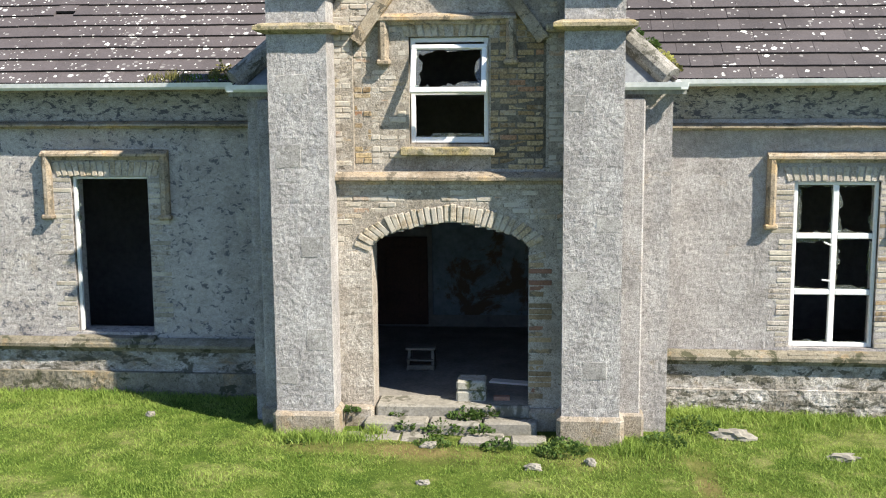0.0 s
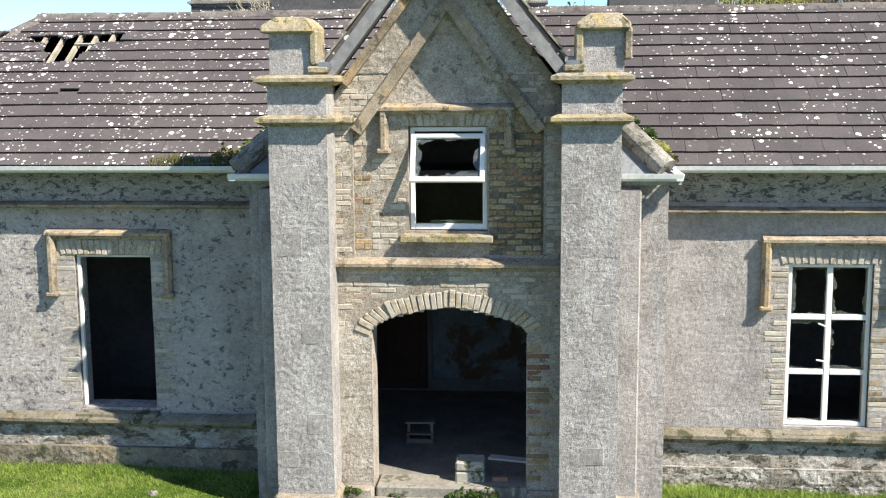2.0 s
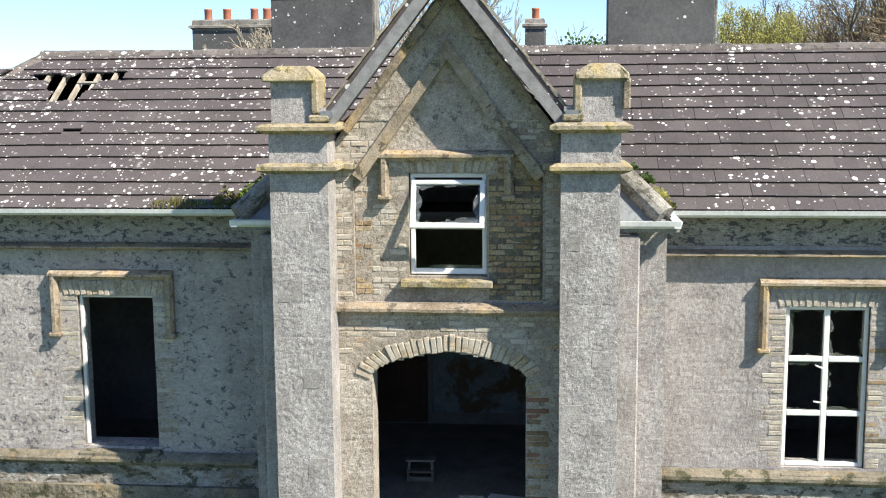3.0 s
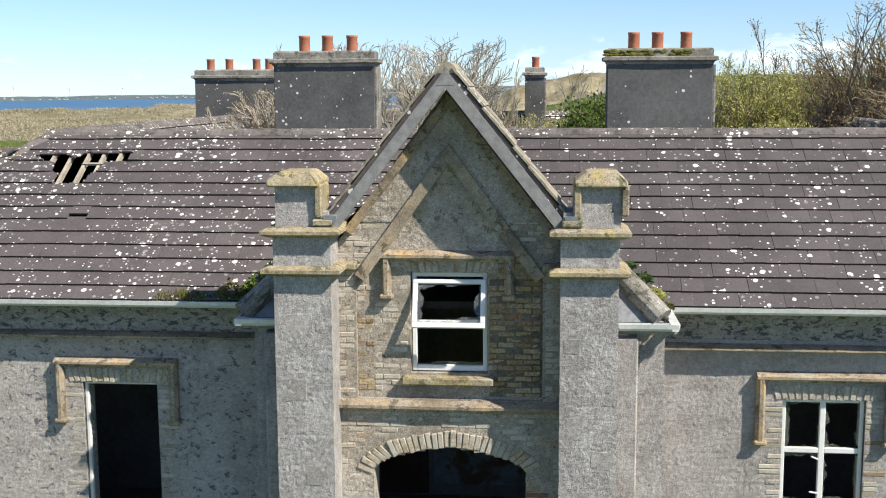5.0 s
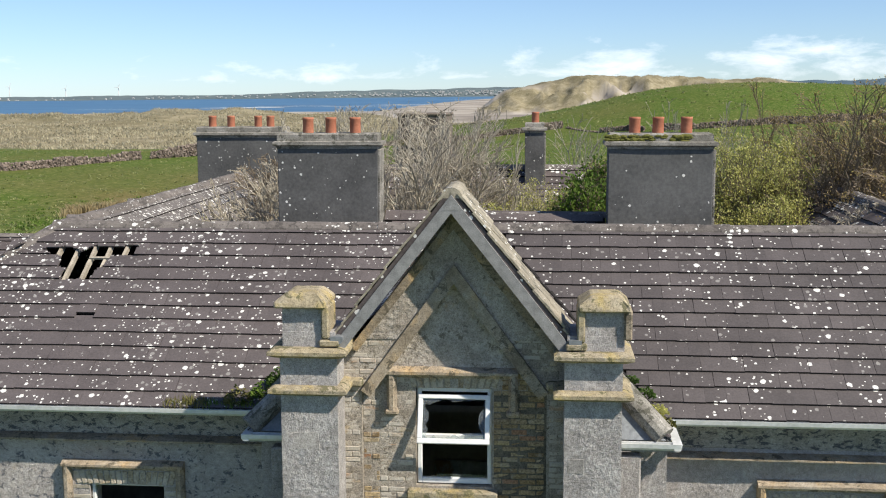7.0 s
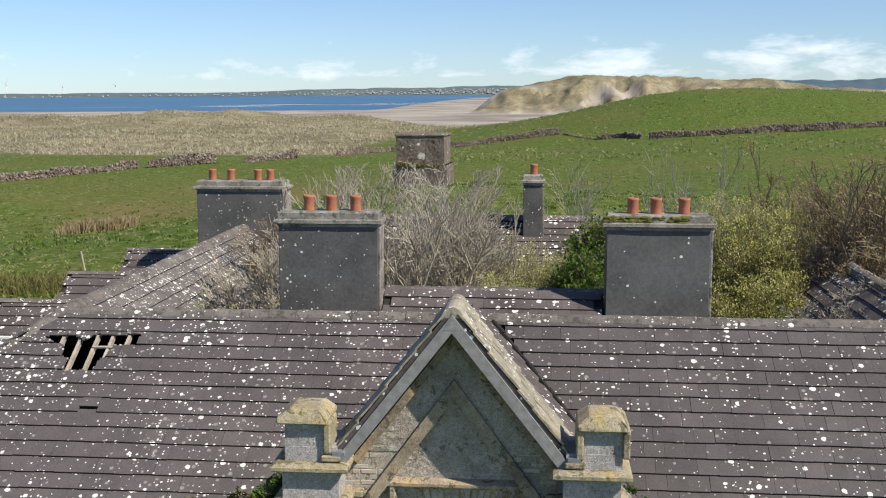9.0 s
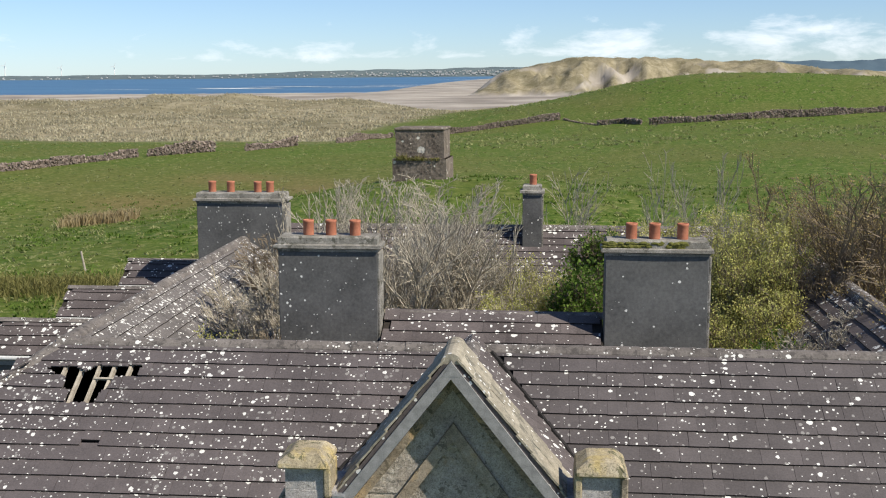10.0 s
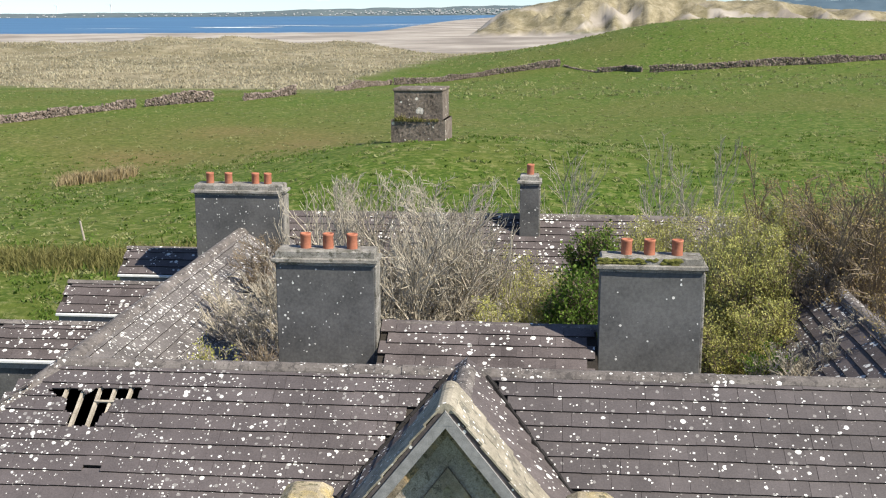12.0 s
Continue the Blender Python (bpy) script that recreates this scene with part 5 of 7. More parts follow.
stack(-5.13, -3.17, 21.12, 21.66, 4.8, 8.48, (-4.57, -4.12, -3.64))
c2 = stack(1.23, 3.18, 21.08, 21.62, 4.8, 8.48, (1.73, 2.17, 2.70), render=M_STACK_BARE)
stack(-9.60, -7.10, 30.22, 30.82, 4.8, 8.31, (-9.22, -8.69, -7.92, -7.57))
stack(-0.54, 0.02, 32.35, 32.9, 5.0, 8.36, (-0.24,))

# ---- inside, seen through the openings ----
M_FLOOR = mat("dusty_flags", (0.13, 0.12, 0.105), (0.27, 0.255, 0.23), 2.0, 25, 0.9, 0.3, 0.008)
M_BROWN = mat("red_brown_paint", (0.035, 0.016, 0.013), (0.075, 0.034, 0.027), 2.0, 20, 0.7, 0.1, 0.005)
tagged(part("floor", one_box(-11.0, 15.84, 0.2, 9.4, 21.2, 0.50), M_FLOOR), "dusty stone floor inside the house", "floor", kind="structure")
tagged(part("floor_1", one_box(-2.7, 14.64, 0.2, 0.4, 15.83, 0.505), M_FLOOR), "dusty flagged porch floor", "floor", kind="structure")
tagged(part("ceiling", one_box(-11.0, 15.85, 4.55, 9.4, 21.2, 4.65), M_DARK), "plaster ceiling coloured dark for indoor shade", "ceiling", kind="structure")
tagged(part("ceiling_1", one_box(-2.7, 14.66, 3.45, 0.4, 15.84, 3.52), M_DARK), "plaster porch ceiling coloured dark for indoor shade", "ceiling", kind="structure")
tagged(part("wall_hall", one_box(-11.0, 19.0, 0.5, 9.4, 19.2, 4.55), M_DARK), "bare plaster hall wall coloured dark for indoor shade", "wall", kind="structure")
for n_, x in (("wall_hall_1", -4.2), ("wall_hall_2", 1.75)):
    tagged(part(n_, one_box(x, 15.85, 0.5, x + 0.2, 19.0, 4.55), M_DARK), "bare plaster partition coloured dark for indoor shade", "wall", kind="structure")
tagged(part("wall_upper", one_box(-3.6, 17.2, 4.66, 1.3, 17.35, 6.0), M_DARK), "plaster attic room wall coloured dark for indoor shade", "wall", kind="structure")
bm = bmesh.new()
box(bm, -1.90, 18.93, 0.72, 0.05, 18.99, 2.75, bevel=0.02)
tagged(part("wall_panel", bm, M_PANEL), "stained blue-grey plaster panel on the hall wall", "wall panel")
bm = bmesh.new()
box(bm, -3.6, 18.92, 0.55, -1.98, 18.99, 2.1, bevel=0.01)
ob = tagged(part("hall_door", bm, M_BROWN), "dark red-brown door in the hall", "door")
for x in (-3.45, -2.72):
    part("door_panel", one_box(x, 18.90, 0.75, x + 0.6, 18.93, 1.95, bevel=0.008), M_BROWN, ob)

# step stool on the porch floor
stool = thing("step_stool", "small worn grey wooden step stool", "stool", (-1.79, 16.1, 0.5))
M_STOOL = mat("worn_grey_wood", (0.10, 0.09, 0.075), (0.22, 0.20, 0.17), 4.0, 30, 0.8, 0.3, 0.004)
for sx in (-0.21, 0.17):
    bm = bmesh.new()
    prism(bm, [(-1.79 + sx, 16.0, 0.5), (-1.79 + sx, 16.34, 0.5), (-1.79 + sx * 0.9, 16.28, 0.80), (-1.79 + sx * 0.9, 16.12, 0.80)], (0.04, 0, 0))
    part("side", bm, M_STOOL, stool)
part("tread", one_box(-2.02, 16.08, 0.79, -1.57, 16.30, 0.82, bevel=0.006), M_STOOL, stool)
part("tread", one_box(-2.00, 16.0, 0.64, -1.58, 16.12, 0.665, bevel=0.006), M_STOOL, stool)
part("rail", one_box(-1.99, 16.0, 0.51, -1.59, 16.03, 0.58, bevel=0.006), M_STOOL, stool)

# block on the threshold and a brick beside it
M_BLOCKM = mat("pale_concrete_block", (0.26, 0.25, 0.21), (0.48, 0.465, 0.41), 5.0, 30, 0.95, 0.6, 0.015, stain=((0.10, 0.11, 0.06), 5.0, 0.3))
blk = thing("stone_block", "mossy pale concrete block standing on the threshold", "block", (-0.92, 14.5, 0.5))
for z0, z1, w in ((0.50, 0.66, 0.20), (0.665, 0.80, 0.195)):
    bm = one_box(-0.92 - w, 14.36, z0, -0.92 + w, 14.72, z1, bevel=0.025)
    part("half_block", bm, M_BLOCKM, blk)
ob = part("brick", one_box(-0.62, 14.42, 0.50, -0.40, 14.53, 0.57, bevel=0.008), M_RED)
tagged(ob, "single loose red brick on the threshold", "brick")

# pale slab added in place of the sunlit wedge on the porch floor
bm = one_box(-0.72, 15.25, 0.507, 0.0, 15.42, 0.535, bevel=0.005)
bmesh.ops.rotate(bm, verts=bm.verts, cent=(-0.36, 15.33, 0.52), matrix=Matrix.Rotation(radians(-14), 3, 'Z'))
tagged(part('board', bm, M_PVC), 'pale slab standing in for a sunlit patch of porch floor', 'board')
# threshold, step and the flags before it
steps = thing("steps", "worn stone entrance steps with paving flags", "steps", (-1.15, 14.0, 0.2))
part("threshold", one_box(-2.18, 14.16, 0.2, -0.12, 14.66, 0.52, bevel=0.025), M_SLAB, steps)
for x0, x1, y0 in ((-2.30, -1.45, 13.86), (-1.44, -0.75, 13.84), (-0.74, -0.02, 13.90)):
    part("step", one_box(x0, y0, 0.15, x1 - 0.012, 14.17, 0.375, bevel=0.025), M_SLAB, steps)
rnd = random.Random(5)
for x0, x1, y0, y1 in ((-2.52, -2.08, 13.42, 13.84), (-2.07, -1.80, 13.50, 13.85), (-1.78, -1.42, 13.48, 13.84), (-1.0, -0.38, 13.46, 13.66), (-0.96, -0.45, 13.68, 13.85), (-0.36, 0.10, 13.50, 13.76)):
    bm = one_box(x0, y0, 0.12, x1, y1, 0.255 + rnd.uniform(-0.012, 0.012), bevel=0.02)
    for v in bm.verts:
        v.co.x += 0.03 * noise2(v.co.x, v.co.y, 3)
        v.co.y += 0.03 * noise2(v.co.y, v.co.x, 3, 2)
    part("flag", bm, M_SLAB, steps)
for sx in (-1, 1):
    part("porch_plinth", one_box(CX + sx * 1.24 - 0.21, GABLE - 0.10, 0.0, CX + sx * 1.24 + 0.21, GABLE + 0.1, 0.50, bevel=0.04), M_BASE, house)

# ---- windows ----
def bar(bm, x0, y0, z0, x1, y1, z1):
    box(bm, x0, y0, z0, x1, y1, z1, bevel=0.008)


def shards(parent, x0, x1, z0, z1, y, seed, sides="lrtb", most=0.16):
    """What is left of a broken pane: jagged teeth along the frame."""
    r = random.Random(seed)
    w, h = x1 - x0, z1 - z0
    runs = {"l": ((x0, z0), (0, 1), (1, 0), h), "r": ((x1, z0), (0, 1), (-1, 0), h), "b": ((x0, z0), (1, 0), (0, 1), w), "t": ((x0, z1), (1, 0), (0, -1), w)}
    for s in sides:
        o, a, n, length = runs[s]
        p = 0.0
        bm = bmesh.new()
        depth = r.uniform(0.01, 0.05)
        while p < length - 0.01:
            step = min(r.uniform(0.02, 0.07), length - p)
            nxt = max(0.006, min(most, depth + r.uniform(-0.04, 0.04)))
            quad = [(o[0] + a[0] * p, o[1] + a[1] * p), (o[0] + a[0] * (p + step), o[1] + a[1] * (p + step)),
                    (o[0] + a[0] * (p + step) + n[0] * nxt, o[1] + a[1] * (p + step) + n[1] * nxt), (o[0] + a[0] * p + n[0] * depth, o[1] + a[1] * p + n[1] * depth)]
            prism(bm, [(q[0], y, q[1]) for q in quad], (0, 0.004, 0))
            p += step
            depth = nxt
        bmesh.ops.remove_doubles(bm, verts=bm.verts[:], dist=0.0005)
        ob = part("glass_shard", bm, M_GLASS, parent)
        ob.visible_shadow = False


# upper window: fixed frame, the top light swung out and broken
FY = GABLE + 0.16
win = thing("window", "white plastic window with its broken top light hanging open", "")
win.parent = house
x0, z0, x1, z1 = -1.655, 3.985, -0.645, 5.33
for a in ((x0, FY, z0, x0 + 0.06, FY + 0.07, z1), (x1 - 0.06, FY, z0, x1, FY + 0.07, z1), (x0 + 0.06, FY, z0, x1 - 0.06, FY + 0.07, z0 + 0.075), (x0 + 0.06, FY, z1 - 0.06, x1 - 0.06, FY + 0.07, z1), (x0 + 0.06, FY, 4.60, x1 - 0.06, FY + 0.07, 4.67)):
    bm = bmesh.new()
    bar(bm, *a)
    part("frame", bm, M_PVC, win)
shards(win, x0 + 0.06, x1 - 0.06, z0 + 0.075, 4.60, FY + 0.03, 3, "b", 0.05)
sash = part("sash", one_box(x0 + 0.02, -0.03, -0.06, x1 - 0.02, 0.03, 0.0, bevel=0.008), M_PVC, win)
for a in ((x0 + 0.02, -0.03, -0.66, x1 - 0.02, 0.03, -0.59), (x0 + 0.02, -0.03, -0.59, x0 + 0.085, 0.03, -0.06), (x1 - 0.085, -0.03, -0.59, x1 - 0.02, 0.03, -0.06)):
    bm = bmesh.new()
    bar(bm, *a)
    part("rail", bm, M_PVC, sash)
shards(sash, x0 + 0.085, x1 - 0.085, -0.59, -0.06, 0.0, 5, "lrtb", 0.085)
sash.matrix_local = Matrix.Translation((0, FY - 0.02, 5.235)) @ Matrix.Rotation(radians(-24), 4, "X")
bm = one_box(-1.78, GABLE - 0.05, 3.85, -0.56, GABLE + 0.2, 3.95, bevel=0.015)
for v in bm.verts:
    v.co.z -= 0.02 * (v.co.y < GABLE)
part("sill", bm, M_CAP, win, "ochre stone sill")

# right wing window: six panes, most of them smashed
wy = WALL + 0.06
winr = thing("window", "white plastic six-pane window with smashed glass", "")
winr.parent = house
x0, z0, x1, z1 = WIN_R[0] + 0.005, WIN_R[1] + 0.005, WIN_R[2] - 0.005, WIN_R[3] - 0.005
xm, za, zb = (x0 + x1) / 2, z1 - 0.325 * (z1 - z0), z1 - 0.665 * (z1 - z0)
for a in ((x0, wy, z0, x0 + 0.055, wy + 0.07, z1), (x1 - 0.055, wy, z0, x1, wy + 0.07, z1), (x0 + 0.055, wy, z0, x1 - 0.055, wy + 0.07, z0 + 0.06), (x0 + 0.055, wy, z1 - 0.045, x1 - 0.055, wy + 0.07, z1), (xm - 0.04, wy + 0.003, z0 + 0.06, xm + 0.04, wy + 0.067, z1 - 0.045)):
    bm = bmesh.new()
    bar(bm, *a)
    part("frame", bm, M_PVC, winr)
for zz in (za, zb):
    for xa, xb in ((x0 + 0.055, xm - 0.04), (xm + 0.04, x1 - 0.055)):
        bm = bmesh.new()
        bar(bm, xa, wy + 0.003, zz - 0.038, xb, wy + 0.067, zz + 0.038)
        part("frame", bm, M_PVC, winr)
for k, (xa, xb) in enumerate(((x0 + 0.055, xm - 0.04), (xm + 0.04, x1 - 0.055))):
    shards(winr, xa, xb, za + 0.038, z1 - 0.045, wy + 0.03, 10 + k, "lrtb", 0.065)
    shards(winr, xa, xb, zb + 0.038, za - 0.038, wy + 0.03, 20 + k, "lrtb" if k else "tb", 0.06)
    shards(winr, xa, xb, z0 + 0.06, zb - 0.038, wy + 0.03, 30 + k, "b", 0.04)
for zz, a in ((2.52, 24), (2.02, 8)):
    bm = one_box(-0.09, -0.008, -0.012, 0.02, 0.008, 0.012, bevel=0.004)
    ob = part("stay", bm, M_PVC, winr)
    ob.matrix_local = Matrix.Translation((xm - 0.06, wy - 0.02, zz)) @ Matrix.Rotation(radians(a), 4, "Y")

# left wing window: only the white frame is left
winl = thing("window", "empty window opening with a strip of white frame", "")
winl.parent = house
x0, z0, x1, z1 = WIN_L[0] + 0.005, WIN_L[1] + 0.005, WIN_L[2] - 0.005, WIN_L[3] - 0.005
for a in ((x0, wy, z0, x0 + 0.05, wy + 0.07, z1), (x1 - 0.022, wy, 2.45, x1, wy + 0.07, z1), (x0 + 0.05, wy, z1 - 0.035, x1 - 0.022, wy + 0.07, z1)):
    bm = bmesh.new()
    bar(bm, *a)
    part("frame", bm, M_PVC, winl)
shards(winl, x0 + 0.05, x1 - 0.03, 2.6, z1 - 0.035, wy + 0.03, 44, "l", 0.09)
for wx0, wx1, wz in ((WIN_L[0], WIN_L[2], WIN_L[1]), (WIN_R[0], WIN_R[2], WIN_R[1])):
    bm = one_box(wx0 - 0.04, WALL - 0.16, wz - 0.12, wx1 + 0.04, WALL + 0.3, wz - 0.012, bevel=0.015)
    for v in bm.verts:
        v.co.z -= 0.04 * (v.co.y < WALL)
    part("sill", bm, M_LEDGE, winl if wx0 < 0 else winr, "worn stone sill")

# ---- bricks: arch ring, flat arches, window jambs ----
def brick_at(parent, mesh, m):
    ob = new("brick", mesh)
    ob.parent = parent
    ob.matrix_local = m


def brick_mesh(l, h, d, material):
    bm = one_box(-l / 2, -d / 2, -h / 2, l / 2, d / 2, h / 2, bevel=0.008)
    worn = random.Random(int(l * 9000 + h * 70000))
    for v in bm.verts:
        v.co.x += worn.uniform(-0.005, 0.005)
        v.co.z += worn.uniform(-0.004, 0.004)
        v.co.y += worn.uniform(-0.003, 0.003)
    me = mesh_of("brick", bm)
    me.materials.append(material)
    return me


rnd = random.Random(17)
ring = part("arch_ring", one_box(-2.44, GABLE + 0.015, 2.5, -2.40, GABLE + 0.03, 2.54), M_MORTAR, house, "ring of buff bricks over the doorway")
meshes = [brick_mesh(w, h, 0.12, M_RBRICK) for w, h in ((0.068, 0.228), (0.072, 0.216), (0.064, 0.222), (0.074, 0.205))]
mid, halfw = (ARCH[0] + ARCH[1]) / 2, (ARCH[1] - ARCH[0]) / 2
curve = [(mid + halfw * math.sin(t), arch_z(mid + halfw * math.sin(t))) for t in np.linspace(-math.pi / 2, math.pi / 2, 400)]
curve = [(ARCH[0], ARCH[2] - 0.12)] + curve + [(ARCH[1], ARCH[2] - 0.12)]
dist = [0.0]
for p, q in zip(curve, curve[1:]):
    dist.append(dist[-1] + math.hypot(q[0] - p[0], q[1] - p[1]))
s = 0.03
while s < dist[-1] - 0.02:
    i = int(np.searchsorted(dist, s))
    p = curve[min(i, len(curve) - 1)]
    # the bricks fan out from a centre well below the crown
    c = Vector((mid + 0.42 * (p[0] - mid), 0, 1.95 if abs(p[0] - mid) < 0.75 else 2.35))
    out = Vector((p[0] - c.x, 0, p[1] - c.z)).normalized()
    ang = math.atan2(out.x, out.z)
    pos = Vector((p[0], GABLE + 0.042 + rnd.uniform(-0.01, 0.01), p[1])) + out * (0.115 + rnd.uniform(-0.012, 0.014))
    brick_at(ring, rnd.choice(meshes), Matrix.Translation(pos) @ Matrix.Rotation(ang + rnd.uniform(-0.035, 0.035), 4, "Y"))
    s += 0.0785


def flat_arch(x0, x1, z, y, parent, h=0.22, skip=(), mats=(M_RBRICK, M_RBRICK)):
    n = int((x1 - x0) / 0.088)
    ms = [brick_mesh(0.074, h, 0.08, m) for m in mats]
    for i in range(n):
        if i in skip:
            continue
        x = x0 + (i + 0.5) * (x1 - x0) / n
        lean = 0.32 * (x - (x0 + x1) / 2) / ((x1 - x0) / 2)
        brick_at(parent, rnd.choice(ms), Matrix.Translation((x + lean * 0.05, y + rnd.uniform(-0.008, 0.008), z + h / 2 + rnd.uniform(-0.008, 0.008))) @ Matrix.Rotation(lean + rnd.uniform(-0.03, 0.03), 4, "Y"))


lint = part("lintel", one_box(-1.76, GABLE + 0.11, 5.35, -0.54, GABLE + 0.2, 5.56), M_MORTAR, house, "flat arch of buff bricks")
flat_arch(-1.74, -0.56, 5.345, GABLE + 0.115, lint, 0.19, skip=(6,))
lint = part("lintel", one_box(-6.98, WALL + 0.02, 3.46, -5.42, WALL + 0.2, 3.69), M_MORTAR, house, "flat arch of buff bricks")
flat_arch(-6.96, -5.44, 3.455, WALL + 0.02, lint, 0.21)
lint = part("lintel", one_box(3.32, WALL + 0.02, 3.40, 4.76, WALL + 0.2, 3.62), M_MORTAR, house, "flat arch of buff bricks")
flat_arch(3.34, 4.74, 3.395, WALL + 0.03, lint, 0.20, mats=(M_GABLE, M_BUFF))


def jamb(x_in, sx, z0, z1, y, mats, proud):
    """Toothed brick jamb beside an opening."""
    core = part("jamb", one_box(min(x_in, x_in + sx * 0.05), y + 0.02, z0, max(x_in, x_in + sx * 0.05), y + 0.2, z1), M_MORTAR, house, "toothed brick window jamb")
    longs, shorts = [brick_mesh(0.30, 0.064, 0.1, m) for m in mats], [brick_mesh(0.19, 0.064, 0.1, m) for m in mats]
    k, z = 0, z0 + 0.036
    while z < z1 - 0.03:
        l = 0.30 if (k // 3) % 2 else 0.19
        brick_at(core, rnd.choice(longs if l == 0.30 else shorts), Matrix.Translation((x_in + sx * (l / 2 + 0.004) + rnd.uniform(-0.004, 0.004), y + 0.05 - proud + rnd.uniform(-0.006, 0.006), z)))
        z += 0.076
        k += 1


jamb(WIN_L[0], -1, WIN_L[1], 3.45, WALL, (M_BUFF, M_BUFF, M_BUFF, M_GABLE), 0.0)
jamb(WIN_L[2], 1, WIN_L[1], 3.45, WALL, (M_GABLE, M_BUFF, M_GABLE), 0.004)
jamb(WIN_R[0], -1, WIN_R[1], 3.40, WALL, (M_GABLE, M_BUFF, M_GABLE), 0.004)
jamb(WIN_R[2], 1, WIN_R[1], 3.40, WALL, (M_BUFF, M_BUFF, M_BRICK), 0.002)
jamb(ARCH[1], 1, 0.55, 2.45, GABLE, (M_BRICK, M_GABLE, M_GABLE, M_BRICK, M_BRICK, M_RED), 0.006)

# coursed brick over the gable, in the panel and round the arch
full_b = [brick_mesh(l, h, 0.06, M_GBRICK) for l, h in ((0.214, 0.068), (0.219, 0.064), (0.206, 0.066), (0.216, 0.061))]
half_b = [brick_mesh(l, 0.066, 0.06, M_GBRICK) for l in (0.102, 0.105)]
bit_b = [brick_mesh(l, 0.064, 0.06, M_GBRICK) for l in (0.046, 0.050)]


full_p = [brick_mesh(l, h, 0.06, M_PALEBRICK) for l, h in ((0.214, 0.068), (0.219, 0.064), (0.206, 0.066), (0.216, 0.061), (0.222, 0.067))]
half_p = [brick_mesh(l, 0.066, 0.06, M_PALEBRICK) for l in (0.102, 0.105)]
bit_p = [brick_mesh(l, 0.064, 0.06, M_PALEBRICK) for l in (0.046, 0.050)]


def lay_bricks(parent, xa, xb, za, zb, y, inside, miss=0.03):
    """Running courses; a brick is laid where both its ends lie inside."""
    z, k = za + 0.04, 0
    while z < zb:
        x = xa + (0.115 if k % 2 else 0.0)
        if k % 2 and inside(xa + 0.01, z) and inside(xa + 0.1, z):
            brick_at(parent, rnd.choice(half_b), Matrix.Translation((xa + 0.052, y + rnd.uniform(-0.007, 0.007), z)))
        while x + 0.10 < xb:
            ok_f = x + 0.21 < xb and inside(x + 0.01, z) and inside(x + 0.21, z) and inside(x + 0.105, z)
            ends = [(x + 0.109, full_b)] if ok_f else [(c, half_b) for c in (x + 0.052, x + 0.166) if c + 0.05 < xb and inside(c - 0.045, z) and inside(c + 0.045, z)]
            if not ends:
                ends = [(c, bit_b) for c in (x + 0.024, x + 0.082, x + 0.140, x + 0.198) if c + 0.024 < xb and inside(c - 0.022, z) and inside(c + 0.022, z)]
            for c, kind_ in ends:
                if rnd.random() > miss:
                    brick_at(parent, rnd.choice(kind_), Matrix.Translation((c + rnd.uniform(-0.005, 0.005), y + rnd.uniform(-0.008, 0.008), z + rnd.uniform(-0.004, 0.004))) @ Matrix.Rotation(rnd.uniform(-0.018, 0.018), 4, "Y"))
            x += 0.23
        z += 0.0765
        k += 1


def in_panel(x, z):
    if z > 6.90 - 1.37 * abs(x - CX):
        return False
    return not (-1.69 < x < -0.625 and z < 5.40) and not (-1.79 < x < -0.51 and 5.30 < z < 5.58)


def in_gable(x, z):
    if z > APEX_Z - 1.37 * abs(x - CX) - 0.05 or z < 2.62:
        return False
    if PANEL[0] - 0.02 < x < PANEL[2] + 0.02 and 3.60 < z < 6.98 - 1.37 * abs(x - CX):
        return False
    if 3.36 < z < 3.66:
        return False
    e = max(0.0, abs(x - mid) - 0.06)
    side = mid + math.copysign(e, x - mid)
    return z > max(arch_z(side) + 0.30, 2.62) if abs(x - mid) < halfw + 0.10 else abs(x - mid) > halfw + 0.27 or z > 2.92 + 0.9 * (halfw + 0.27 - abs(x - mid)) - 0.1


part("brick_bed", one_box(-0.615, GABLE + 0.081, 3.66, 0.10, GABLE + 0.12, 5.28), M_MORTAR, panel)
lay_bricks(panel, -0.62, 0.105, 3.64, 5.62, GABLE + 0.106, in_panel)
lay_bricks(panel, -2.385, -2.16, 3.64, 4.70, GABLE + 0.111, lambda x, z: in_panel(x, z) and noise2(x, z, 4, 44) > -0.25, 0.15)
full_b, half_b, bit_b = full_p, half_p, bit_p
lay_bricks(panel, -2.385, -2.16, 4.70, 5.62, GABLE + 0.112, in_panel, 0.15)
lay_bricks(panel, -2.16, -0.62, 3.64, 5.62, GABLE + 0.113, in_panel, 0.25)
lay_bricks(gable, -2.64, 0.34, 2.62, 6.1, GABLE + 0.035, in_gable, 0.14)

# bare battens and rafters in the hole of the roof, and broken tiles round its edge
def on_slope(x, y, h=0.0):
    return Vector((x, y, front_z(y) + h))


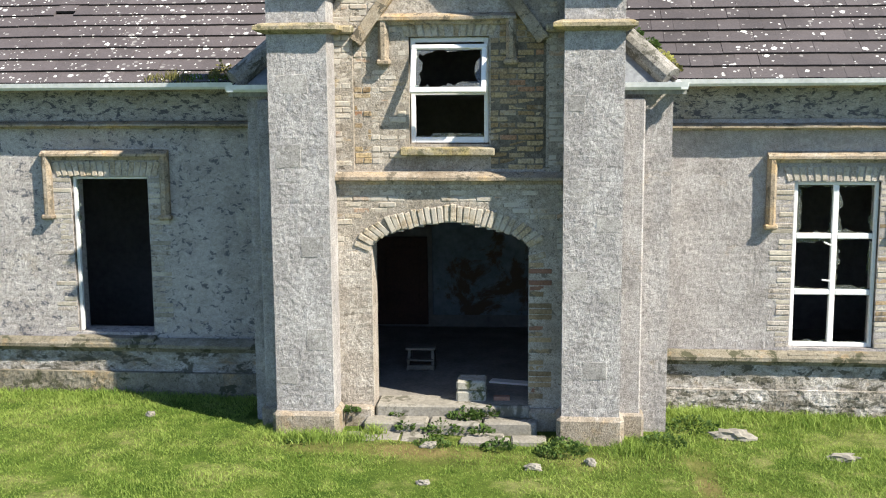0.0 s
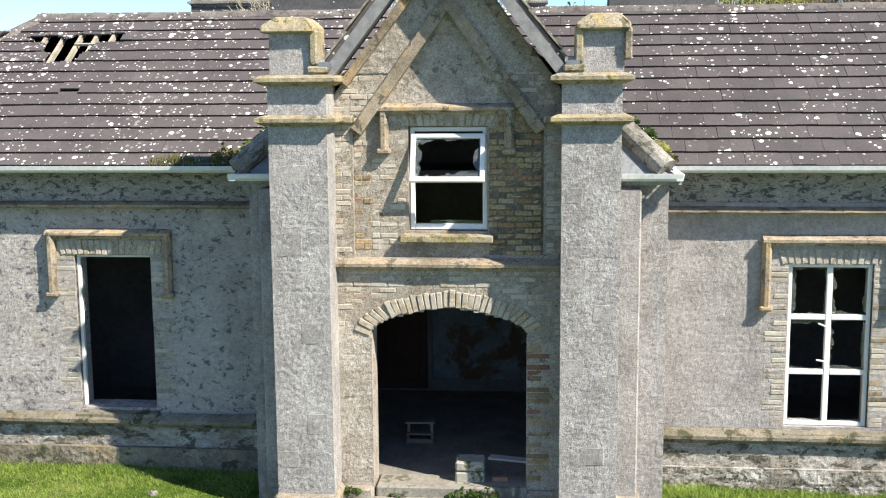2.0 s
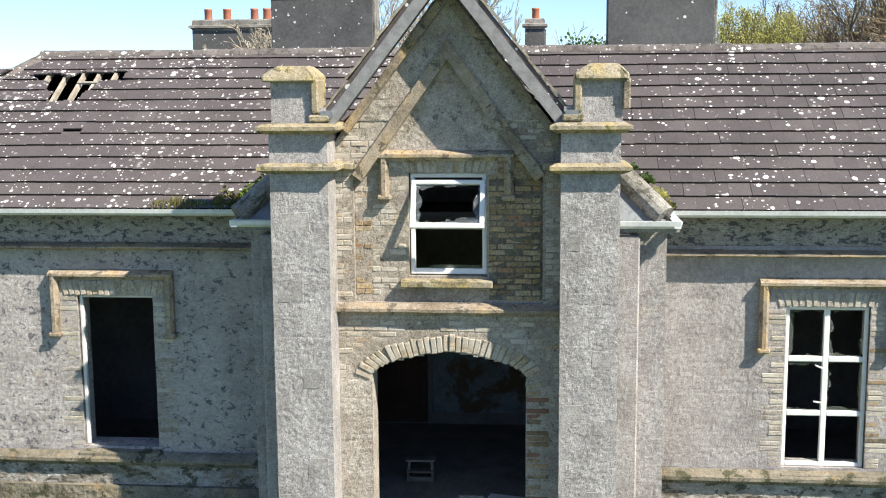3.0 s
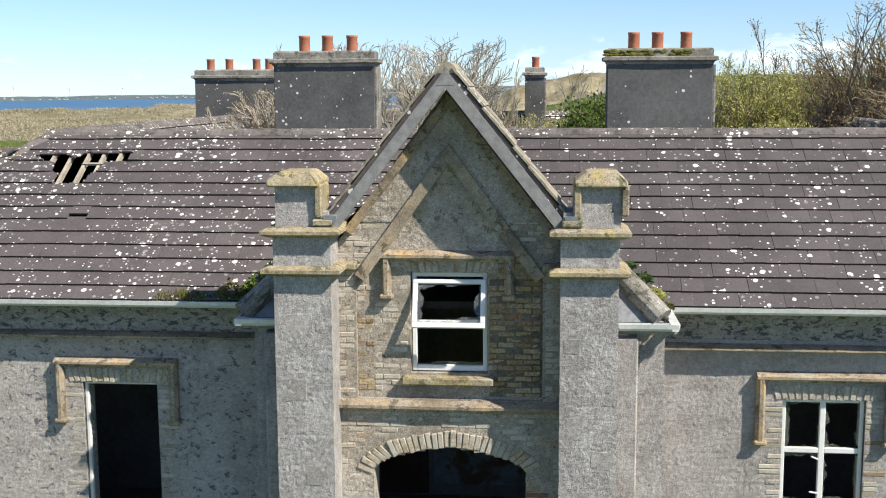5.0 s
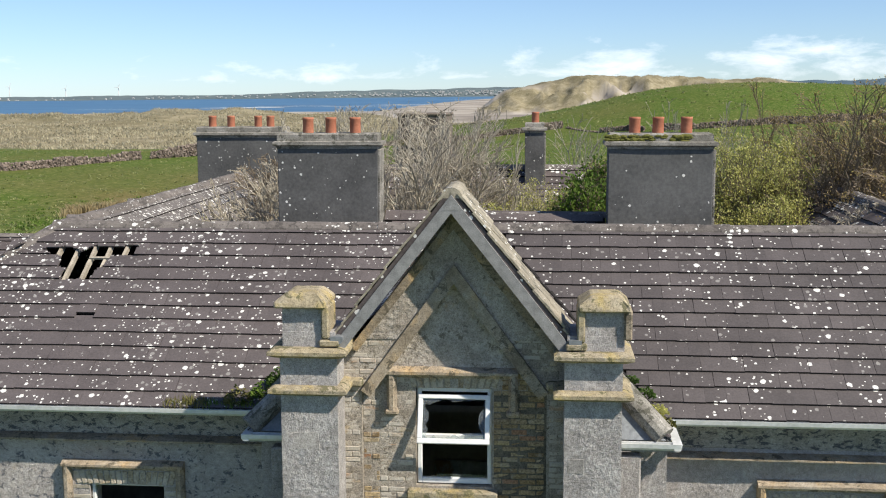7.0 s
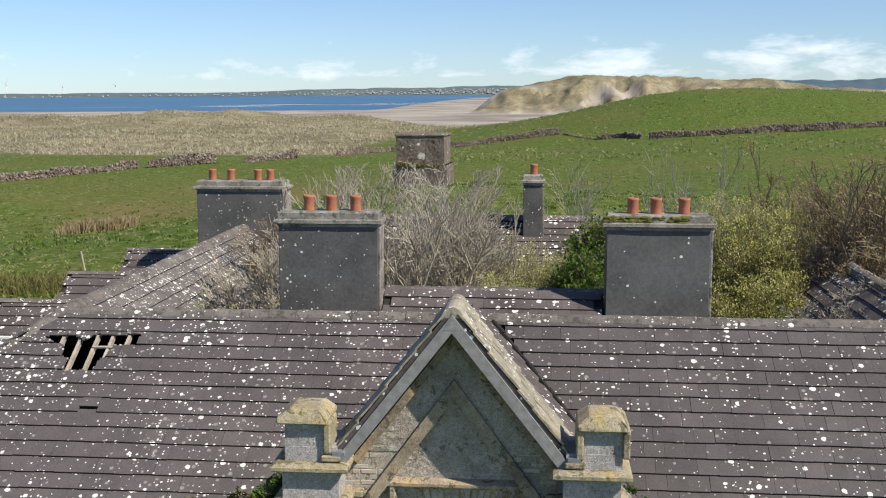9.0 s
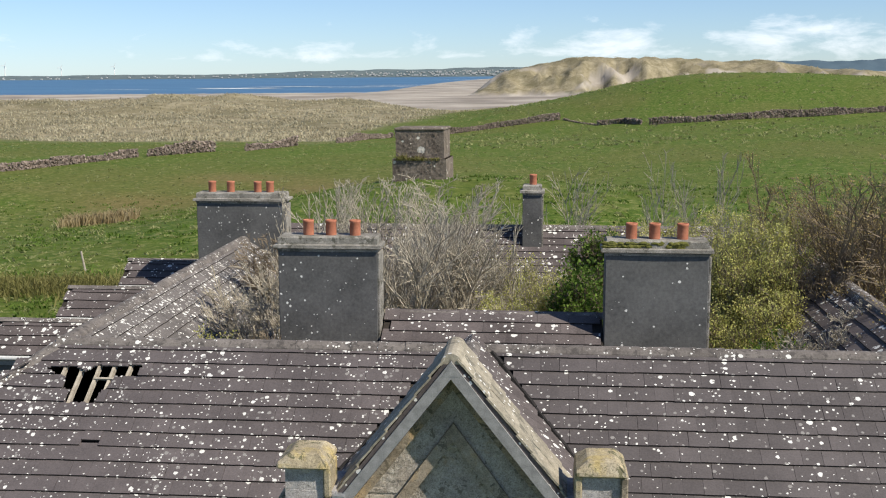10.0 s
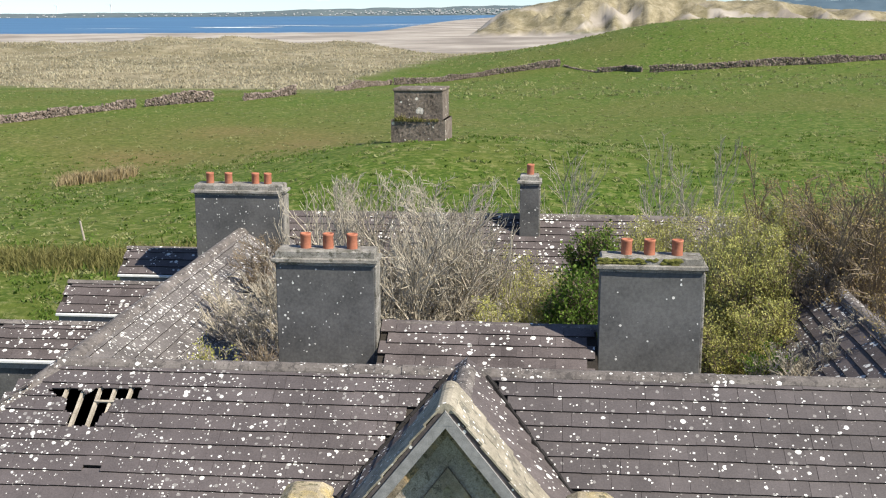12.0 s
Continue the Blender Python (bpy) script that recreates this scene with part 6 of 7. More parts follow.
for x, ya, yb in ((-8.07, 17.40, 17.98), (-7.775, 16.95, 17.95), (-7.487, 16.95, 18.0), (-7.225, 17.2, 18.0), (-6.94, 17.4, 17.96)):
    a, b = on_slope(x - 0.02, ya, -0.085), on_slope(x + 0.015, yb, -0.085)
    bm = bmesh.new()
    prism(bm, [a + Vector((-0.024, 0, 0)), a + Vector((0.024, 0, 0)), a + Vector((0.020, 0, 0.09)), a + Vector((-0.024, 0, 0.10))], b - a)
    part("rafter", bm, M_TIMBER, roof_front, "pale broken rafter")
for y, xa, xb in ((17.56, -7.50, -7.12),):
    a, b = on_slope(xa, y, 0.0), on_slope(xb, y, 0.0)
    bm = bmesh.new()
    prism(bm, [a, a + Vector((0, 0.035, 0.02)), a + Vector((0, 0.02, 0.05)), a + Vector((0, -0.015, 0.03))], b - a)
    part("batten", bm, M_TIMBER, roof_front)
# what is left of the tiles along its edge
rnd = random.Random(8)
for k in range(int(math.ceil(LEN / TG))):
    for i in range(int((X1 - X0) / TW) + 2):
        u0, v0 = (TW / 2 if k % 2 else 0) - TW + i * TW, k * TG
        if not in_hole(X0 + u0 + TW / 2, v0 + TG / 2):
            continue
        nu, nv, l_ = 12, 12, TG + 0.07
        keep = [[not gone(X0 + u0 + TW * (a + 0.5) / nu, EAVE_Y + (v0 + l_ * (b + 0.5) / nv) / LEN * (RIDGE_Y - EAVE_Y)) for b in range(nv)] for a in range(nu)]
        wob = {(a, b): (rnd.uniform(-0.006, 0.006), rnd.uniform(-0.006, 0.006)) for a in range(nu + 1) for b in range(nv + 1)}
        left = {(a, b) for a in range(nu) for b in range(nv) if keep[a][b]}
        while left:
            piece, todo = set(), [left.pop()]
            while todo:
                c = todo.pop()
                piece.add(c)
                for n_ in ((c[0] - 1, c[1]), (c[0] + 1, c[1]), (c[0], c[1] - 1), (c[0], c[1] + 1)):
                    if n_ in left:
                        left.discard(n_)
                        todo.append(n_)
            if len(piece) < 5:
                continue
            bm = bmesh.new()
            grid = {}

            def corner(a, b, z):
                if (a, b, z) not in grid:
                    du, dv = wob[a, b] if 0 < a < nu and 0 < b < nv else (0, 0)
                    grid[a, b, z] = bm.verts.new((0.003 + (TW - 0.006) * a / nu + du, l_ * b / nv + dv, z))
                return grid[a, b, z]
            for a, b in sorted(piece):
                for z, order in ((0.026, 1), (0.0, -1)):
                    bm.faces.new([corner(*c, z) for c in ((a, b), (a + 1, b), (a + 1, b + 1), (a, b + 1))][::order])
                for da, db, p, q in ((-1, 0, (a, b + 1), (a, b)), (1, 0, (a + 1, b), (a + 1, b + 1)), (0, -1, (a, b), (a + 1, b)), (0, 1, (a + 1, b + 1), (a, b + 1))):
                    if (a + da, b + db) not in piece:
                        f = bm.faces.new((corner(*p, 0.0), corner(*q, 0.0), corner(*q, 0.026), corner(*p, 0.026)))
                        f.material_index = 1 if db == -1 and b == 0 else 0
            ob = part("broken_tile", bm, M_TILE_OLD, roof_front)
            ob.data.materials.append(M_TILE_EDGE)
            ob.matrix_local = FRONT_M @ Matrix.Translation((u0, v0, 0.034 + rnd.uniform(0, 0.012))) @ Matrix.Rotation(-math.atan2(0.034, l_) + rnd.uniform(-0.03, 0.03), 4, "X") @ Matrix.Rotation(rnd.uniform(-0.03, 0.03), 4, "Y")
# moss on one stack's cap
rnd = random.Random(4)
bm = bmesh.new()
for i in range(70):
    x = rnd.uniform(1.2, 2.75)
    mm = Matrix.Translation((x, 21.075 + rnd.uniform(-0.01, 0.03), 8.385 + rnd.uniform(-0.045, 0.045))) @ Matrix.Diagonal((rnd.uniform(0.04, 0.10), 0.035, rnd.uniform(0.02, 0.045), 1))
    bmesh.ops.create_icosphere(bm, subdivisions=2, radius=1, matrix=mm)
for v in bm.verts:
    v.co += Vector((0.012, 0.012, 0.012)) * noise2(v.co.x * 9, v.co.z * 9, 3)
part("moss_patch", bm, M_MOSS, c2, "yellow-green moss")
# iron gutter hoppers beside the kneelers
for sx, x in ((-1, -2.62), (1, 0.44)):
    bm = bmesh.new()
    tube(bm, (x, FRONT - 0.02, 6.13), (x, GABLE + 0.4, 6.13), 0.085, 0.085, 12)
    for v in bm.verts:
        if v.co.z > 6.15:
            v.co.z = 6.15 + (v.co.z - 6.15) * 0.15
    part("gutter_end", bm, M_LEAD, house, "bent lead gutter end")

# ---- the land behind ----
M_RUBBLE = mat("dry_stone", (0.105, 0.083, 0.068), (0.27, 0.22, 0.185), 0.6, 3.0, 0.95, 0.5, 0.05, vary=0.35, island=True)
M_TOWER = mat("rough_concrete_masonry", (0.075, 0.06, 0.05), (0.24, 0.20, 0.165), 1.2, 7.0, 0.95, 0.8, 0.08, spots=[((0.58, 0.55, 0.49), 3.6, 0.2), ((0.5, 0.47, 0.42), 1.6, 0.16)])


def boulder(bm, c, r, rr):
    mm = Matrix.Translation(c) @ Euler((rr.uniform(0, 3), rr.uniform(0, 3), rr.uniform(0, 3))).to_matrix().to_4x4() @ Matrix.Diagonal((r * rr.uniform(0.8, 1.3), r * rr.uniform(0.7, 1.1), r * rr.uniform(0.6, 0.9), 1))
    cube = [mm @ Vector((a, b, d)) for a in (-1, 1) for b in (-1, 1) for d in (-1, 1)]
    vs = [bm.verts.new(p + Vector((rr.uniform(-0.2, 0.2), rr.uniform(-0.2, 0.2), rr.uniform(-0.2, 0.2))) * r) for p in cube]
    for q in ((0, 1, 3, 2), (4, 6, 7, 5), (0, 4, 5, 1), (2, 3, 7, 6), (0, 2, 6, 4), (1, 5, 7, 3)):
        bm.faces.new([vs[i] for i in q])


def stone_wall(points, height, seed):
    """Tumbled dry-stone wall along a line on the ground."""
    rr = random.Random(seed)
    bm = bmesh.new()
    for (xa, ya), (xb, yb) in zip(points, points[1:]):
        n = int(math.hypot(xb - xa, yb - ya) / 0.19)
        for i in range(n):
            t = i / n
            x, y = xa + (xb - xa) * t, ya + (yb - ya) * t
            h = height * (0.75 + 0.5 * noise2(x, y, 0.12, seed))
            z = 0.1
            while z < h:
                boulder(bm, Vector((x + rr.uniform(-0.15, 0.15), y + rr.uniform(-0.25, 0.25), ground_z(x, y) + z)), rr.uniform(0.09, 0.155), rr)
                z += 0.18
    ob = part("boundary_wall", bm, M_RUBBLE)
    return tagged(ob, "tumbled dry-stone field wall in the pasture", "stone wall", "field walls")


for i, (pts, h) in enumerate((
    ([(-72, 100), (-59.7, 118.8), (-56.4, 129.1), (-51.9, 140.7)], 1.15),
    ([(-50.9, 141.4), (-44.5, 150.0)], 1.5),
    ([(-40.4, 150.7), (-36.4, 164.9)], 1.3),
    ([(-32.6, 177.1), (-31.1, 198.8), (-27.7, 208.1)], 1.2),
    ([(-27.0, 206.5), (-17.7, 214.6)], 1.3),
    ([(-17.6, 214.7), (-9.0, 224.0), (3.7, 226.9)], 1.6),
    ([(4.4, 226.0), (10.2, 212.4)], 0.35),
    ([(10.4, 211.9), (14.8, 211.3), (18.1, 206.3)], 1.1),
    ([(19.3, 204.2), (28.3, 204.3), (38.4, 205.7), (49.6, 207.0), (62.6, 212.4), (84, 219)], 1.5),
)):
    stone_wall(pts, h, 60 + i)

# concrete tank house on the rise behind the house
tz = ground_z(-8.2, 77.5)
tank = thing("ruined_tower", "square lichened masonry tank tower standing in the pasture", "tower", (-8.2, 77.5, tz))
rough_wall("base", M_TOWER, tank, "y", 76.0, -10.1, -6.35, tz - 0.4, tz + 1.55, 3.2, step=0.12, amp=0.05, joint=0.05, seed=70)
rough_wall("side", M_TOWER, tank, "x+", -6.35, 76.0, 79.2, tz - 0.4, tz + 1.55, 0.3, step=0.14, amp=0.05, joint=0.05, seed=71)
rough_wall("shaft", M_TOWER, tank, "y", 76.25, -9.9, -6.55, tz + 1.5, tz + 3.5, 2.8, step=0.12, amp=0.05, joint=0.05, seed=72)
rough_wall("side", M_TOWER, tank, "x+", -6.55, 76.25, 79.0, tz + 1.5, tz + 3.5, 0.3, step=0.14, amp=0.05, joint=0.05, seed=73)
tank.rotation_euler = (0, 0, radians(-4))
part("cap", one_box(-9.98, 76.17, tz + 3.46, -6.47, 79.1, tz + 3.66, bevel=0.06), M_TOWER, tank)

# leaning post in the pasture
pz = ground_z(-21.8, 51.0)
bm = bmesh.new()
tube(bm, (-21.75, 51, pz - 0.1), (-21.92, 51, pz + 0.95), 0.06, 0.05, 8)
tagged(part("fence_post", bm, M_TIMBER), "grey leaning wooden fence post in grass", "post")

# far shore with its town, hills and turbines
# distance haze is mixed into the shore and hill colours
M_SHORE = mat("hazy_far_shore", (0.085, 0.12, 0.135), (0.14, 0.175, 0.175), 0.004, 0.02, 1.0, 0.0)
M_BLUEHILL = mat("haze_blue_hills", (0.055, 0.095, 0.13), (0.085, 0.13, 0.165), 0.004, 0.02, 1.0, 0.0)
M_WHITE = mat("white_wash", (0.7, 0.7, 0.68), (0.82, 0.82, 0.8), 0.1, 1.0, 0.9, 0.0)


M_HOUSE = mat("pale_far_walls", (0.34, 0.35, 0.35), (0.55, 0.55, 0.54), 0.1, 1.0, 0.9, 0.0)


def far_land(name, x0, x1, y, base, height, material, label, seed):
    verts, faces = [], []
    n = 240
    for i in range(n + 1):
        x = x0 + (x1 - x0) * i / n
        h = height(x) * (1 + 0.25 * noise2(x, 0, 0.004, seed) + 0.12 * noise2(x, 0, 0.02, seed))
        for dy, k in ((-120, 0.0), (-60, 0.25), (0, 0.7), (90, 1.0), (200, 0.9)):
            verts.append((x, y + dy, base + h * k))
    for i in range(n):
        for j in range(4):
            a = i * 5 + j
            faces.append((a, a + 5, a + 6, a + 1))
    me = bpy.data.meshes.new(name)
    me.from_pydata(verts, [], faces)
    me.shade_smooth()
    tagged(part(name, me, material), label, "far shore", kind="structure")


def shore_h(x):
    return 16 + 16 * smooth(-1500, -300, x) + 8 * smooth(-500, 100, x)


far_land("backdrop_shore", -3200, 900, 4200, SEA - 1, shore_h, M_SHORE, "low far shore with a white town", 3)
far_land("backdrop_hills", 300, 3400, 4650, SEA - 1, lambda x: 42 + 10 * smooth(500, 1500, x), M_BLUEHILL, "wooded hills far off, coloured with blue haze", 5)
rr = random.Random(77)
bm = bmesh.new()
for i in range(480):
    x = rr.choice((rr.uniform(-3000, 800), rr.gauss(-350, 320), rr.gauss(-100, 260)))
    t = rr.uniform(0.05, 0.75)
    y = 4100 + 150 * t
    z = SEA - 1 + shore_h(x) * (0.1 + 0.75 * t)
    w, h = rr.uniform(3.0, 7), rr.uniform(2.0, 4)
    box(bm, x, y - 14, z, x + w, y - 6, z + h)
tagged(part("town", bm, M_HOUSE), "scattered white houses on the far shore", "town", kind="stuff")
for x, h in ((-2160, 62), (-1925, 48), (-1705, 52)):
    wt = thing("wind_turbine", "slim white wind turbine on the far shore", "wind turbine", (x, 4400, 0), "turbines on the shore")
    bm = bmesh.new()
    tube(bm, (x, 4400, -8), (x, 4400, h * 0.7), 2.0, 1.3, 6)
    part("mast", bm, M_WHITE, wt)
    for k in range(3):
        a = 0.5 + k * 2.094
        bm = bmesh.new()
        tube(bm, (x, 4398, h * 0.7), (x + 0.3 * h * math.sin(a), 4398, h * 0.7 + 0.3 * h * math.cos(a)), 1.1, 0.4, 5)
        part("blade", bm, M_WHITE, wt)

# ---- plants ----
def leaf_mat(name, dark, light, patch=1.3):
    m, n, l, b = node_mat(name)
    g = n.new("ShaderNodeNewGeometry")
    t = n.new("ShaderNodeTexNoise")
    t.inputs["Scale"].default_value, t.inputs["Detail"].default_value = patch, 4
    l.new(g.outputs["Position"], t.inputs["Vector"])
    ma = n.new("ShaderNodeMath")
    ma.operation = "MULTIPLY_ADD"
    ma.inputs[1].default_value, ma.inputs[2].default_value = 1.5, -0.5
    l.new(t.outputs["Fac"], ma.inputs[0])
    ad = n.new("ShaderNodeMath")
    ad.operation = "MULTIPLY_ADD"
    ad.inputs[1].default_value = 0.6
    l.new(g.outputs["Random Per Island"], ad.inputs[0])
    l.new(ma.outputs[0], ad.inputs[2])
    r = ramp(n, [(0.0, dark), (1.0, light)])
    l.new(ad.outputs[0], r.inputs["Fac"])
    l.new(r.outputs["Color"], b.inputs["Base Color"])
    b.inputs["Roughness"].default_value = 0.75
    b.inputs["Specular IOR Level"].default_value = 0.2
    tr = n.new("ShaderNodeBsdfTranslucent")
    l.new(r.outputs["Color"], tr.inputs["Color"])
    mx = n.new("ShaderNodeMixShader")
    mx.inputs[0].default_value = 0.35
    l.new(b.outputs[0], mx.inputs[1])
    l.new(tr.outputs[0], mx.inputs[2])
    l.new(mx.outputs[0], n["Material Output"].inputs["Surface"])
    return m


M_BLADE = leaf_mat("grass_blade", (0.095, 0.185, 0.022), (0.37, 0.465, 0.115))
M_TUFT = leaf_mat("dark_tuft", (0.045, 0.095, 0.012), (0.16, 0.24, 0.045))
M_RANK = leaf_mat("rank_grass", (0.085, 0.095, 0.022), (0.29, 0.265, 0.10))
M_STRAW = leaf_mat("pale_tussock", (0.15, 0.18, 0.055), (0.36, 0.37, 0.17))
M_MARRAM = leaf_mat("marram", (0.30, 0.265, 0.17), (0.52, 0.475, 0.335), 0.06)
M_REED = leaf_mat("dry_reed", (0.26, 0.20, 0.10), (0.48, 0.40, 0.24))
M_WILLOW = leaf_mat("willow_leaf", (0.29, 0.295, 0.075), (0.56, 0.55, 0.20), 1.6)
M_EVER = leaf_mat("evergreen_leaf", (0.03, 0.075, 0.01), (0.18, 0.27, 0.05), 2.2)
M_WEED = leaf_mat("weed_leaf", (0.035, 0.075, 0.015), (0.12, 0.19, 0.05))
M_BUD = leaf_mat("reddish_bud", (0.23, 0.16, 0.07), (0.46, 0.37, 0.15))
M_BARK = mat("grey_bark", (0.25, 0.222, 0.168), (0.55, 0.50, 0.40), 2.0, 20, 0.9, 0.2, 0.005)
M_BARK_D = mat("brown_bark", (0.12, 0.092, 0.062), (0.29, 0.235, 0.165), 2.0, 20, 0.9, 0.2, 0.005)


class Soup:
    """Collects triangles and quads for one mesh."""
    def __init__(self):
        self.v, self.f = [], []

    def tri(self, a, b, c):
        n = len(self.v)
        self.v += [a, b, c]
        self.f.append((n, n + 1, n + 2))

    def quad(self, a, b, c, d):
        n = len(self.v)
        self.v += [a, b, c, d]
        self.f.append((n, n + 1, n + 2, n + 3))

    def twig(self, a, b, r0, r1, n=3):
        d = (b - a)
        if d.length < 1e-5:
            return
        d.normalize()
        u = d.orthogonal().normalized()
        w = d.cross(u)
        k = len(self.v)
        for c, r in ((a, r0), (b, r1)):
            for i in range(n):
                t = 2 * math.pi * i / n
                self.v.append(c + (u * math.cos(t) + w * math.sin(t)) * r)
        for i in range(n):
            j = (i + 1) % n
            self.f.append((k + i, k + j, k + n + j, k + n + i))

    def leaf(self, p, d, size, rr):
        d = d.normalized()
        s = d.cross(Vector((rr.uniform(-1, 1), rr.uniform(-1, 1), rr.uniform(-1, 1)))).normalized() * size * 0.4
        self.quad(p, p + d * size * 0.5 + s, p + d * size, p + d * size * 0.5 - s)

    def mesh(self, name):
        me = bpy.data.meshes.new(name)
        me.from_pydata([tuple(p) for p in self.v], [], self.f)
        return me


def bush(name, label, base, stems, height, spread, bark, seed, leaves=None, leaf_n=0, leaf_size=0.06, twigs=5, wild=0.35, thick=0.035, lean=(0, 0), category="tree", depth=3, group="", slim=0.68, rise=0.9, least=0.0065, trim=0.45):
    """A multi-stemmed tree or shrub: curved limbs that fork into ever finer twigs, with leaves or buds on them."""
    rr = random.Random(seed)
    wood, fine, crown = Soup(), Soup(), Soup()
    ends, runs = [], []

    def grow(p, d, length, r, level):
        segs = (7, 5, 4, 3)[min(level, 3)]
        soup = wood if level == 0 else fine
        curl = Vector((rr.uniform(-1, 1), rr.uniform(-1, 1), rr.uniform(-0.5, rise))) * wild * 0.11
        for i in range(segs):
            d = (d + curl + Vector((rr.uniform(-1, 1), rr.uniform(-1, 1), rr.uniform(-0.8, 0.9))) * wild * 0.16).normalized()
            q = p + d * length / segs
            runs.append((soup, p.copy(), q.copy(), r * (1 - i / segs * 0.6), r * (1 - (i + 1) / segs * 0.6), 5 if level == 0 else 3))
            ends.append((q, d, level))
            if level < depth and (i > 1 or level):
                for _ in range((1 if rr.random() < 0.7 else 2) if level else max(1, twigs // 2)):
                    side = d.cross(Vector((rr.uniform(-1, 1), rr.uniform(-1, 1), rr.uniform(-0.4, 1)))).normalized()
                    out = d * rr.uniform(0.7, 1.0) + side * rr.uniform(0.45, 0.9) + Vector((0, 0, 0.25 * rise))
                    grow(q, out.normalized(), length * (1 - 0.45 * i / segs) * rr.uniform(0.34, 0.68), max(0.0035, r * 0.5), level + 1)
            p = q
    base = Vector(base)
    for i in range(stems):
        a = 2 * math.pi * (i + rr.random()) / stems
        tilt = rr.uniform(0.15, 1.0)
        d = Vector((math.cos(a) * spread / height * tilt, math.sin(a) * spread / height * tilt, 1)).normalized()
        grow(Vector((math.cos(a) * 0.2, math.sin(a) * 0.2, 0)), d, height * rr.uniform(0.5, 0.95), thick * rr.uniform(0.7, 1.2), 0)
    # bring the whole plant to its true height and breadth
    tops = sorted(e[0].z for e in ends)
    wide = sorted(math.hypot(e[0].x, e[0].y) for e in ends)
    kz, kr = height / tops[int(len(tops) * 0.985)], spread / wide[int(len(wide) * 0.93)]

    kr = kz * min(1.5, max(slim, kr / kz))

    def fit_in(p):
        z = p.z * kz
        if z > height:
            z = height + (z - height) * trim
        far = math.hypot(p.x, p.y) * kr
        k = kr * ((spread + (far - spread) * 0.35) / far if far > spread else 1)
        return base + Vector((p.x * k + lean[0] * z, p.y * k + lean[1] * z, z))
    for soup, p, q, r0, r1, n in runs:
        soup.twig(fit_in(p), fit_in(q), max(least, r0), max(least * 0.8, r1), n)
    t = thing(name, label, category, base, group)
    part("trunk", wood.mesh("trunk"), bark, t)
    part("crown", fine.mesh("crown"), bark, t)
    if leaves:
        pool = [e for e in ends if e[2] >= 1]
        for _ in range(leaf_n):
            p, d, _l = rr.choice(pool)
            o = Vector((rr.gauss(0, 1), rr.gauss(0, 1), rr.gauss(0, 1))) * leaf_size * 1.3
            crown.leaf(fit_in(p) + o, d + Vector((rr.uniform(-1, 1), rr.uniform(-1, 1), rr.uniform(-0.6, 1))), leaf_size * rr.uniform(0.6, 1.3), rr)
        part("foliage", crown.mesh("foliage"), leaves, t)
    return t


BARE = "bare grey many-stemmed tree growing in the court"
tagged(part("court", one_box(-4.9, 21.5, -0.2, 3.4, 29.9, 2.6), M_GRASS), "overgrown earth of the inner court", "court", kind="structure")
for i, (x, y, st, h, sp, lean) in enumerate(((-2.9, 25.6, 10, 6.0, 2.3, (-0.02, 0)), (-2.2, 26.6, 7, 6.3, 1.5, (0.03, 0)), (-4.4, 27.6, 8, 6.3, 1.9, (-0.03, 0)), (-2.4, 23.9, 9, 3.8, 1.6, (0.04, 0)), (-3.4, 28.8, 7, 6.3, 1.8, (0, 0)), (-1.6, 24.6, 6, 3.3, 1.3, (0.08, 0)))):
    bush("bare_tree", BARE, (x, y, 2.5), st, h, sp, M_BARK, 100 + i, twigs=4, wild=0.26, thick=0.06, lean=lean, group="bare trees in the court", slim=0.85, rise=1.0, least=0.0085, trim=0.4)
bush("bare_tree", "bare grey shrub leaning over the wing roof", (-5.4, 23.6, 4.7), 9, 3.0, 1.5, M_BARK, 120, twigs=4, wild=0.7, thick=0.025, lean=(-0.22, -0.1), group="bare trees in the court", rise=0.7, least=0.0075, trim=0.25)
bush("bare_tree", "bare grey shrub leaning over the wing roof", (-6.0, 26.4, 5.4), 7, 2.3, 1.2, M_BARK_D, 121, twigs=4, wild=0.7, thick=0.022, lean=(-0.2, 0), group="bare trees in the court", rise=0.7, least=0.0075, trim=0.25)
for i, (x, y, z, st, h, sp, n) in enumerate(((4.5, 25.0, 3.4, 10, 4.4, 1.0, 17000), (3.9, 27.2, 3.0, 10, 5.0, 1.1, 14000), (5.4, 26.4, 5.2, 9, 2.7, 0.9, 13000), (4.2, 23.0, 3.6, 9, 3.2, 0.9, 14000), (5.2, 29.4, 4.6, 9, 3.3, 1.2, 12000), (3.5, 31.0, 4.6, 8, 2.8, 1.2, 9000), (5.2, 24.0, 4.4, 9, 2.5, 0.8, 9000), (6.3, 30.6, 5.6, 8, 2.3, 1.0, 7000), (2.2, 29.6, 4.4, 8, 3.0, 1.0, 9000))):
    bush("willow", "yellow-green budding willow crowding the court roof", (x, y, z), st, h, sp, M_BARK if i % 3 else M_BARK_D, 130 + i, M_WILLOW, int(n * 1.7), 0.042, twigs=4, wild=0.5, thick=0.025, group="willows")
for i, (x, y, z, h, n) in enumerate(((-0.4, 24.2, 3.7, 3.0, 12000), (0.1, 25.8, 3.4, 3.5, 12000), (-1.1, 23.6, 3.7, 2.6, 8000), (-0.2, 27.4, 3.4, 3.6, 7000), (-2.6, 23.0, 4.2, 1.9, 5000))):
    bush("willow", "thin yellow-green willow scrub in the court", (x, y, z), 8, h, 1.0, M_BARK, 140 + i, M_WILLOW, int(n * 1.6), 0.038, twigs=4, wild=0.5, thick=0.018, group="willows")
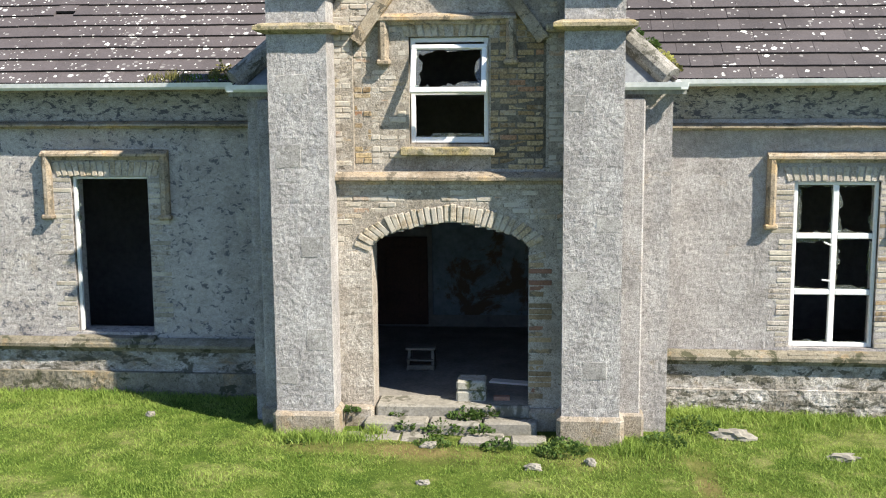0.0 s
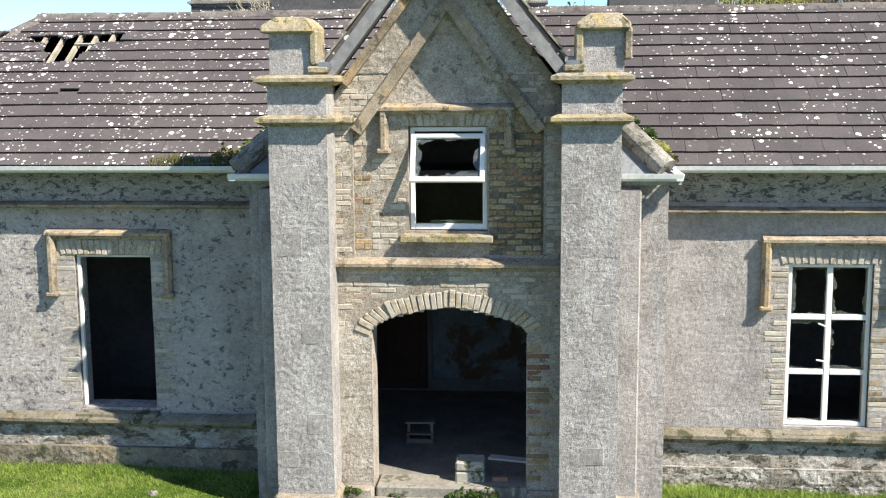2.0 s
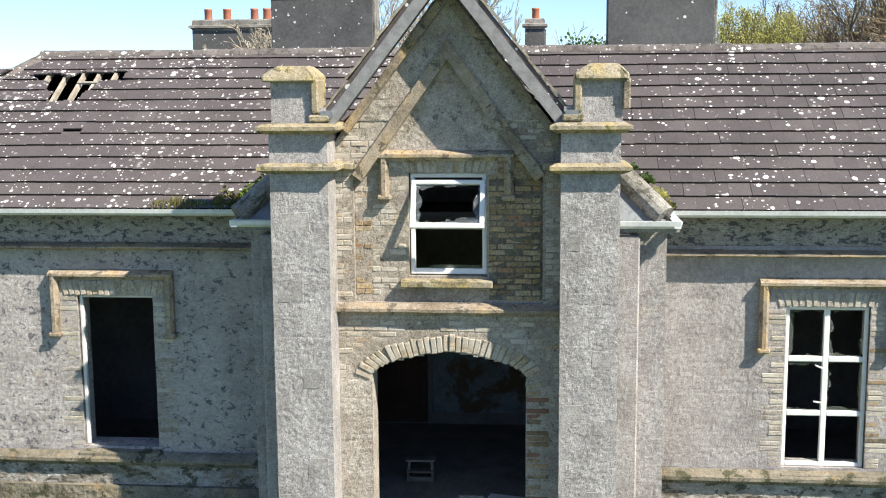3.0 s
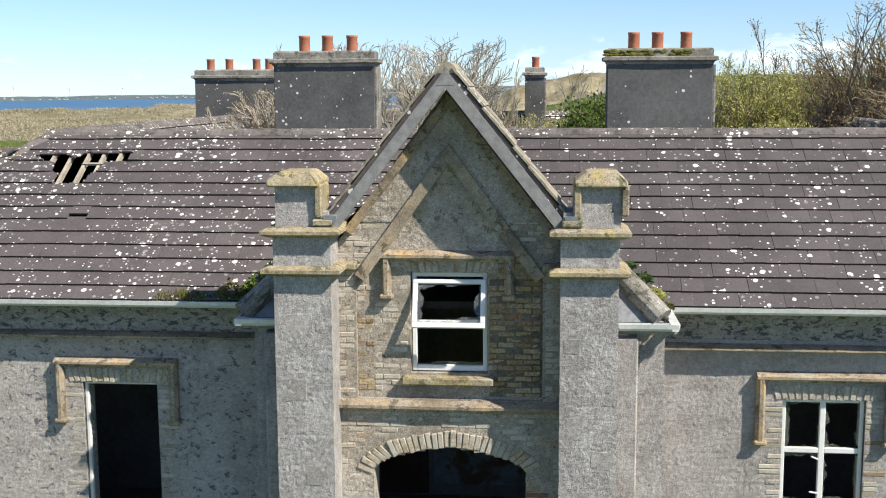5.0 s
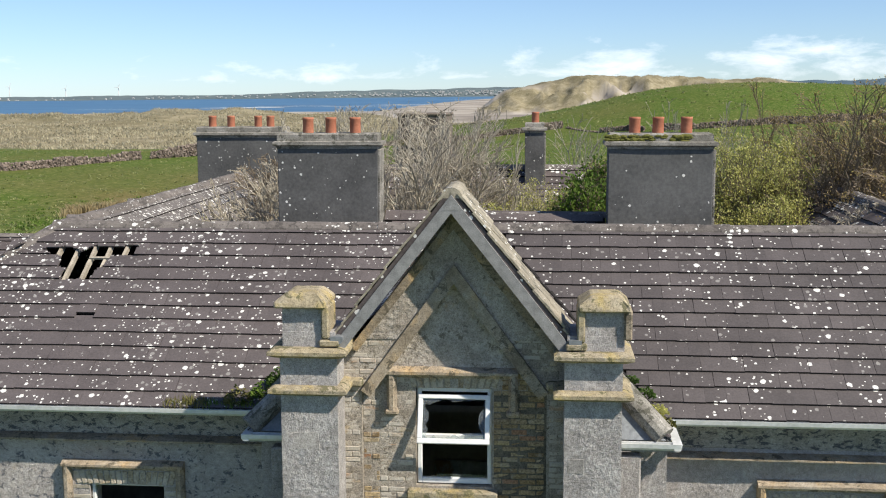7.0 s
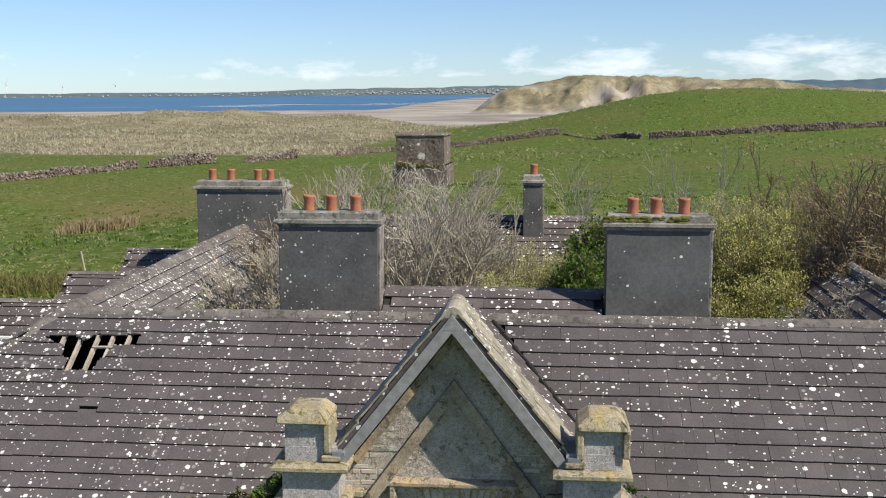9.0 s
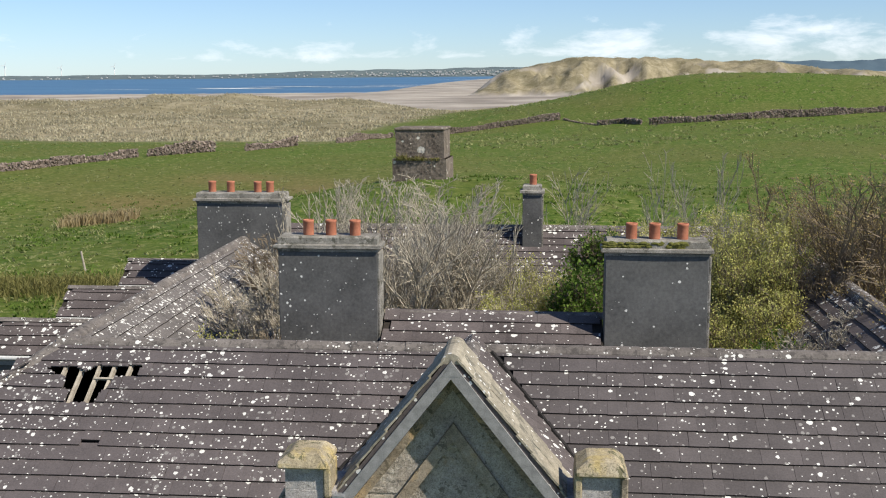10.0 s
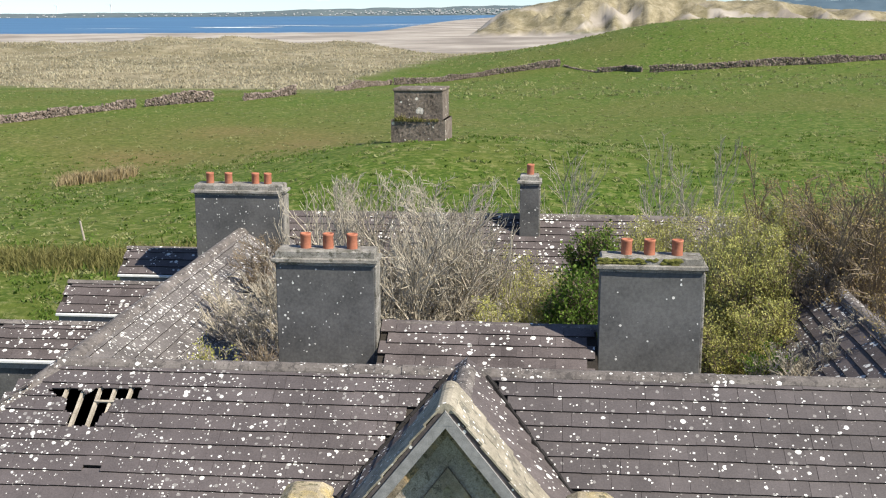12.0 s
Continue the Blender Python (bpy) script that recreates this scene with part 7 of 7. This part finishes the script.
for i, (x, y, z, h, sp, n) in enumerate(((0.85, 24.1, 4.6, 2.6, 0.52, 8000), (1.05, 25.2, 4.6, 2.5, 0.5, 5000), (1.25, 28.6, 4.8, 2.6, 0.7, 5000))):
    bush("evergreen_shrub", "dense bright green evergreen shrub beside the stack", (x, y, z), 9, h, sp, M_BARK_D, 150 + i, M_EVER, n, 0.075, twigs=4, wild=0.7, thick=0.02, category="shrub", group="evergreen shrubs", slim=0.5)
for i, (x, y, z, st, h, sp) in enumerate(((8.3, 25.8, 2.4, 9, 6.7, 2.6), (9.0, 29.6, 2.4, 9, 6.9, 2.6), (8.4, 22.6, 3.6, 6, 3.9, 1.9), (7.9, 29.5, 3.0, 7, 5.4, 1.9))):
    bush("budding_tree", "brown budding tree beside the wing roof", (x, y, z), st, h, sp, M_BARK_D, 160 + i, M_BUD, 11000, 0.04, twigs=4, wild=0.75, thick=0.06, lean=(-0.12, 0), group="budding trees", slim=0.9, rise=0.7, trim=0.35)
for i, (x, y, z, h, sp) in enumerate(((5.4, 21.4, 5.0, 1.7, 0.9), (6.4, 22.0, 5.4, 1.6, 1.0), (5.4, 25.4, 5.0, 2.2, 1.0), (6.3, 24.9, 6.2, 1.4, 0.8))):
    bush("bare_scrub", "tangle of bare pale scrub over the wing roof", (x, y, z), 6, h, sp, M_BARK if i in (0, 1) else M_BARK_D, 190 + i, twigs=4, wild=0.9, thick=0.018, category="shrub", group="scrub on the wing roof", slim=0.9, rise=0.7, least=0.007, trim=0.3)
for i, (x, y, h, sp) in enumerate(((1.2, 38.0, 6.0, 1.1), (4.3, 37.6, 6.5, 1.2), (5.6, 38.4, 6.5, 1.1), (-0.6, 38.5, 5.0, 1.0))):
    bush("sapling", "thin bare sapling behind the rear roof", (x, y, 2.3), 3, h, sp, M_BARK, 170 + i, twigs=4, wild=0.5, thick=0.045, group="saplings", depth=2, least=0.010, trim=0.3)
bush("roof_shrub", "small yellow-green shrub rooted in the roof valley", (-6.2, 20.5, 5.6), 8, 1.15, 0.55, M_BARK, 180, M_WILLOW, 1400, 0.045, twigs=3, wild=0.5, thick=0.012, category="shrub", depth=2)
bush("roof_shrub", "bare brown shrub rooted in the roof valley", (-5.5, 20.6, 5.6), 7, 1.1, 0.5, M_BARK_D, 181, twigs=4, wild=0.5, thick=0.012, category="shrub", depth=2)
bush("roof_shrub", "bright green shrub at the edge of the wing roof", (4.6, 21.6, 5.6), 7, 1.0, 0.5, M_BARK, 182, M_EVER, 900, 0.05, twigs=4, wild=0.5, thick=0.015, category="shrub", depth=2)


def grass_patch(name, label, spots, material, height, width, seed, lean=0.5, kind="stuff", category="grass"):
    """Blades at (x, y, z, size)."""
    r = np.random.RandomState(seed)
    verts, faces = [], []
    for x, y, z, k in spots:
        a = r.rand() * 6.283
        h = height * k * (0.55 + 0.9 * r.rand())
        w = width * (0.6 + 0.8 * r.rand())
        t = r.rand() * 6.283
        l = lean * h * r.rand()
        ca, sa = math.cos(a) * w, math.sin(a) * w
        n = len(verts)
        mx_, my_ = x + 0.35 * l * math.cos(t), y + 0.35 * l * math.sin(t)
        verts += [(x - ca, y - sa, z), (x + ca, y + sa, z), (mx_ + ca * 0.7, my_ + sa * 0.7, z + h * 0.6), (mx_ - ca * 0.7, my_ - sa * 0.7, z + h * 0.6), (x + l * math.cos(t), y + l * math.sin(t), z + h)]
        faces += [(n, n + 1, n + 2, n + 3), (n + 3, n + 2, n + 4)]
    me = bpy.data.meshes.new(name)
    me.from_pydata(verts, [], faces)
    return tagged(part(name, me, material), label, category, kind=kind)


def lawn():
    rr = random.Random(200)
    spots = []
    while len(spots) < 140000:
        x, y = rr.uniform(-9.6, 6.6), rr.uniform(10.9, 15.4)
        if (-3.45 < x < 1.1 and y > 13.62) or (-4.0 < x < 1.7 and y > 14.2) or (-2.55 < x < 0.1 and y > 13.44):
            continue
        bare = noise2(x, y, 0.9, 20)
        if -3.2 < x < 0.9 and 12.9 < y < 13.6 and rr.random() < 0.75 * smooth(-0.3, 0.3, bare):
            continue
        if abs(x - 1.95) < 0.14 + 0.08 * noise2(x, y, 4) and y < 13.2 and rr.random() < 0.85:
            continue
        k = 0.75 + 0.55 * noise2(x, y, 1.3, 21) + 0.35 * noise2(x, y, 5, 22)
        if y > 14.9:
            k += 0.7
        if -3.7 < x < 1.3 and y > 13.35:
            k += 0.6
        spots.append((x, y, ground_z(x, y) - 0.01, max(0.35, k)))
    return spots


grass_patch("grass", "short green lawn grass with rank tufts", lawn(), M_BLADE, 0.048, 0.0048, 1, 1.7)
rr = random.Random(210)
spots = []
for cx, cy, r, n, k in ((-2.95, 13.45, 0.35, 700, 2.0), (-2.35, 13.5, 0.2, 300, 1.8), (1.35, 13.5, 0.4, 700, 1.9), (0.25, 13.45, 0.3, 400, 1.6), (2.1, 14.8, 0.5, 800, 2.2), (-8.5, 15.1, 0.9, 1300, 1.8), (-6.8, 15.1, 0.8, 900, 1.6), (3.6, 14.9, 0.6, 900, 1.7), (5.2, 14.9, 0.8, 900, 1.6), (-2.15, 13.75, 0.12, 160, 2.2)):
    for _ in range(n):
        x, y = rr.gauss(cx, r * 0.6), rr.gauss(cy, r * 0.35)
        if y < 15.28:
            spots.append((x, y, ground_z(x, y) - 0.01, k))
grass_patch("grass", "rank tufts of grass along the foot of the walls", spots, M_BLADE, 0.06, 0.0055, 2, 1.4)
# tussocks over the pasture behind
rr = random.Random(220)
spots = []
for _ in range(4600):
    y = 36 + 150 * rr.random() ** 1.3
    x = rr.uniform(-0.55, 0.45) * y
    if abs(x + 0.8) < 12 and y < 38:
        continue
    k = rr.uniform(0.6, 1.6)
    for _b in range(9):
        px, py = x + rr.gauss(0, 0.14), y + rr.gauss(0, 0.14)
        spots.append((px, py, ground_z(px, py), k))
dark = []
for _ in range(3200):
    y = 37 + 62 * rr.random() ** 1.2
    x = rr.uniform(-0.5, 0.44) * y
    if noise2(x, y, 0.09, 41) < rr.uniform(-0.5, 0.3):
        continue
    k = rr.uniform(0.6, 1.5)
    for _b in range(11):
        px, py = x + rr.gauss(0, 0.22), y + rr.gauss(0, 0.22)
        dark.append((px, py, ground_z(px, py), k))
grass_patch("grass", "rough dark green tufts on the slope", dark, M_TUFT, 0.13, 0.045, 9, 2.0)
grass_patch("grass", "tussocks dotted over the pasture", spots, M_STRAW, 0.10, 0.05, 3, 2.6)
spots = []
for _ in range(2200):
    y = 150 + 230 * rr.random()
    x = y * rr.uniform(-0.12, 0.46)
    k = rr.uniform(0.7, 1.7)
    for _b in range(6):
        px, py = x + rr.gauss(0, 0.3), y + rr.gauss(0, 0.3)
        spots.append((px, py, ground_z(px, py), k))
grass_patch("grass", "pale tussocks dotted over the far pasture", spots, M_STRAW, 0.20, 0.13, 7, 1.8)
# marram over the dunes and the headland
spots = []
while len(spots) < 52000:
    y = 175 + 290 * rr.random() ** 1.2
    x = y * rr.uniform(-0.56, 0.02)
    if cover(x, y)[0] < 0.35 + 0.5 * rr.random():
        continue
    if noise2(x, y, 0.11, 31) + 0.6 * noise2(x, y, 0.4, 32) < rr.uniform(-0.75, 0.35):
        continue
    for _b in range(4):
        px, py = x + rr.gauss(0, 0.5), y + rr.gauss(0, 0.5)
        spots.append((px, py, ground_z(px, py) - 0.05, rr.uniform(0.6, 1.5)))
for _ in range(2600):
    x, y = rr.gauss(110, 110), rr.uniform(1060, 1200)
    if cover(x, y)[0] > 0.5 and cover(x, y)[1] < 0.3:
        for _b in range(4):
            px, py = x + rr.gauss(0, 2.0), y + rr.gauss(0, 2.0)
            spots.append((px, py, ground_z(px, py) - 0.05, rr.uniform(1.0, 2.0)))
tagged(grass_patch("marram", "pale dry marram grass covering the dunes", spots, M_MARRAM, 0.42, 0.13, 8, 1.6, category="dune grass"), category="dune grass")
spots = []
for _ in range(9000):
    x = rr.uniform(-32, -13.0)
    y = 46.0 + 0.05 * (x + 22) + rr.gauss(0, 1.1)
    spots.append((x, y, ground_z(x, y), 1.0))
grass_patch("grass", "long bank of rank yellowing grass", spots, M_RANK, 0.42, 0.03, 4, 1.3)
spots = []
for _ in range(1500):
    x, y = rr.uniform(-37, -32.6), 83 + rr.gauss(0, 0.7)
    spots.append((x, y + 0.9 * (x + 37), ground_z(x, y + 0.9 * (x + 37)), 1.0))
tagged(grass_patch("reeds", "clump of dry tan reeds in the pasture", spots, M_REED, 0.8, 0.04, 5, 0.9, category="reeds"), category="reeds")

spots = []
for _ in range(520):
    x = rr.uniform(-10.0, -6.9)
    spots.append((x, 76.04 - 0.07 * (x + 8.2) + rr.gauss(0, 0.1), tz + 1.45, 0.2 + 1.3 * abs(noise2(x, 0, 0.9)) * rr.random()))
tagged(grass_patch("ledge_grass", "withered grass on the ledge of the tower", spots, M_RANK, 0.7, 0.025, 6, 1.8, kind="", category="grass"), category="grass")
# weeds on the steps, moss and grass in the gutters
def weed(x, y, z, r, n, seed, name="weed", label="leafy green weed on the stone steps", size=0.05, flat=0.6, material=None):
    rr_ = random.Random(seed)
    s = Soup()
    for _ in range(n):
        a, q = rr_.uniform(0, 6.283), math.sqrt(rr_.random()) * r
        hgt = rr_.random() * r * flat * (1.2 - q / r)
        p = Vector((x + q * math.cos(a), y + q * math.sin(a) * 0.7, z + hgt))
        s.leaf(p, Vector((math.cos(a) + rr_.uniform(-0.6, 0.6), math.sin(a) + rr_.uniform(-0.6, 0.6), rr_.uniform(0.0, 0.9))), size * rr_.uniform(0.6, 1.3), rr_)
    tagged(part(name, s.mesh(name), material or M_WEED), label, "weed", "weeds round the steps")


for i, (x, y, z, r, n) in enumerate(((-0.98, 14.12, 0.37, 0.22, 420), (-0.72, 14.2, 0.40, 0.2, 380), (-1.75, 13.86, 0.30, 0.13, 130), (-1.25, 13.83, 0.27, 0.26, 260), (-0.75, 13.80, 0.27, 0.16, 120), (-1.35, 13.40, 0.22, 0.22, 180), (-0.5, 13.36, 0.22, 0.2, 150), (0.3, 13.30, 0.2, 0.3, 420), (-3.1, 13.2, 0.2, 0.25, 160), (-2.5, 14.05, 0.45, 0.12, 120), (1.55, 13.7, 0.18, 0.3, 260), (2.0, 14.4, 0.16, 0.35, 300), (-2.95, 12.75, 0.2, 0.2, 120), (-1.9, 14.17, 0.38, 0.08, 60))):
    weed(x, y, z, r, n, 300 + i)


def clump(name, label, x0, x1, y, z, n, seed, material, h, w=0.008):
    r_ = random.Random(seed)
    pts = []
    for _ in range(n):
        x = r_.uniform(x0, x1)
        pts.append((x, y + r_.gauss(0, 0.05), z - 0.02 + r_.uniform(0, 0.06), 0.5 + 0.9 * abs(noise2(x, 0, 2.5, seed))))
    tagged(grass_patch(name, label, pts, material, h, w, seed, 0.9, kind="", category="plants"), group="plants in the gutters")


clump("gutter_grass", "tuft of yellowing grass growing in the gutter", -5.42, -4.75, 15.08, 4.80, 420, 320, M_RANK, 0.17)
clump("gutter_grass", "dark mossy tuft growing in the gutter", -4.85, -4.0, 15.10, 4.80, 420, 321, M_EVER, 0.14)
for i, (x, y, z, r, n, m) in enumerate(((-4.35, 15.16, 4.84, 0.22, 500, M_RANK), (-3.98, 15.25, 4.92, 0.22, 600, M_EVER), (-3.75, 15.35, 5.10, 0.22, 600, M_WEED), (1.55, 14.45, 4.98, 0.14, 260, M_WILLOW), (1.40, 14.65, 5.15, 0.14, 260, M_WEED), (1.22, 14.75, 5.32, 0.10, 160, M_WEED), (1.68, 14.3, 4.86, 0.10, 140, M_RANK))):
    weed(x, y, z, r, n, 330 + i, "roof_plant", "green plant rooted in the roof valley", 0.045, 1.1, m)

# stones in the grass
M_STONE = mat("pale_field_stone", (0.17, 0.16, 0.135), (0.34, 0.32, 0.275), 4.0, 30, 0.95, 0.5, 0.012)
rr = random.Random(240)
for x, y, w, d, h, lab in ((2.5, 14.1, 0.24, 0.13, 0.09, "broken lump of pale rubble in the grass"), (3.72, 13.46, 0.2, 0.1, 0.05, "flat pale stone in the grass"), (-1.38, 13.28, 0.10, 0.06, 0.05, "small pale stone in the grass"), (-0.05, 12.7, 0.10, 0.06, 0.05, "small pale stone in the grass"), (0.63, 12.96, 0.07, 0.06, 0.06, "small ochre stone in the grass"), (-5.3, 14.2, 0.06, 0.05, 0.05, "small white stone in the grass"), (-1.3, 12.0, 0.07, 0.05, 0.04, "small pale stone in the grass")):
    bm = bmesh.new()
    bmesh.ops.create_icosphere(bm, subdivisions=3, radius=1)
    for v in bm.verts:
        v.co *= 1 + 0.5 * noise.noise(v.co * 1.3 + Vector((x, y, 0))) + 0.35 * noise.noise(v.co * 3.1) + 0.15 * noise.noise(v.co * 7.3)
        v.co = Vector((x + v.co.x * w, y + v.co.y * d, ground_z(x, y) + h * 0.35 + v.co.z * h))
    tagged(part("stone", bm, M_STONE), lab, "stone", "stones in the grass")

# tiles last
tiled_slope(roof_front, FRONT_M, X1 - X0, LEN, front_inside(-1), near=lambda u, v: -7.3 < X0 + u < -2.2, material=M_TILE_OLD,
            slip=lambda u, v: abs(X0 + u + 7.07) < TW / 2 and abs(EAVE_Y + v / LEN * (RIDGE_Y - EAVE_Y) - 16.56) < TG * 0.41)
tiled_slope(roof_right, FRONT_M, X1 - X0, LEN, front_inside(1), near=lambda u, v: -0.9 < X0 + u < 4.5, seed=2)

# the old house has settled a little towards one end
house.matrix_world = Matrix.Translation((CX, 0, 5.0)) @ Matrix.Rotation(radians(0.38), 4, "Y") @ Matrix.Translation((-CX, 0, -5.0))
